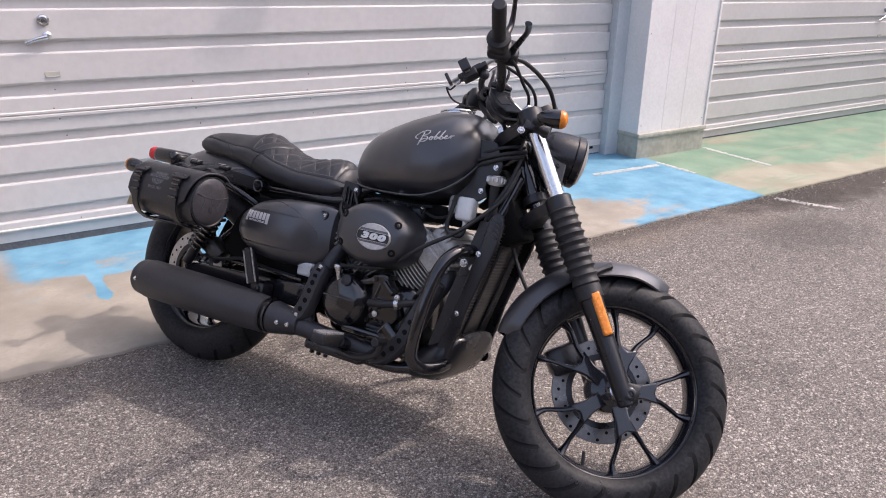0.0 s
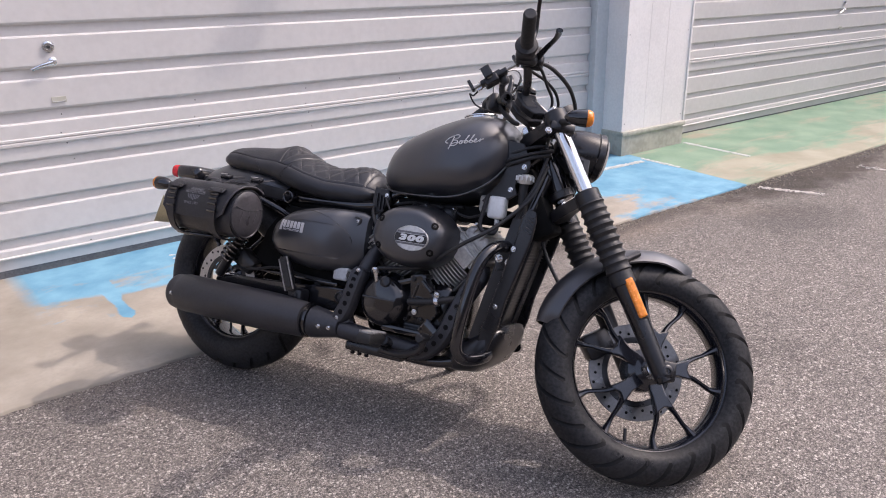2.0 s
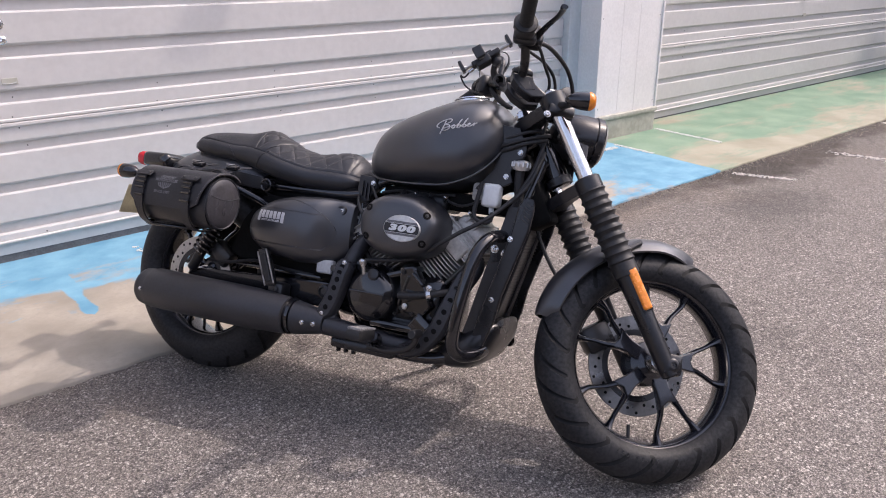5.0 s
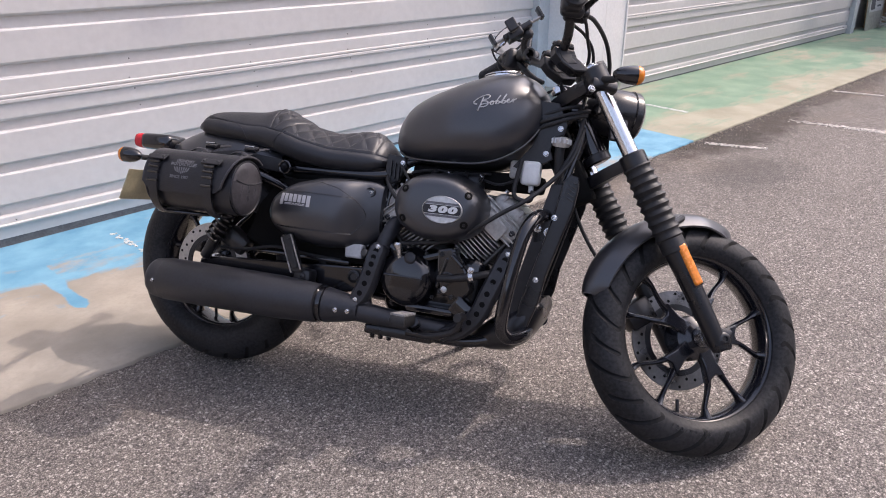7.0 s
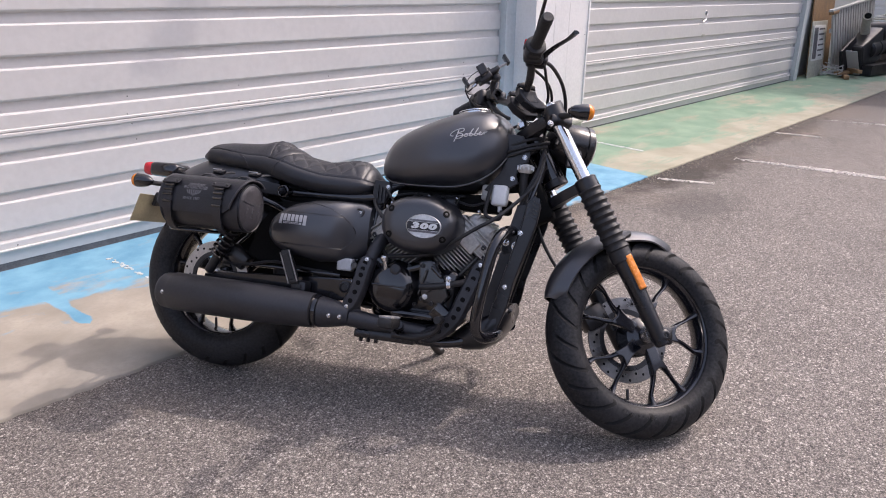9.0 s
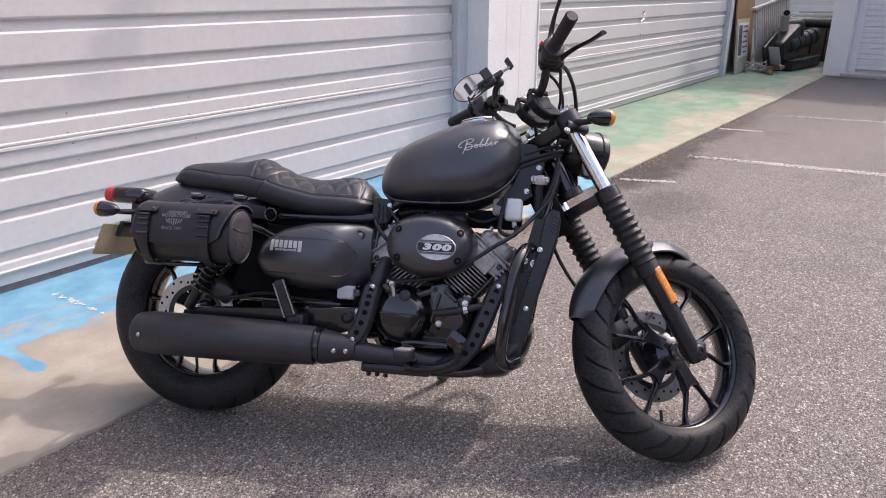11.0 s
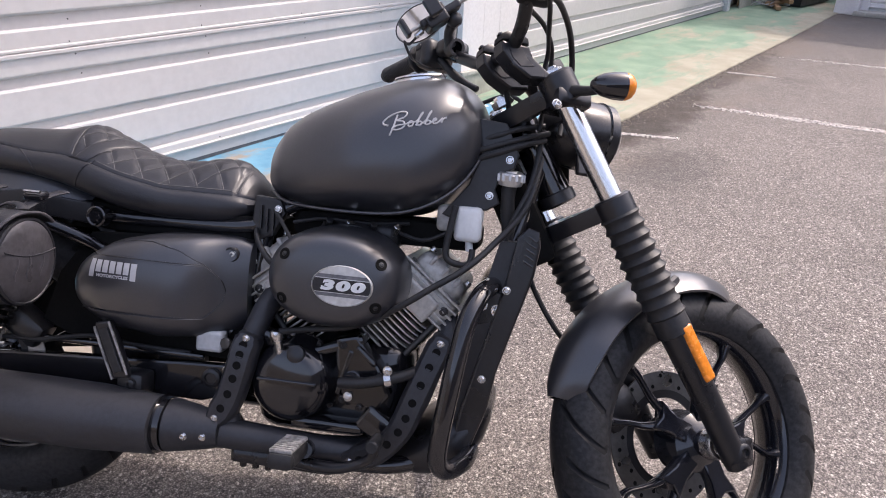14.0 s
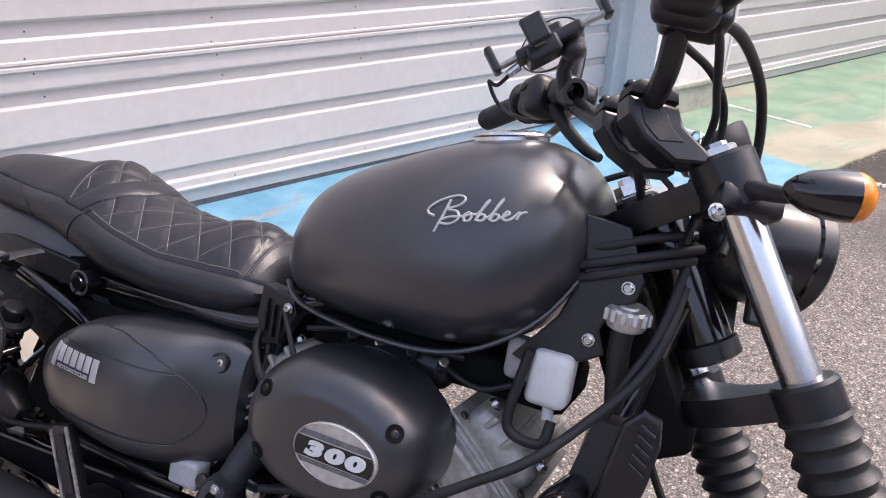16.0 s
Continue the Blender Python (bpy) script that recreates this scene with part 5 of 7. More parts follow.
def quilt(x, y, w):
    """Puffed diamonds on the rider's part, a seam ahead of the hump."""
    start = 0.236 - 5.0 * y * y
    g = 0.0
    back = 0.132 + 1.2 * y * y
    if (start < x < 0.478 or back < x < start - 0.034) and abs(y) < w - 0.003:
        u, v = ((x - 0.2) / 0.058 + y / 0.062), ((x - 0.2) / 0.058 - y / 0.062)
        d = min(abs(u - round(u)), abs(v - round(v)))
        g = (0.0042 * min(1.0, d / 0.22) ** 0.6 - 0.0012) * min(1.0, (w - 0.003 - abs(y)) / 0.016)
    for line in (0.478, back):
        k = abs(x - line)
        if k < 0.006:
            g -= 0.0030 * (1 - k / 0.006)
    return g


rings = []
for x, t, w, zs, b in zip(_sx, s_t, s_w, s_z, s_b):
    half = []
    for k in range(23):
        f = k / 22
        half.append((w * f, t - (t - zs) * f ** 2.1 + quilt(x, w * f, w)))
    half += [(w + 0.0005, zs - 0.0035), (w + 0.0055, zs - 0.0045), (w + 0.011, zs - 0.012), (w + 0.015, zs * 0.65 + b * 0.35), (w + 0.013, zs * 0.35 + b * 0.65), (w + 0.006, b + 0.006), (w - 0.008, b)]
    rings.append([Vector((x, -y, z)) for y, z in half] + [Vector((x, y, z)) for y, z in half[:0:-1]])
seat = part("seat", skin(bmesh.new(), rings), "seat", bike, "black vinyl stepped seat with quilted diamond stitching", 60)
seat_tree = surface(seat)


def stitch(pts, r=0.0009, way=(0, 0, -1), mat="thread", parent=None, tree=None, lift=0.0003):
    line = lay_on(tree or seat_tree, pts, way, lift)
    if len(line) > 2:
        part("stitching", tube(line, r, 5, 1), mat, parent or seat)


# the strap: a padded band laid across the hump, piped along both edges
rings = []
for i in range(41):
    t = -1 + i / 20
    y = t * 0.112
    row = []
    for k in range(6):
        x = 0.236 - 5.0 * y * y - 0.034 * (1 - k / 5)
        row.append((x, max(-float(np.interp(x, SMX, SMW)) - 0.004, min(float(np.interp(x, SMX, SMW)) + 0.004, y)), 1.0))
    up = lay_on(seat_tree, row, (0, 0, -1), 0.0042)
    low = lay_on(seat_tree, row, (0, 0, -1), -0.004)
    if len(up) == 6 and len(low) == 6:
        up[0] = up[0].lerp(low[0], 0.35)
        up[5] = up[5].lerp(low[5], 0.35)
        rings.append(up + low[::-1])
part("seat_strap", skin(bmesh.new(), rings), "seat", seat, "plain vinyl band across the hump", 50)
for k in range(-3, 9):
    for d in (-1, 1):
        pts = []
        for i in range(49):
            y = -0.115 + 0.23 * i / 48
            x = 0.2 + k * 0.058 + d * y * 0.058 / 0.062
            lim = float(np.interp(x, SMX, SMW)) - 0.004
            if (0.238 - 5 * y * y < x < 0.476 or 0.134 + 1.2 * y * y < x < 0.200 - 5 * y * y) and abs(y) < lim:
                pts.append((x, y, 1.0))
        stitch(pts, 0.0007)
for s in (-1, 1):
    stitch([(x, s * (float(np.interp(x, SMX, SMW)) - 0.004), 1.0) for x in np.linspace(0.20, 0.476, 40)], 0.0008)
    # seam of the pillion's side panel
    stitch([(x, s * 0.3, float(np.interp(x, [-0.10, -0.03, 0.03, 0.058, 0.069], [0.752, 0.741, 0.731, 0.712, 0.688]))) for x in np.linspace(-0.13, 0.069, 30)], 0.0015, (0, -s, 0), "satin_black")
    stitch([(x, s * 0.3, float(np.interp(x, [0.160, 0.170, 0.182, 0.196], [0.668, 0.690, 0.708, 0.722]))) for x in np.linspace(0.160, 0.196, 14)], 0.0014, (0, -s, 0), "satin_black")
for x0, q in ((0.482, -0.6), (0.486, -0.6), (0.131, 1.2)):
    lim = float(np.interp(x0, SMX, SMW)) - 0.002
    stitch([(x0 + q * y * y, y, 1.0) for y in np.linspace(-lim, lim, 30)], 0.0008)
# dark works under the seat: the tray, the battery box, the inner mudguard
part("seat_tray", box((0.22, 0, 0.615), (0.60, 0.185, 0.055), 0.012), "dark_gap", bike, "black tray under the seat")
part("battery_box", box((0.375, 0.0, 0.510), (0.28, 0.170, 0.190), 0.014), "dark_gap", bike, "black battery box behind the side cover")
part("air_duct", box((0.52, 0.0, 0.575), (0.07, 0.16, 0.13), 0.012), "dark_gap", bike)
rings = []
for i in range(13):
    a = radians(-2 + 66 * i / 12)
    rings.append([Vector((r * math.cos(a), y, RA + r * math.sin(a))) for r, y in ((0.345, -0.092), (0.362, -0.085), (0.368, 0.0), (0.362, 0.085), (0.345, 0.092), (0.340, 0.085), (0.352, 0.0), (0.340, -0.085))])
part("inner_mudguard", skin(bmesh.new(), rings), "plastic", bike, "black plastic inner mudguard")

# rear fender
bm = bmesh.new()
rings = []
for i in range(33):
    a = radians(62 + (131 - 62) * i / 32)
    ring, inner = [], []
    for j in range(15):
        t = -1 + 2 * j / 14
        w = 0.105 * (1 if i < 26 else 1 - 0.02 * (i - 26) ** 1.3)
        r = 0.418 - 0.092 * abs(t) ** 2.8
        ring.append(Vector((r * math.cos(a) * 1.0, w * t, RA + r * math.sin(a))))
        inner.append(Vector(((r - 0.005) * math.cos(a), w * t * 0.96, RA + (r - 0.005) * math.sin(a))))
    rings.append(ring + inner[::-1])
rear_fender = part("rear_fender", skin(bmesh.new(), rings), "matte_black", bike, "matte black rear mudguard under the seat", 50)

for s in (-1, 1):
    part("fender_strut", plate([(0.20, 0.600), (0.20, 0.640), (0.05, 0.654), (-0.09, 0.634), (-0.16, 0.60), (-0.15, 0.582), (-0.09, 0.602), (0.05, 0.612)], s * 0.110 - 0.005, s * 0.110 + 0.005, 0.003), "satin_black", rear_fender, "black mudguard strut")
    part("frame_side_plate", plate([(0.10, 0.40), (0.135, 0.50), (0.20, 0.585), (0.53, 0.60), (0.53, 0.365), (0.30, 0.365), (0.16, 0.375)], s * 0.103 - 0.005, s * 0.103 + 0.005, 0.003), "dark_gap", bike, "black plate over the rear frame")
    if s > 0:
        part("chain_case", plate([(-0.16, 0.36), (-0.10, 0.50), (0.02, 0.60), (0.14, 0.60), (0.14, 0.30), (-0.10, 0.27)], 0.098, 0.108, 0.003), "dark_gap", bike, "black belt case beside the rear wheel")
tail = box((-0.272, -0.045, 0.655), (0.115, 0.100, 0.050), 0.018, seg=3)
tail_o = part("tail_light", tail, "gloss_black", bike, "black tail light housing with a red lens")
part("lens", box((-0.332, -0.045, 0.655), (0.050, 0.097, 0.046), 0.018, seg=3), "red", tail_o, "red tail lens")
part("tail_bracket", box((-0.235, -0.035, 0.60), (0.08, 0.06, 0.11), 0.01), "satin_black", bike)
for s in (-1, 1):
    signal((-0.258, s * 0.165 - 0.042, 0.604), (-1, 0, 0.0), (-0.245, s * 0.03 - 0.035, 0.606), "rear_turn_signal", False, "amber", "black bullet rear turn signal with an amber lens")
plate_m = Matrix.Translation((-0.312, -0.045, 0.514)) @ Matrix.Rotation(radians(18), 4, "Y")
bm = box((0, 0, 0), (0.0025, 0.236, 0.100), 0.001)
bmesh.ops.transform(bm, matrix=plate_m, verts=bm.verts)
np_o = part("number_plate", bm, "plate", bike, "small pale number plate in a black holder")
bm = box((0.012, 0, 0.040), (0.014, 0.10, 0.050), 0.004)
bmesh.ops.transform(bm, matrix=plate_m, verts=bm.verts)
part("plate_holder", bm, "plastic", np_o)
for y, w in ((-0.07, 0.022), (-0.035, 0.022), (0.0, 0.010), (0.035, 0.022), (0.07, 0.022)):
    bm = box((-0.0018, y, -0.014), (0.0012, w, 0.062), 0.0004)
    bmesh.ops.transform(bm, matrix=plate_m, verts=bm.verts)
    part("plain_bar", bm, "plate_ink", np_o)

# side cover with its brand bars
def dome(cx, cz, a, b, y0, y1, p=0.55, n=56, tilt=0.0, lip=0.0, power=1.0):
    """A domed oval cover: rim at y0, crown at y1."""
    rings = []
    for k in range(15):
        t = k / 14
        r = math.cos(t * math.pi / 2) ** p if k < 14 else 0.001
        y = y0 + (y1 - y0) * math.sin(t * math.pi / 2) ** power
        ring = []
        for i in range(n):
            an = 2 * math.pi * i / n
            c, s = math.cos(an), math.sin(an)
            ring.append(Vector((cx + a * r * math.copysign(abs(c) ** 0.92, c), y, cz + b * r * math.copysign(abs(s) ** 0.92, s) + tilt * (a * r * c))))
        rings.append(ring)
    return skin(bmesh.new(), rings)


rings = []
SCX = np.linspace(0.188, 0.532, 41)
sc_t = soften(np.interp(SCX, [0.188, 0.197, 0.217, 0.277, 0.351, 0.43, 0.50, 0.532], [0.495, 0.517, 0.545, 0.580, 0.598, 0.603, 0.603, 0.594]), 2)
sc_b = soften(np.interp(SCX, [0.188, 0.197, 0.23, 0.28, 0.373, 0.45, 0.50, 0.532], [0.478, 0.460, 0.432, 0.412, 0.401, 0.408, 0.420, 0.440]), 2)
sc_y = soften(np.interp(SCX, [0.188, 0.21, 0.26, 0.33, 0.40, 0.44, 0.48, 0.532], [0.135, 0.172, 0.192, 0.198, 0.197, 0.186, 0.150, 0.128]), 2)
for x, t, b, yo in zip(SCX, sc_t, sc_b, sc_y):
    ring = []
    mid, h = (t + b) / 2, (t - b) / 2
    for k in range(25):
        an = -math.pi / 2 + math.pi * k / 24
        ring.append(Vector((x, -(0.085 + (yo - 0.085) * abs(math.cos(an)) ** 0.42), mid + h * math.copysign(abs(math.sin(an)) ** 0.95, math.sin(an)))))
    ring += [Vector((x, -0.075, t)), Vector((x, -0.075, b))]
    rings.append(ring)
side = part("side_cover", skin(bmesh.new(), rings), "matte_black", bike, "matte black domed side cover with silver brand bars", 50)
side_tree = surface(side)


def crease(pts, tree, parent, r=0.0009):
    line = lay_on(tree, pts, (0, 1, 0), 0.0)
    part("crease", tube(line, r, 6, 1), "satin_black", parent)
    part("crease", tube([p - Vector((0, 0.0004, 0.0026)) for p in line], r * 0.9, 6, 1), "matte_black", parent)


crease([(x, -0.4, 0.551 + 0.012 * math.sin((x - 0.21) / 0.27 * math.pi) * 0.2) for x in np.linspace(0.215, 0.462, 24)], side_tree, side)
crease([(x, -0.4, 0.452 - 0.0 * x) for x in np.linspace(0.225, 0.462, 24)], side_tree, side)
crease([(0.462 + 0.034 * math.sin(t * math.pi), -0.4, 0.452 + 0.099 * t) for t in np.linspace(0, 1, 20)], side_tree, side)
crease([(x, -0.4, float(np.interp(x, [0.235, 0.30, 0.36, 0.42, 0.462], [0.556, 0.581, 0.586, 0.575, 0.552]))) for x in np.linspace(0.235, 0.462, 24)], side_tree, side)
part("fixing_cup", lathe([(-0.012, 0.014), (0.0, 0.014), (0.002, 0.012), (-0.006, 0.010), (-0.006, 0)], (0.500, -0.136, 0.572), (0, -1, 0), 20), "satin_black", side)
bolts(side, [(0.500, -0.131, 0.572)], 0.006)


def strip(tree, parent, xa, xb, za, zb, mat, thick=0.0009, label=""):
    """A thin printed bar that follows a curved surface."""
    rings = []
    for k in range(7):
        z = za + (zb - za) * k / 6
        row = [(xa + (xb - xa) * j / 3, -0.6, z) for j in range(4)]
        up, low = lay_on(tree, row, (0, 1, 0), thick), lay_on(tree, row, (0, 1, 0), -0.001)
        if len(up) == 4 and len(low) == 4:
            rings.append(up + low[::-1])
    if len(rings) > 1:
        part("plain_bar", skin(bmesh.new(), rings), mat, parent, label)


def bars_on(tree, parent, x0, x1, z0, z1, n, mat, thick=0.0006, label="plain silver bars"):
    """A row of upright bars in place of a maker's name, lying on a curved surface."""
    step = (x1 - x0) / n
    for i in range(n):
        xa, xb = x0 + i * step, x0 + (i + 0.74) * step
        zz = z0 if i not in (0, n - 1) else z0 - (z1 - z0) * 0.46
        strip(tree, parent, xa, xb, zz, z1, mat, thick, label)


bars_on(side_tree, side, 0.250, 0.352, 0.5225, 0.544, 7, "silver", 0.0009)

# air filter cover and badge
air = part("air_filter_cover", dome(0.710, 0.553, 0.129, 0.092, -0.105, -0.212, 0.29, power=0.95), "matte_black", bike, "oval matte black air filter cover with a round badge", 60)
air_tree = surface(air)
part("cover_back", lathe([(0, 0.02), (0, 0.095), (0.02, 0.1), (0.03, 0.02)], (0.714, -0.105, 0.552), (0, 1, 0), 36), "plastic", air)
for x, z in ((0.628, 0.594), (0.800, 0.591), (0.628, 0.516), (0.796, 0.515)):
    hit, nor, _, _ = air_tree.ray_cast(Vector((x, -0.6, z)), Vector((0, 1, 0)))
    if nor.y > 0:
        nor = -nor
    part("bolt_recess", lathe([(-0.004, 0.0106), (0.0007, 0.0106), (0.0010, 0.0094), (0.0004, 0.0088), (0.0003, 0)], hit, nor, 20), "dark_gap", air, "shallow dark disc painted as a deep bolt recess")
    part("bolt", bolt(hit + nor * 0.0002, nor, 0.0038, 0.0018), "satin_black", air)
BC = Vector((0.737, -0.2115, 0.549))
BA, BB = 0.0545, 0.0355
bm = bmesh.new()
skin(bm, [[BC + Vector((BA * r * math.cos(2 * math.pi * k / 48), y, BB * r * math.sin(2 * math.pi * k / 48))) for k in range(48)] for y, r in ((0.016, 1.0), (-0.003, 1.0), (-0.0044, 0.97), (-0.0030, 0.95), (-0.0030, 0.001))])
badge = part("badge", bm, "badge", air, "oval brushed metal badge with the engine size")


def badge_band(z0, z1, mat, y, label=""):
    lim = lambda z: BA * 0.955 * math.sqrt(max(0.0, 1 - (z / BB) ** 2)) - 0.001
    zs = [z0 + (z1 - z0) * k / 6 for k in range(7)]
    out = [(BC.x + lim(z), BC.z + z) for z in zs] + [(BC.x - lim(z), BC.z + z) for z in zs[::-1]]
    part("badge_band", plate(out, BC.y + y - 0.0006, BC.y + y + 0.0006, 0.0), mat, air, label)


badge_band(-0.0190, 0.0190, "grey_print", -0.0034, "dark band across the badge")
badge_band(-0.0128, 0.0128, "badge", -0.0042)
badge_band(-0.0116, 0.0116, "junk", -0.0050)
for k, ch in enumerate("300"):
    tb = text_mesh(ch, 0.0255, 0.0010, 0.16, 1.0, 0.0017)
    bmesh.ops.transform(tb, matrix=Matrix.Translation(BC + Vector((0.001 + 0.0265 * (k - 1), -0.0064, 0.0))) @ Matrix.Rotation(math.pi / 2, 4, "X") @ Matrix.Diagonal((1.72, 0.86, 1, 1)), verts=tb.verts)
    part("badge_digit", tb, "white_plastic", air, "white digit of the engine size")

# engine
engine = part("crankcase", box((0.70, 0, 0.335), (0.30, 0.23, 0.20), 0.045, seg=4), "gloss_black", bike, "black engine crankcase with a round clutch cover")
part("gearbox", box((0.555, 0, 0.34), (0.14, 0.19, 0.15), 0.035, seg=3), "gloss_black", engine)
cc = Vector((0.636, -0.115, 0.352))
for k, (x, z, w, h) in enumerate(((0.72, 0.425, 0.10, 0.018), (0.71, 0.275, 0.14, 0.020), (0.80, 0.29, 0.06, 0.05), (0.58, 0.425, 0.07, 0.03), (0.735, 0.38, 0.012, 0.09), (0.775, 0.415, 0.05, 0.012))):
    part("casting_boss", box((x, -0.122 - 0.004 * (k % 3), z), (w, 0.05, h), 0.006, turn=Matrix.Rotation(radians((-20, 0, 35, 10, 15, 40)[k]), 3, "Y")), "gloss_black", engine)
part("clutch_cover", lathe([(0, 0.086), (0.010, 0.086), (0.013, 0.083), (0.018, 0.078), (0.040, 0.074), (0.047, 0.067), (0.049, 0.064), (0.056, 0.060), (0.060, 0.050), (0.061, 0)], cc, (0, -1, 0), 40), "gloss_black", engine, "round black clutch cover")
part("cover_rib", box(cc + Vector((0.0, -0.0605, 0.006)), (0.112, 0.008, 0.006), 0.002), "gloss_black", engine)
for i in range(8):
    a = 2 * math.pi * (i + 0.3) / 8
    part("cover_bolt", bolt(cc + Vector((0.0825 * math.cos(a), -0.012, 0.0825 * math.sin(a))), (0, -1, 0), 0.005), "satin_black", engine)
part("oil_filler", lathe([(0, 0.016), (0.012, 0.016), (0.014, 0.013), (0.014, 0)], (0.650, -0.166, 0.408), (0, -1, 0.25), 14), "satin_black", engine)
part("clutch_arm", tube([(0.618, -0.165, 0.405), (0.615, -0.170, 0.425), (0.611, -0.172, 0.440), (0.611, -0.172, 0.447)], [0.0075, 0.0075, 0.012, 0.011], 12, 3), "bolt", engine, "bare steel clutch arm")
part("water_pump", lathe([(0, 0.040), (0.02, 0.040), (0.026, 0.034), (0.034, 0.016), (0.05, 0.015), (0.05, 0)], (0.750, -0.115, 0.366), (0, -1, 0), 26), "gloss_black", engine, "black water pump housing")
part("pump_cover", plate([(0.715, 0.44), (0.755, 0.45), (0.80, 0.395), (0.822, 0.345), (0.80, 0.315), (0.742, 0.318), (0.722, 0.36)], -0.148, -0.11, 0.006), "gloss_black", engine)
part("water_pipe", tube([(0.733, -0.168, 0.366), (0.765, -0.172, 0.370), (0.800, -0.168, 0.377), (0.84, -0.16, 0.388), (0.875, -0.13, 0.398)], 0.0100, 14, 4), "rubber", engine, "black water hose")
part("hose_clamp", lathe([(-0.006, 0.0112), (-0.006, 0.0142), (0.006, 0.0142), (0.006, 0.0112)], (0.820, -0.164, 0.382), (1, 0.15, 0.25), 20), "bolt", engine, "steel hose clamp")
bolts(engine, [(0.768, -0.150, 0.318), (0.73, -0.149, 0.43), (0.80, -0.149, 0.38), (0.735, -0.149, 0.33)], 0.006, mat="satin_black")
bolts(engine, [(0.746, -0.152, 0.337), (0.820, -0.172, 0.400)], 0.007)


def cylinder(base, way, name, label, mirror=1):
    """A finned barrel with its cast head and cam cover, along a slanted axis in the machine's plane."""
    base, a = Vector(base), unit(way)
    s = Vector((-a.z, 0, a.x)) * mirror
    ob = None
    for i in range(9):
        c = base + a * (0.035 + i * 0.0105)
        rings = []
        for h in (-0.0016, 0.0016):
            ring = []
            for k in range(28):
                an = 2 * math.pi * k / 28
                cs, sn = math.cos(an), math.sin(an)
                ring.append(c + a * h + s * (0.068 * math.copysign(abs(cs) ** 0.6, cs)) + Vector((0, 0.100 * math.copysign(abs(sn) ** 0.6, sn), 0)))
            rings.append(ring)
        bm = skin(bmesh.new(), rings)
        if ob is None:
            ob = part(name, rod(base, base + a * 0.14, 0.055, 24), "dark_alloy", bike, label)
        part("cooling_fin", bm, "alloy", ob)
    turn = Matrix((s, (0, 1, 0), a)).transposed()
    part("cylinder_head", box(base + a * 0.165, (0.135, 0.205, 0.062), 0.016, turn=turn, seg=3), "alloy", ob, "cast alloy cylinder head")
    part("cam_cover", box(base + a * 0.205, (0.110, 0.185, 0.050), 0.020, turn=turn, seg=3), "alloy", ob, "ribbed alloy cam cover")
    for k in (-1, 0, 1):
        part("cover_rib", box(base + a * 0.222 + s * (0.03 * k), (0.008, 0.19, 0.022), 0.004, turn=turn), "alloy", ob)
    for k in (-1, 1):
        part("bolt", bolt(base + a * 0.17 + s * (0.05 * k) + Vector((0, -0.1035, 0)), (0, -1, 0), 0.007), "satin_black", ob)
    part("head_plate", box(base + a * 0.150 + Vector((0, -0.104, 0)), (0.075, 0.012, 0.050), 0.008, turn=turn), "alloy", ob)
    for k in range(5):
        part("head_rib", box(base + a * (0.142 + 0.013 * k), (0.142, 0.213, 0.0042), 0.0015, turn=turn), "alloy", ob)
    for k in (-1, 1):
        part("stud", rod(base + a * 0.02 + s * (0.056 * k) + Vector((0, -0.09, 0)), base + a * 0.20 + s * (0.056 * k) + Vector((0, -0.09, 0)), 0.006, 10), "dark_alloy", ob)
        part("cover_bolt", bolt(base + a * 0.231 + s * (0.045 * k) + Vector((0, -0.075, 0)), a, 0.007, 0.008), "bolt", ob)
    if mirror < 0:
        part("spark_lead", tube([base + a * 0.16 + s * 0.02 + Vector((0, -0.105, 0)), base + a * 0.20 + s * 0.01 + Vector((0, -0.135, 0)), base + a * 0.25 + Vector((0, -0.11, 0.01)), base + a * 0.27 + Vector((0, -0.05, 0.02))], [0.009, 0.006, 0.005, 0.005], 10, 4), "rubber", ob, "black spark plug lead")
    return ob


cylinder((0.755, 0, 0.405), (0.64, 0, 0.77), "front_cylinder", "finned alloy front cylinder of a vee twin")
cylinder((0.690, 0, 0.405), (-0.62, 0, 0.79), "rear_cylinder", "finned alloy rear cylinder of a vee twin", -1)
part("throttle_body", box((0.725, -0.02, 0.63), (0.16, 0.13, 0.05), 0.018, seg=3), "satin_black", engine)
for x in (0.66, 0.70, 0.745, 0.79):
    part("fuel_fitting", rod((x, -0.075, 0.632), (x + 0.012, -0.095, 0.652), 0.007, 10), "bolt" if x in (0.70, 0.79) else "satin_black", engine)
for pts in ([(0.60, -0.09, 0.64), (0.66, -0.085, 0.652), (0.74, -0.08, 0.650), (0.82, -0.075, 0.657)], [(0.565, -0.10, 0.66), (0.595, -0.12, 0.63), (0.615, -0.13, 0.60), (0.60, -0.11, 0.56)],
            [(0.80, -0.08, 0.64), (0.85, -0.09, 0.63), (0.90, -0.08, 0.65), (0.94, -0.08, 0.66)]):
    part("wiring", tube(pts, 0.0038, 8, 4), "rubber", engine)

part("intake_box", box((0.77, 0, 0.640), (0.36, 0.135, 0.050), 0.012), "dark_gap", engine, "black intake box under the tank")

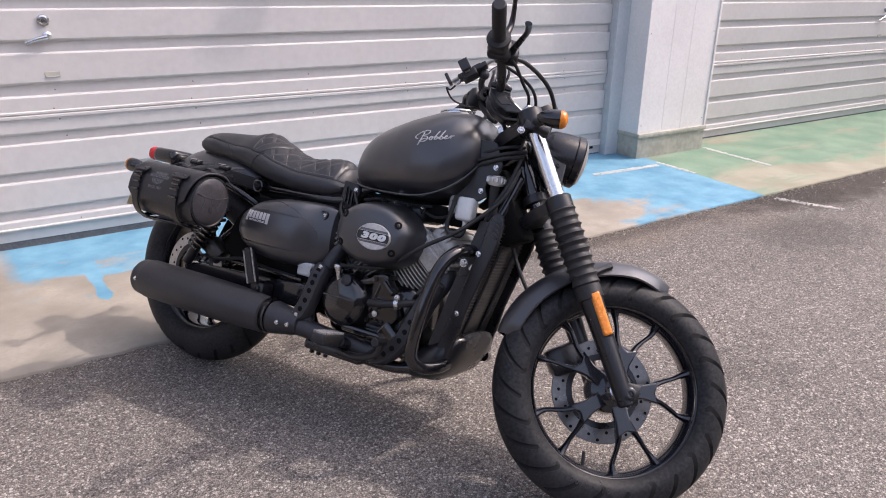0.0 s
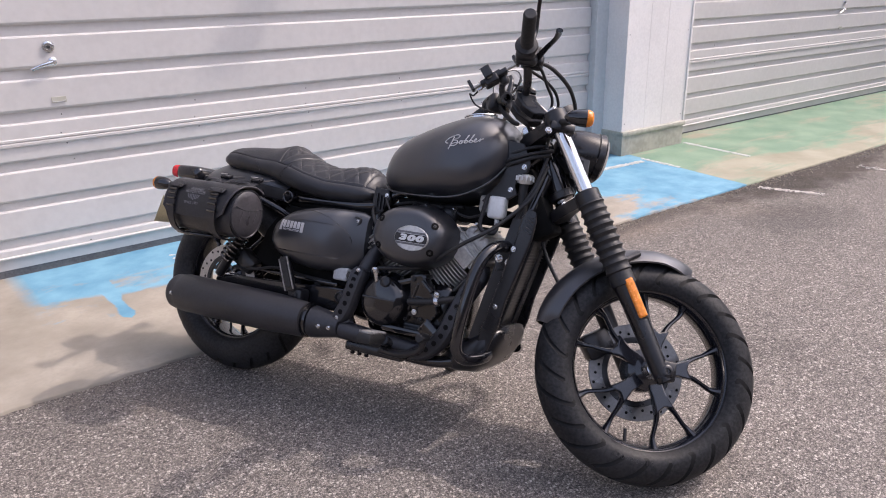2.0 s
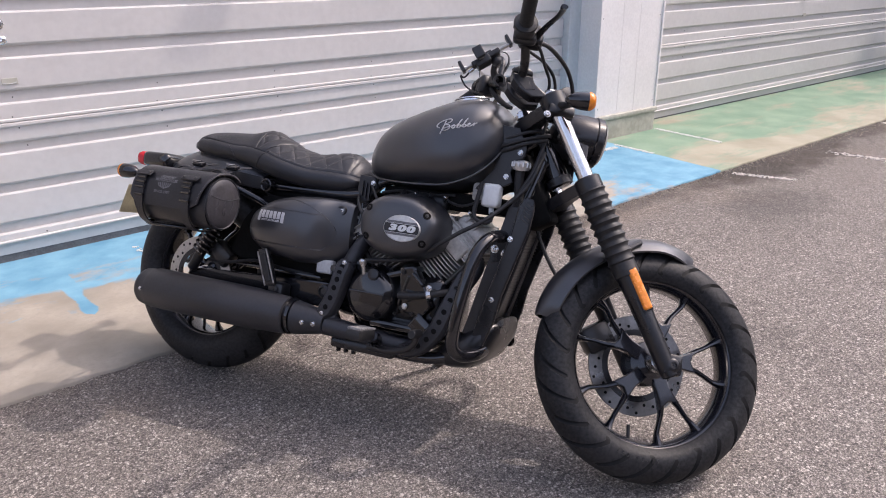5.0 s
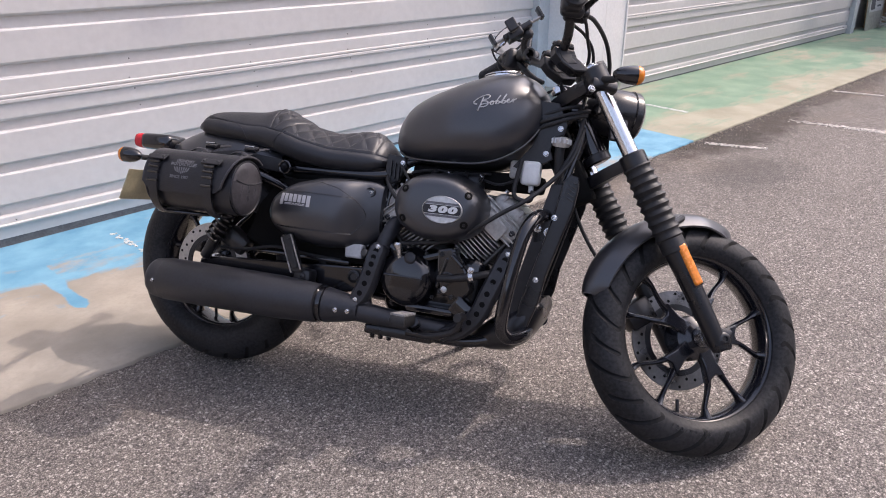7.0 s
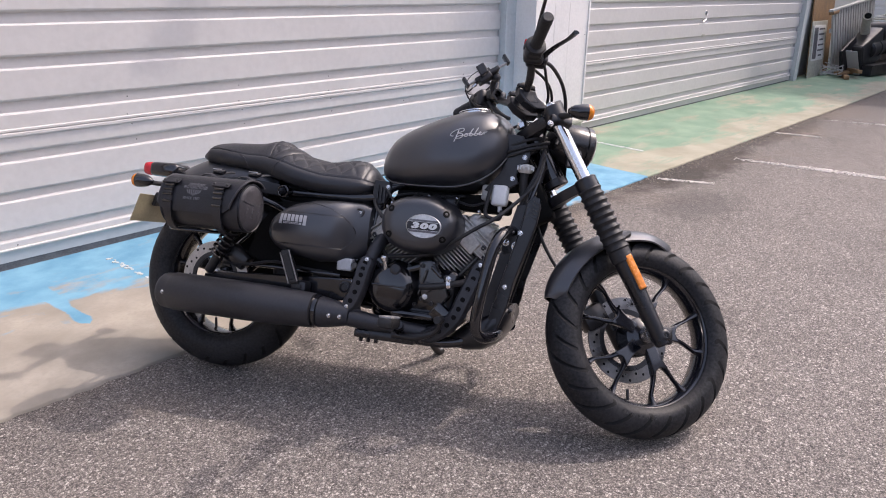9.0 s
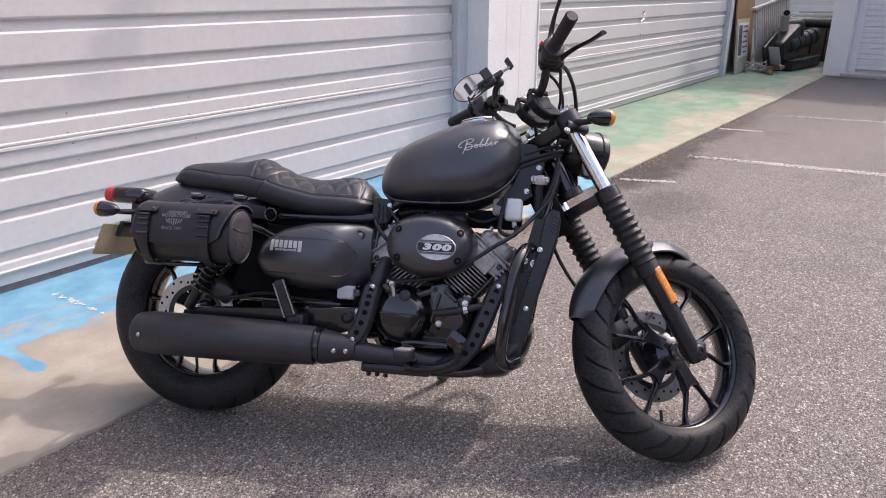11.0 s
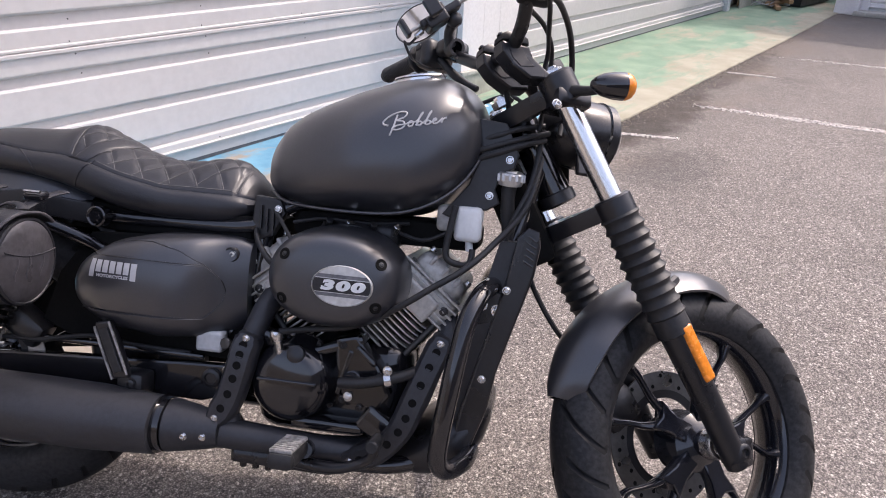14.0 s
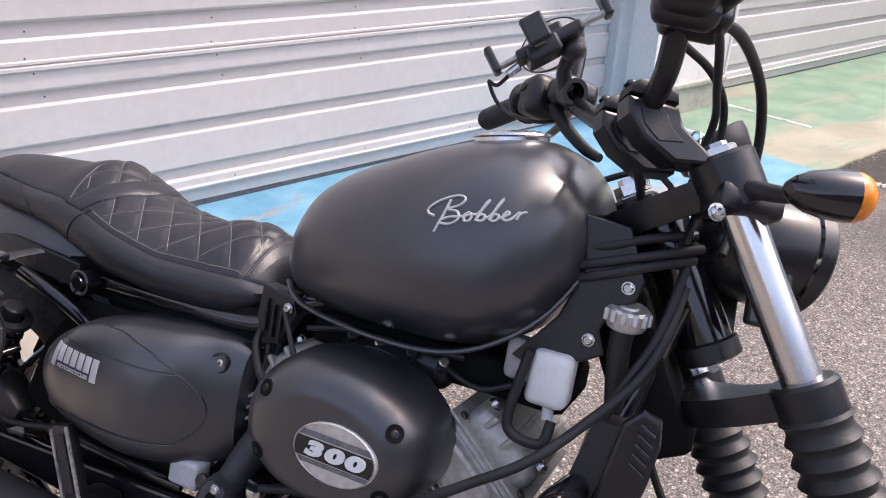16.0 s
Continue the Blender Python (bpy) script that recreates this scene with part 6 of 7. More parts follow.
# exhaust
muf = lathe([(0.0, 0.0), (0.0, 0.040), (-0.004, 0.050), (0.004, 0.056), (0.012, 0.0575), (0.040, 0.0600), (0.043, 0.0620), (0.30, 0.0620), (0.42, 0.0605), (0.455, 0.058), (0.520, 0.0545), (0.535, 0.0535), (0.537, 0.048), (0.537, 0.0)],
            (-0.128, -0.205, 0.253), (1, 0.02, 0.0), 40)
muffler = part("silencer", muf, "exhaust", bike, "matte black exhaust silencer along the rear wheel")
part("clamp_band", lathe([(0.410, 0.0545), (0.410, 0.050), (0.4235, 0.050), (0.4235, 0.048)], (0, -0.194, 0.253), (1, 0.02, 0.0), 36), "gloss_black", muffler)
part("link_pipe", lathe([(0.420, 0.047), (0.424, 0.0495), (0.450, 0.0455), (0.500, 0.0355), (0.520, 0.030), (0.521, 0.0)], (0, -0.196, 0.250), (1, 0.04, 0.0), 36), "exhaust", muffler, "black heat shield over the link pipe")
bolts(muffler, [(0.466, -0.2185, 0.247), (0.498, -0.2105, 0.247)], 0.006)
bolts(muffler, [(-0.095, -0.265, 0.253)], 0.005)
part("collector", tube([(0.515, -0.17, 0.245), (0.60, -0.15, 0.235), (0.72, -0.13, 0.225), (0.80, -0.12, 0.225)], [0.029, 0.026, 0.024, 0.022], 18, 4), "exhaust", muffler, "black exhaust pipe under the engine")


def band(path, w, name, holes, label, y_out=0.012):
    """A curved heat shield: a bowed strip with a row of dark discs painted as holes and end bolts."""
    pts = spline(path, 6)
    rings = []
    n = len(pts)
    for i, p in enumerate(pts):
        t = (pts[min(i + 1, n - 1)] - pts[max(i - 1, 0)])
        t.y = 0
        t.normalize()
        s = Vector((-t.z, 0, t.x))
        ww = w * (1.0 if 2 < i < n - 3 else 0.82 if i not in (0, n - 1) else 0.5)
        prof = [(-1, 0.020), (-1, 0.002), (-0.9, -0.006), (-0.68, -y_out), (0, -y_out), (0.68, -y_out), (0.9, -0.006), (1, 0.002), (1, 0.020), (0, 0.016)]
        rings.append([p + s * (ww * a) + Vector((0, b, 0)) for a, b in prof])
    ob = part(name, skin(bmesh.new(), rings), "exhaust", bike, label)
    for k in range(holes):
        f = (k + 1.35) / (holes + 1.7)
        g = f * (n - 1)
        p = pts[int(g)].lerp(pts[min(int(g) + 1, n - 1)], g % 1)
        part("vent_hole", lathe([(-0.003, 0.0076), (0.0008, 0.0076), (0.0011, 0.0066), (0.0005, 0.006), (0.0005, 0)], p + Vector((0, -y_out, 0)), (0, -1, 0), 16), "dark_gap", ob)
    for p in (pts[2], pts[-3]):
        part("bolt", bolt(p + Vector((0, -y_out + 0.001, 0)), (0, -1, 0), 0.006), "bolt", ob)
    return ob


band([(0.560, -0.168, 0.436), (0.553, -0.178, 0.408), (0.546, -0.183, 0.37), (0.531, -0.184, 0.315), (0.506, -0.184, 0.268)], 0.0255, "rear_heat_shield", 6, "perforated black heat shield on the rear pipe")
band([(0.910, -0.125, 0.462), (0.893, -0.138, 0.415), (0.868, -0.148, 0.345), (0.845, -0.15, 0.285), (0.80, -0.148, 0.235), (0.745, -0.142, 0.212)], 0.0245, "front_heat_shield", 9, "perforated black heat shield on the front pipe")
part("front_pipe", tube([(0.885, -0.05, 0.50), (0.915, -0.085, 0.47), (0.890, -0.115, 0.40), (0.862, -0.12, 0.32), (0.80, -0.115, 0.24), (0.70, -0.12, 0.225)], 0.022, 14, 5), "exhaust", muffler)
part("rear_pipe", tube([(0.58, -0.05, 0.52), (0.570, -0.12, 0.48), (0.548, -0.150, 0.40), (0.52, -0.155, 0.30), (0.53, -0.16, 0.25)], 0.022, 14, 5), "exhaust", muffler)

# frame, radiator, cowl
def frame_tube(pts, r=0.016, label=""):
    part("frame_tube", tube(pts, r, 14, 5), "gloss_black", bike, label or "gloss black frame tube")


for s in (-1, 1):
    frame_tube([(1.045, s * 0.03, 0.775), (1.02, s * 0.060, 0.66), (0.985, s * 0.085, 0.52), (0.955, s * 0.095, 0.36), (0.92, s * 0.10, 0.25), (0.84, s * 0.11, 0.205), (0.70, s * 0.115, 0.20), (0.55, s * 0.11, 0.215), (0.49, s * 0.105, 0.28)], 0.017)
    frame_tube([(1.02, s * 0.03, 0.83), (0.90, s * 0.040, 0.74), (0.75, s * 0.05, 0.705), (0.60, s * 0.07, 0.675), (0.52, s * 0.085, 0.625), (0.35, s * 0.088, 0.618), (0.15, s * 0.09, 0.615), (0.02, s * 0.085, 0.625)], 0.014)
    frame_tube([(0.545, s * 0.075, 0.64), (0.53, s * 0.08, 0.52), (0.51, s * 0.085, 0.38), (0.49, s * 0.09, 0.28)], 0.016)
    frame_tube([(0.50, s * 0.105, 0.42), (0.35, s * 0.115, 0.50), (0.20, s * 0.115, 0.565), (0.08, s * 0.115, 0.60)], 0.013)
    part("swingarm", plate([(-0.035, 0.318), (0.0, 0.328), (0.05, 0.334), (0.43, 0.357), (0.50, 0.360), (0.505, 0.300), (0.455, 0.284), (0.25, 0.285), (0.05, 0.292), (-0.02, 0.296), (-0.038, 0.305)], s * 0.121 - 0.012, s * 0.121 + 0.012, 0.005), "gloss_black", bike, "gloss black tapered swingarm")
    # shock absorber with its spring
    a, b = Vector((0.105, s * 0.142, 0.555)), Vector((-0.015, s * 0.142, 0.325))
    sh = part("shock_absorber", rod(a, b, 0.016, 16), "satin_black", bike, "black rear shock absorber with a coil spring")
    d = (b - a)
    L = d.length
    d.normalize()
    u = d.cross(Vector((0, 1, 0))).normalized()
    coil = [a + d * (0.03 + (L * 0.62) * k / 90) + (u * math.cos(k * 0.62) + Vector((0, 1, 0)) * math.sin(k * 0.62)) * 0.027 for k in range(91)]
    part("coil_spring", tube(coil, 0.0048, 7, 1), "gloss_black", sh)
    part("spring_seat", lathe([(0, 0.02), (0, 0.033), (0.008, 0.034), (0.012, 0.02)], a + d * 0.02, d, 24), "satin_black", sh)
part("seat_bolt", lathe([(-0.02, 0.020), (0.004, 0.020), (0.006, 0.017), (0.002, 0.012), (0.008, 0.010), (0.008, 0)], (0.222, -0.128, 0.617), (0, -1, 0), 20), "gloss_black", bike, "black subframe bolt")
part("chain_guard", box((0.25, -0.118, 0.366), (0.40, 0.012, 0.012), 0.004), "gloss_black", bike)
part("brake_hose", tube([(0.03, -0.125, 0.36), (0.12, -0.135, 0.365), (0.22, -0.135, 0.385), (0.32, -0.125, 0.375), (0.42, -0.115, 0.37)], 0.005, 8, 5), "rubber", bike, "black rear brake hose")
part("rear_caliper", box((0.075, -0.11, 0.385), (0.085, 0.05, 0.055), 0.012, turn=Matrix.Rotation(radians(35), 3, "Y")), "satin_black", bike, "black rear brake caliper")
part("pivot_cap", lathe([(0, 0.019), (0.006, 0.018), (0.008, 0.012), (0.004, 0.010), (0.004, 0)], (0.475, -0.134, 0.333), (0, -1, 0), 20), "satin_black", bike)
bolts(bike, [(0.505, -0.139, 0.353)], 0.006)
part("rear_reservoir", box((0.468, -0.128, 0.404), (0.052, 0.03, 0.040), 0.006, seg=3), "reservoir", bike, "milky grey brake fluid reservoir")
part("reservoir_cap", lathe([(0, 0.011), (0.006, 0.011), (0.008, 0.009), (0.008, 0)], (0.501, -0.135, 0.404), (0, -1, 0), 16), "dark_alloy", bike)

rings = []
for i in range(9):
    t = i / 8
    c = Vector((1.022, 0, 0.645)).lerp(Vector((0.938, 0, 0.290)), t)
    w = 0.122 - 0.012 * abs(t - 0.5)
    rings.append([c + Vector((-0.028, -w, 0)), c + Vector((0.010, -w, 0)), c + Vector((0.024, -w + 0.018, 0)), c + Vector((0.024, w - 0.018, 0)), c + Vector((0.010, w, 0)), c + Vector((-0.028, w, 0))])
rad = part("radiator", skin(bmesh.new(), rings), "plastic", bike, "black radiator with fins in a shroud")
for s in (-1, 1):
    part("shroud_side", plate([(1.024, 0.655), (1.042, 0.674), (1.062, 0.668), (1.066, 0.640), (1.060, 0.590), (1.032, 0.49), (1.010, 0.41), (1.000, 0.340), (0.975, 0.262), (0.945, 0.240), (0.940, 0.275), (0.950, 0.33), (1.012, 0.58)], s * 0.125 - 0.006, s * 0.125 + 0.006, 0.005), "satin_black", rad)
for i in range(34):
    t = 0.05 + 0.9 * i / 33
    c = Vector((1.046, 0, 0.640)).lerp(Vector((0.960, 0, 0.300)), t)
    part("radiator_fin", box(c, (0.006, 0.205, 0.0028), 0.0), "dark_alloy", rad)
for y in (-0.05, 0.05):
    part("radiator_rib", tube([Vector((1.052, y, 0.640)), Vector((1.010, y, 0.47)), Vector((0.966, y, 0.300))], 0.004, 8, 2), "plastic", rad)
for i in range(5):
    part("vent_rib", box((1.051 - 0.001 * i, -0.132, 0.655 - 0.011 * i), (0.020, 0.006, 0.004), 0.0012, turn=Matrix.Rotation(radians(30), 3, "Y")), "gloss_black", rad, "raised vent rib")
bolts(rad, [(1.014, -0.134, 0.560), (0.985, -0.134, 0.395)], 0.006)
bm = bmesh.new()
rings = []
for x, zt, zb, w in ((0.790, 0.200, 0.194, 0.070), (0.83, 0.235, 0.183, 0.105), (0.88, 0.280, 0.180, 0.128), (0.93, 0.315, 0.188, 0.138), (0.968, 0.335, 0.215, 0.134), (0.995, 0.338, 0.260, 0.110), (1.005, 0.325, 0.295, 0.080)):
    mid = (zt + zb) / 2
    rings.append([Vector((x, w * math.copysign(abs(math.cos(a)) ** 0.6, math.cos(a)), mid + (zt - zb) / 2 * math.copysign(abs(math.sin(a)) ** 0.7, math.sin(a)))) for a in [2 * math.pi * k / 28 for k in range(28)]])
part("engine_cowl", skin(bm, rings), "satin_black", bike, "black plastic chin cowl below the radiator", 50)
for s in (-1, 1):
    bar = [(0.990, s * 0.095, 0.560), (0.985, s * 0.135, 0.563), (0.972, s * 0.180, 0.553), (0.958, s * 0.215, 0.518), (0.948, s * 0.232, 0.46), (0.938, s * 0.240, 0.38), (0.930, s * 0.238, 0.31), (0.930, s * 0.228, 0.268), (0.945, s * 0.200, 0.246), (0.968, s * 0.155, 0.247), (0.975, s * 0.115, 0.255)]
    cb = part("crash_bar", tube(bar, 0.0170, 18, 5), "gloss_black", bike, "black tubular crash bar looped beside the engine")
    part("bar_tab", plate([(0.955, 0.545), (1.005, 0.552), (1.00, 0.50), (0.965, 0.49)], s * 0.118 - 0.004, s * 0.118 + 0.004, 0.002), "satin_black", cb)
bolts(bike, [(1.000, -0.1225, 0.520), (0.972, -0.1225, 0.528)], 0.009)

# bracket plates, radiator cap, coolant bottle at the steering head
for s in (-1, 1):
    part("head_bracket", plate([(0.935, 0.86), (0.985, 0.855), (1.012, 0.80), (1.006, 0.775), (0.985, 0.765), (0.975, 0.735), (0.985, 0.71), (0.962, 0.695), (0.925, 0.69), (0.90, 0.675), (0.88, 0.682), (0.925, 0.74), (0.945, 0.80)], s * 0.085 - 0.005, s * 0.085 + 0.005, 0.003), "plastic", bike, "black plastic frame bracket")
bolts(bike, [(0.996, -0.092, 0.790), (0.965, -0.092, 0.723)], 0.006)
part("ignition_coil", box((1.020, -0.015, 0.690), (0.075, 0.095, 0.20), 0.012, turn=Matrix.Rotation(radians(-28), 3, "Y")), "dark_gap", bike, "black ignition coil box behind the steering head")
prof = [(-0.014, 0.016), (-0.014, 0.026), (-0.008, 0.0285), (0.006, 0.0285), (0.009, 0.025), (0.009, 0.014), (0.011, 0.012), (0.011, 0)]
bm = lathe([(h, 0.84 * r) for h, r in prof], (1.000, -0.082, 0.760), (0.05, -0.2, 1), 24)
rc = part("radiator_cap", bm, "badge", bike, "notched alloy radiator cap")
for i in range(12):
    a = 2 * math.pi * i / 12
    part("cap_tooth", box(Vector((1.000 + 0.0240 * math.cos(a), -0.082 + 0.0240 * math.sin(a), 0.758)), (0.006, 0.006, 0.014), 0.0015), "badge", rc)
part("filler_neck", tube([(1.000, -0.080, 0.752), (0.998, -0.078, 0.72), (1.005, -0.07, 0.66), (1.02, -0.06, 0.60)], [0.014, 0.013, 0.013, 0.014], 16, 3), "rubber", bike, "black radiator hose")
bottle = part("coolant_bottle", box((0.932, -0.088, 0.668), (0.050, 0.042, 0.064), 0.010, seg=3), "white_plastic", bike, "milky white coolant bottle")
part("neck", rod((0.935, -0.09, 0.638), (0.937, -0.09, 0.618), 0.007), "white_plastic", bottle)
part("rear_bottle", box((0.893, -0.065, 0.675), (0.045, 0.04, 0.05), 0.010, seg=3), "grey_plastic", bottle)
part("overflow_hose", tube([(0.908, -0.112, 0.700), (0.902, -0.114, 0.66), (0.897, -0.116, 0.618), (0.905, -0.116, 0.600), (0.930, -0.112, 0.594), (0.942, -0.108, 0.600), (0.944, -0.10, 0.622)], 0.0062, 10, 4), "rubber", bottle, "black overflow hose")
part("clutch_cable", tube([(1.052, -0.06, 0.80), (1.034, -0.10, 0.709), (0.980, -0.14, 0.635), (0.937, -0.168, 0.592), (0.891, -0.182, 0.560), (0.847, -0.184, 0.528), (0.800, -0.170, 0.497), (0.74, -0.150, 0.466), (0.66, -0.150, 0.452), (0.614, -0.168, 0.446)], 0.0058, 10, 6), "rubber", bike, "black clutch cable looped across the engine")
part("throttle_cable", tube([(1.05, -0.05, 0.85), (1.038, -0.085, 0.75), (1.005, -0.105, 0.66), (0.985, -0.10, 0.55), (0.96, -0.10, 0.45)], 0.0055, 10, 6), "rubber", bike, "black throttle cable")
for k, pts in enumerate(([(1.06, -0.055, 0.845), (1.02, -0.085, 0.832), (0.965, -0.092, 0.812), (0.93, -0.085, 0.80)], [(1.055, -0.06, 0.832), (1.015, -0.09, 0.818), (0.965, -0.095, 0.798), (0.93, -0.085, 0.785)], [(1.05, -0.05, 0.858), (1.01, -0.08, 0.848), (0.97, -0.088, 0.832), (0.93, -0.08, 0.82)])):
    part("wiring_loom", tube(pts, 0.0055, 10, 4), "rubber", bike, "black wiring loom past the steering head")
# seat mount behind the tank
part("tank_mount", plate([(0.525, 0.685), (0.575, 0.680), (0.585, 0.655), (0.560, 0.61), (0.535, 0.60), (0.520, 0.64)], -0.098, -0.070, 0.004), "plastic", bike)
bolts(bike, [(0.573, -0.102, 0.662)], 0.006)
for k in range(3):
    part("mount_rib", box((0.540 + 0.012 * k, -0.101, 0.645 - 0.006 * k), (0.004, 0.008, 0.045), 0.001), "satin_black", bike)

# pegs and pedals
def peg(c, a, up, r, L, label, teeth=9):
    c, a, up = Vector(c), unit(a), unit(up)
    s = a.cross(up).normalized()
    turn = Matrix((a, s, up)).transposed()
    bm = box(c + a * (L / 2), (L, r * 2.2, r * 1.5), r * 0.5, turn=turn)
    ob = part("foot_peg", bm, "rubber", bike, label)
    for i in range(teeth):
        part("peg_tooth", box(c + a * (L * (i + 0.7) / (teeth + 0.6)) + up * (r * 0.82), (L / teeth * 0.5, r * 1.9, r * 0.35), r * 0.1, turn=turn), "worn_rubber" if "worn" in label else "rubber", ob)
    return ob


peg((0.672, -0.195, 0.250), (0.02, -1, 0.08), (0, 0, 1), 0.021, 0.100, "worn black rubber rider foot peg")
part("peg_mount", tube([(0.665, -0.12, 0.215), (0.680, -0.17, 0.235), (0.690, -0.21, 0.249)], [0.020, 0.017, 0.014], 12, 4), "satin_black", bike)
part("brake_pedal", tube([(0.665, -0.175, 0.212), (0.74, -0.188, 0.215), (0.80, -0.195, 0.240), (0.815, -0.20, 0.272)], [0.012, 0.011, 0.009, 0.009], 12, 5), "satin_black", bike, "black brake pedal")
part("pedal_pad", rod((0.815, -0.185, 0.278), (0.815, -0.235, 0.280), 0.012, 14), "rubber", bike, "ribbed rubber pedal pad")
pp = plate([(-0.014, -0.052), (0.015, -0.058), (0.018, 0.010), (0.015, 0.054), (-0.013, 0.058), (-0.018, 0.015)], -0.009, 0.009, 0.004)
bmesh.ops.transform(pp, matrix=pose(0.302, -0.182, 0.378, 0, -23, 0), verts=pp.verts)
pp = part("foot_peg", pp, "satin_black", bike, "worn black folded passenger foot peg")
for e in (-1, 1):
    lip = box((e * 0.0155, -0.0095, 0.0), (0.0035, 0.005, 0.104), 0.001)
    bmesh.ops.transform(lip, matrix=pose(0.302, -0.182, 0.378, 0, -23, 0), verts=lip.verts)
    part("peg_lip", lip, "worn_rubber", pp, "worn pale peg edge")
pad = box((0.001, -0.0105, 0.0), (0.018, 0.005, 0.086), 0.002)
bmesh.ops.transform(pad, matrix=pose(0.302, -0.182, 0.378, 0, -23, 0), verts=pad.verts)
part("peg_pad", pad, "rubber", pp, "black rubber peg pad")
part("peg_bracket", box((0.335, -0.158, 0.312), (0.054, 0.050, 0.050), 0.010), "satin_black", bike, "passenger peg bracket")
bolts(bike, [(0.340, -0.184, 0.318)], 0.009, mat="satin_black")
part("side_stand", tube([(0.66, 0.11, 0.20), (0.68, 0.19, 0.155), (0.70, 0.250, 0.112), (0.705, 0.275, 0.113)], [0.014, 0.012, 0.012, 0.016], 10, 4), "satin_black", bike, "black side stand set down on the asphalt")
part("under_bracket", box((0.63, -0.135, 0.198), (0.20, 0.05, 0.028), 0.008), "satin_black", bike)
for x in (0.55, 0.575, 0.60):
    part("bracket_bolt", rod((x, -0.14, 0.20), (x, -0.14, 0.172), 0.007, 8), "satin_black", bike)

# ---- saddlebag ----
bag = thing("saddlebag", None, None, "black leather barrel saddlebag strapped beside the rear wheel", "bag", m=BIKE @ Matrix.Translation((0.21, -0.30, 0)) @ Matrix.Rotation(radians(-3), 4, "Z") @ Matrix.Translation((-0.21, 0.30, 0)))
BX0, BX1, BY, BZ = -0.068, 0.214, -0.301, 0.547
RY, RZ = 0.067, 0.077


def barrel(x0, x1, ry, rz, n=44, round_=0.0):
    rings = []
    for i in range(13):
        x = x0 + (x1 - x0) * i / 12
        sag = 1 + 0.03 * math.sin(math.pi * i / 12)
        ring = []
        for k in range(n):
            a = 2 * math.pi * k / n
            c, s = math.cos(a), math.sin(a)
            ring.append(Vector((x, BY + ry * sag * math.copysign(abs(c) ** 0.8, c), BZ + rz * sag * math.copysign(abs(s) ** 0.8, s))))
        rings.append(ring)
    return skin(bmesh.new(), rings)


part("barrel", barrel(BX0 + 0.012, BX1 - 0.004, RY - 0.0025, RZ - 0.0025), "leather", bag, "black leather barrel")
for x, d in ((BX1, 1), (BX0, -1)):
    o = Vector((x - d * 0.004, BY, BZ))
    bm = bmesh.new()
    skin(bm, [[o + Vector((d * h, (RY - 0.003) * r * math.cos(2 * math.pi * k / 40), (RZ - 0.006) * r * math.sin(2 * math.pi * k / 40))) for k in range(40)] for h, r in ((-0.004, 1.0), (0.004, 0.99), (0.010, 0.85), (0.012, 0.5), (0.011, 0.01))])
    e = part("end_panel", bm, "worn_leather", bag, "creased leather end panel")
    part("piping", tube([o + Vector((d * 0.003, (RY - 0.003) * math.cos(2 * math.pi * k / 32), (RZ - 0.005) * math.sin(2 * math.pi * k / 32))) for k in range(32)], 0.0032, 7, 1, loop=True, cap=False), "leather", e)
    part("seam", tube([o + Vector((d * 0.0118, -0.056 + 0.112 * k / 8, 0.020 - 0.010 * math.sin(k * 0.39))) for k in range(9)], 0.0012, 6, 1), "leather", e)
    for q, h in ((-0.030, 0.045), (-0.004, 0.052), (0.026, 0.044)):
        part("crease", tube([o + Vector((d * 0.0106, q + 0.004 * math.sin(k), 0.014 - h * k / 6)) for k in range(7)], [0.0008, 0.002, 0.0026, 0.003, 0.0026, 0.002, 0.0008], 8, 1), "worn_leather", e)
# the flap over the top and front; its corners are cut back towards the lower edge
def flap_end(a, d):
    back_ = min(1.0, max(0.0, (math.degrees(a) - 105) / 90)) ** 2
    return BX1 + 0.004 - 0.042 * back_ if d > 0 else BX0 + 0.008 - 0.012 * back_


rings = []
for i in range(19):
    u = i / 18
    ring = []
    back = []
    last = 196 - 12 * abs(2 * u - 1) ** 8
    for k in range(25):
        a = radians(48 + (last - 48) * k / 24)
        x = flap_end(a, -1) + (flap_end(a, 1) - flap_end(a, -1)) * u
        c, s = math.cos(a), math.sin(a)
        for lst, g in ((ring, 0.0075), (back, 0.0035)):
            lst.append(Vector((x, BY + (RY + g) * math.copysign(abs(c) ** 0.8, c), BZ + (RZ + g) * math.copysign(abs(s) ** 0.8, s))))
    rings.append(ring + back[::-1])
flap = part("flap", skin(bmesh.new(), rings), "leather", bag, "leather flap with a faded grey print")
for d in (-1, 1):
    pts = []
    for k in range(25):
        a = radians(48 + 136 * k / 24)
        c, s = math.cos(a), math.sin(a)
        pts.append(Vector((flap_end(a, d), BY + (RY + 0.006) * math.copysign(abs(c) ** 0.8, c), BZ + (RZ + 0.006) * math.copysign(abs(s) ** 0.8, s))))
    part("rolled_edge", tube(pts, 0.0030, 8, 1), "worn_leather", flap, "rolled leather edge")
flap_tree = surface(flap)


def strap(x, a0, a1, w, grow, name, parent, mat="leather"):
    rings = []
    for k in range(22):
        a = radians(a0 + (a1 - a0) * k / 21)
        c, s = math.cos(a), math.sin(a)
        ring = []
        for dx, g in ((-w, grow), (w, grow), (w, grow + 0.004), (-w, grow + 0.004)):
            ring.append(Vector((x + dx, BY + (RY + g) * math.copysign(abs(c) ** 0.8, c), BZ + (RZ + g) * math.copysign(abs(s) ** 0.8, s))))
        rings.append(ring)
    return part(name, skin(bmesh.new(), rings), mat, parent)


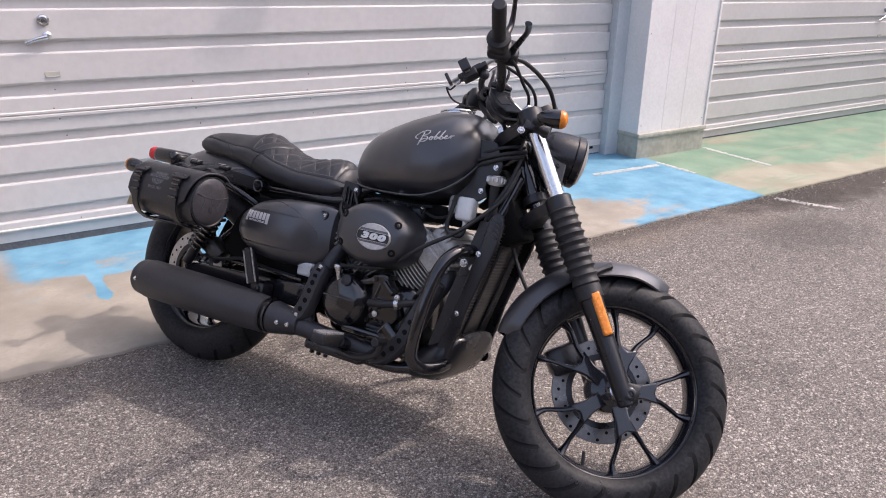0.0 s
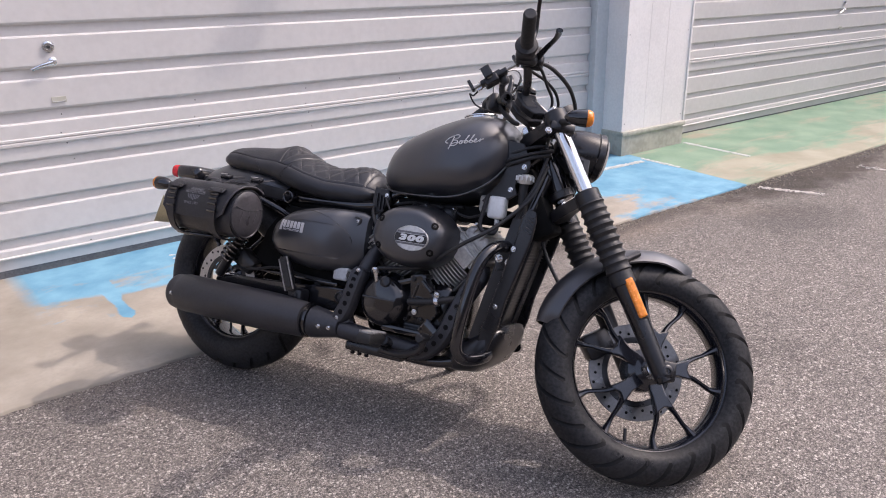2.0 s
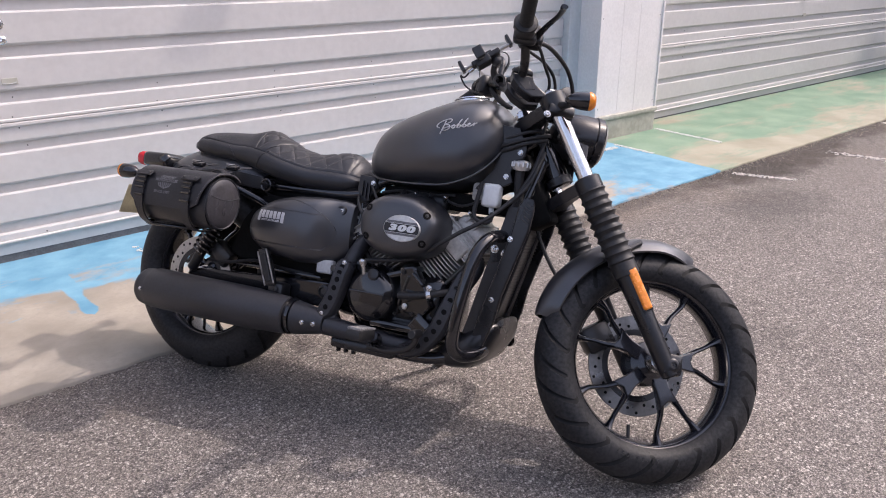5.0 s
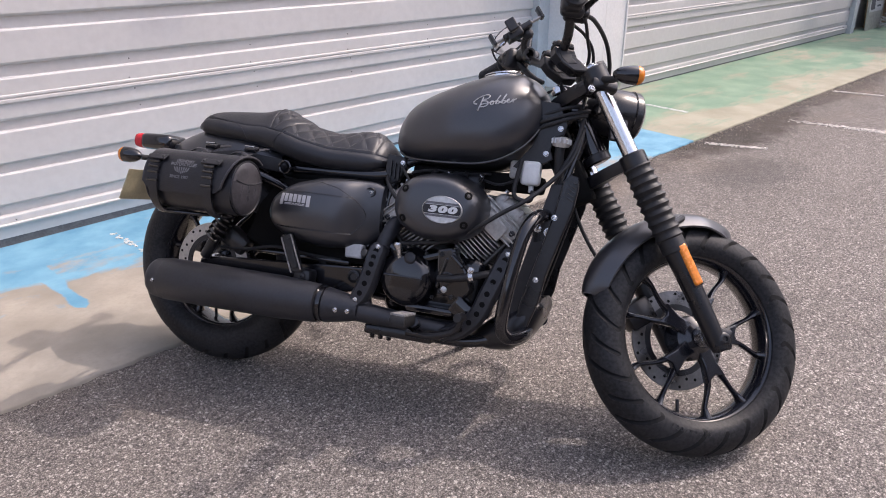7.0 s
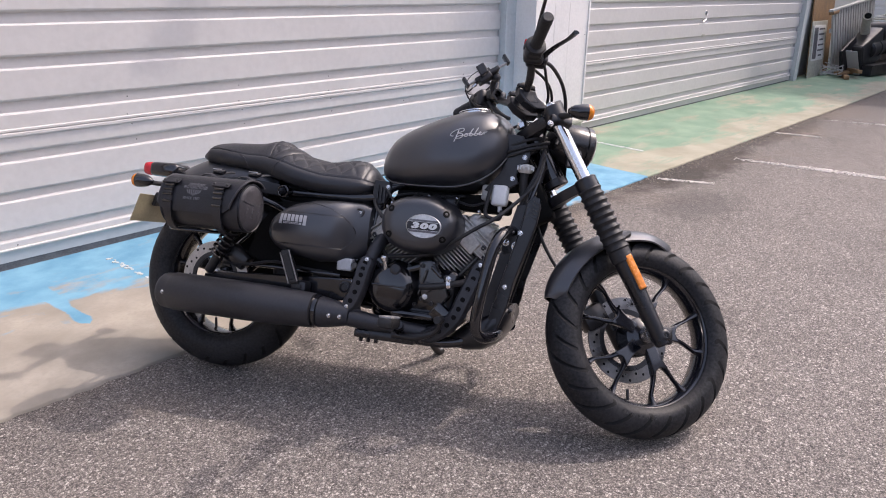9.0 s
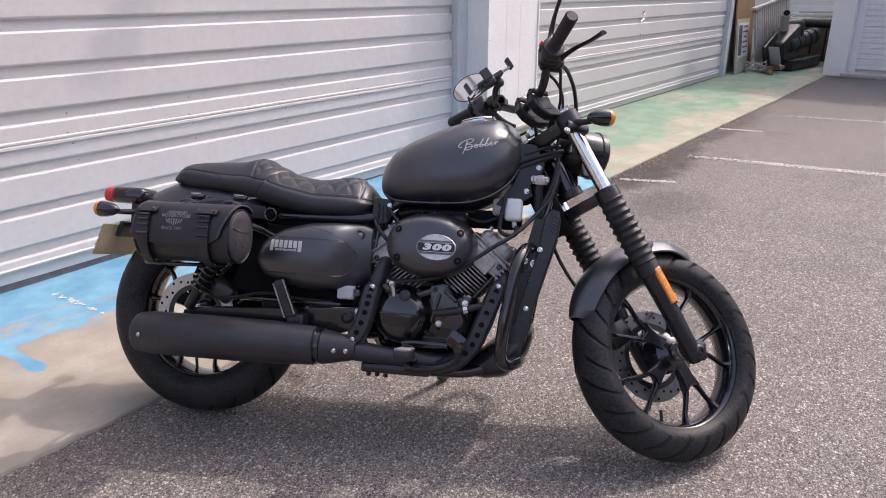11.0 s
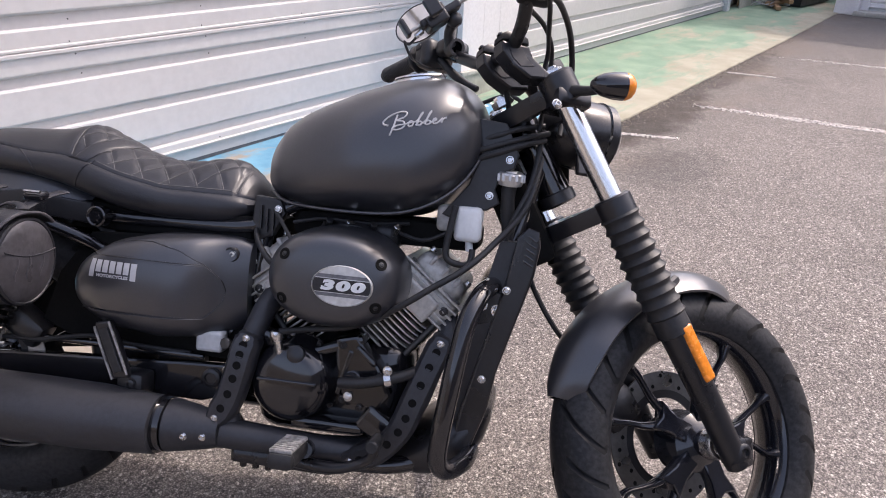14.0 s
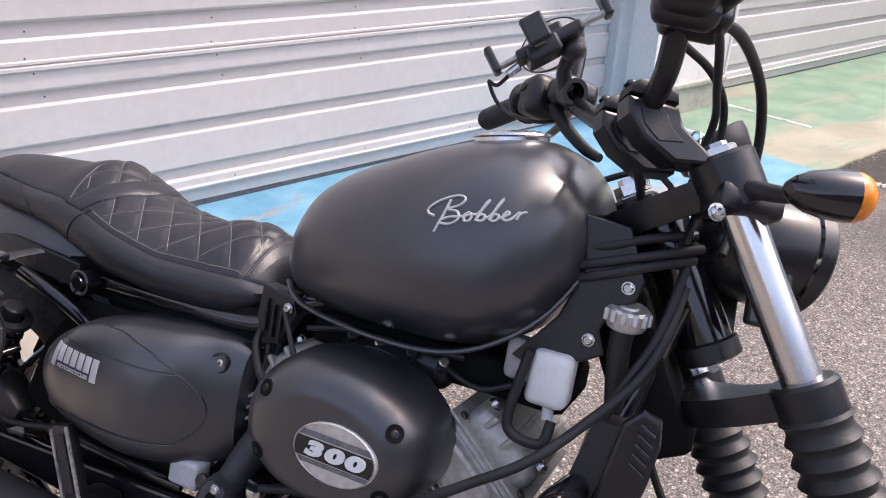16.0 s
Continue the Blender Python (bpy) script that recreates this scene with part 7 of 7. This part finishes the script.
for x in (-0.030, 0.148):
    st = strap(x, 146, 282, 0.0130, 0.008, "strap", bag)
    for a in (154, 163, 172, 181):
        c, s = math.cos(radians(a)), math.sin(radians(a))
        p = Vector((x, BY + (RY + 0.014) * math.copysign(abs(c) ** 0.8, c), BZ + (RZ + 0.014) * math.copysign(abs(s) ** 0.8, s)))
        part("buckle_bar", tube([p + Vector((-0.016, 0, 0)), p + Vector((0.016, 0, 0))], 0.0042, 8, 1), "gloss_black", st, "black buckle bar")
    c, s = math.cos(radians(143)), math.sin(radians(143))
    p = Vector((x, BY + (RY + 0.0125) * math.copysign(abs(c) ** 0.8, c), BZ + (RZ + 0.0125) * math.copysign(abs(s) ** 0.8, s)))
    part("strap_tab", box(p, (0.060, 0.005, 0.020), 0.002, turn=Matrix.Rotation(radians(-50), 3, "X")), "leather", st)
    for d in (-0.022, 0.022):
        part("rivet", lathe([(0, 0.004), (0.002, 0.003), (0.0025, 0)], p + Vector((d, -0.004, 0.003)), (0, -0.7, 0.7), 10), "dark_alloy", st)
for x in (0.036, 0.168):
    part("hanger_strap", tube([(x, BY + 0.030, 0.628), (x + 0.002, BY + 0.055, 0.640), (x + 0.004, BY + 0.085, 0.652), (x + 0.006, BY + 0.13, 0.660)], 0.014, 8, 4, flat=0.25), "leather", bag, "leather hanger strap")
    part("hanger_buckle", box((x + 0.002, BY + 0.068, 0.654), (0.036, 0.024, 0.011), 0.003, turn=Matrix.Rotation(radians(20), 3, "X")), "gloss_black", bag, "black strap buckle")
    part("buckle_pin", tube([(x - 0.014, BY + 0.058, 0.661), (x + 0.018, BY + 0.058, 0.661)], 0.0025, 8, 1), "bolt", bag, "steel buckle pin")
    part("flap_loop", tube([(x - 0.024, BY + 0.012, 0.632), (x - 0.010, BY + 0.020, 0.641), (x + 0.012, BY + 0.020, 0.640), (x + 0.026, BY + 0.012, 0.632)], 0.008, 8, 4, flat=0.3), "leather", bag, "leather loop on the flap")
def printed(word, x, z, size, wide, tree=None, parent=None, mat="grey_print", label="faded grey printed word"):
    """A word printed on a curved surface."""
    tb = text_mesh(word, size, 0.0, 0.0, 1.0, 0.0004)
    span = max(v.co.x for v in tb.verts) - min(v.co.x for v in tb.verts)
    for v in tb.verts:
        hit, nor, _, _ = (tree or flap_tree).ray_cast(Vector((x + v.co.x * wide / span, -0.6, z + v.co.y)), Vector((0, 1, 0)))
        if hit is not None:
            v.co = hit + (nor if nor.y < 0 else -nor) * 0.0009
    part("printed_word", tb, mat, parent or flap, label)


printed("MOTORCYCLES", 0.3005, 0.5165, 0.0072, 0.066, side_tree, side, "silver", "small silver printed word")
printed("LEGENDARY", 0.062, 0.6005, 0.0095, 0.058)
printed("MOTORCYCLES", 0.060, 0.5915, 0.0115, 0.084)
printed("SINCE 1987", 0.052, 0.5580, 0.0110, 0.062)
for k in range(7):
    t = k / 6 - 0.5
    q = [(0.056 + t * 0.036 - 0.002, -0.6, 0.567 + 0.012 * abs(t)), (0.056 + t * 0.036 + 0.002, -0.6, 0.567 + 0.012 * abs(t)), (0.056 + t * 0.048 + 0.002, -0.6, 0.5845), (0.056 + t * 0.048 - 0.002, -0.6, 0.5845)]
    u, v = lay_on(flap_tree, q, (0, 1, 0), 0.0004), lay_on(flap_tree, q, (0, 1, 0), -0.002)
    if len(u) == 4 and len(v) == 4:
        part("printed_bar", skin(bmesh.new(), [u, v]), "grey_print", flap)
rack = [(-0.05, -0.13, 0.50), (-0.065, -0.26, 0.470), (-0.045, -0.312, 0.462), (0.06, -0.308, 0.462), (0.10, -0.26, 0.466), (0.12, -0.14, 0.49)]
part("bag_rack", tube(rack, 0.0055, 10, 5), "gloss_black", bike, "black wire saddlebag rack")

# ---- phone holder on the bar ----
HM = BIKE @ FORK
holder = thing("phone_holder", None, None, "empty black phone holder clamped to the handlebar", "phone holder", m=HM)
o = Vector((0.858, 0.030, 1.068))
_a = unit((0.109, -0.041, 0.087))
_w = unit(Vector((0, 1, 0)) - _a * _a.y)
T = Matrix((_a, _w, _a.cross(_w))).transposed()


def at(a, w, n):
    return o + T @ Vector((a, w, n))


part("cradle", box(at(-0.004, 0, 0), (0.088, 0.034, 0.015), 0.004, turn=T), "plastic", holder, "black cradle")
part("hub", box(at(-0.016, 0, -0.006), (0.044, 0.046, 0.022), 0.004, turn=T), "plastic", holder)
for d in (-1, 1):
    part("rail", box(at(d * 0.050, 0, 0.002), (0.050, 0.016, 0.006), 0.002, turn=T), "alloy", holder, "bare alloy rail")
    part("jaw", box(at(d * 0.075, 0, 0.012), (0.010, 0.026, 0.034), 0.003, turn=T), "plastic", holder, "black grip jaw")
    part("side_jaw", box(at(-0.018 if d < 0 else 0.012, d * 0.040, 0.013), (0.028, 0.012, 0.034), 0.003, turn=T), "plastic", holder, "black side jaw")
    part("side_rail", box(at(-0.018 if d < 0 else 0.012, d * 0.028, 0.0), (0.014, 0.030, 0.006), 0.002, turn=T), "alloy", holder)
part("ball_joint", lathe([(-0.014, 0.0), (-0.013, 0.012), (-0.004, 0.016), (0.006, 0.014), (0.012, 0.008), (0.012, 0)], at(0.02, 0.012, -0.020), T @ Vector((0, 0, -1)), 18), "plastic", holder)
part("clamp_post", tube([at(0.02, 0.012, -0.02), (0.886, 0.060, 1.052), (0.898, 0.078, 1.036)], [0.010, 0.009, 0.012], 12, 3), "plastic", holder)
part("bar_clamp", lathe([(-0.012, 0.0118), (-0.012, 0.0175), (0.012, 0.0175), (0.012, 0.0118)], (0.9065, 0.078, 1.033), (-0.17, 0.94, 0.28), 24), "plastic", holder, "black clamp ring")
part("usb_cable", tube([at(-0.052, 0.0, -0.008), at(-0.082, 0.004, -0.016), (0.795, 0.050, 1.005), (0.82, 0.070, 0.985), (0.87, 0.105, 0.992), (0.905, 0.13, 1.01)], 0.0026, 7, 6), "rubber", holder, "thin black cable")
part("cable_plug", rod(at(-0.048, 0, -0.008), at(-0.066, 0.001, -0.011), 0.0055, 10), "bolt", holder, "steel cable plug")
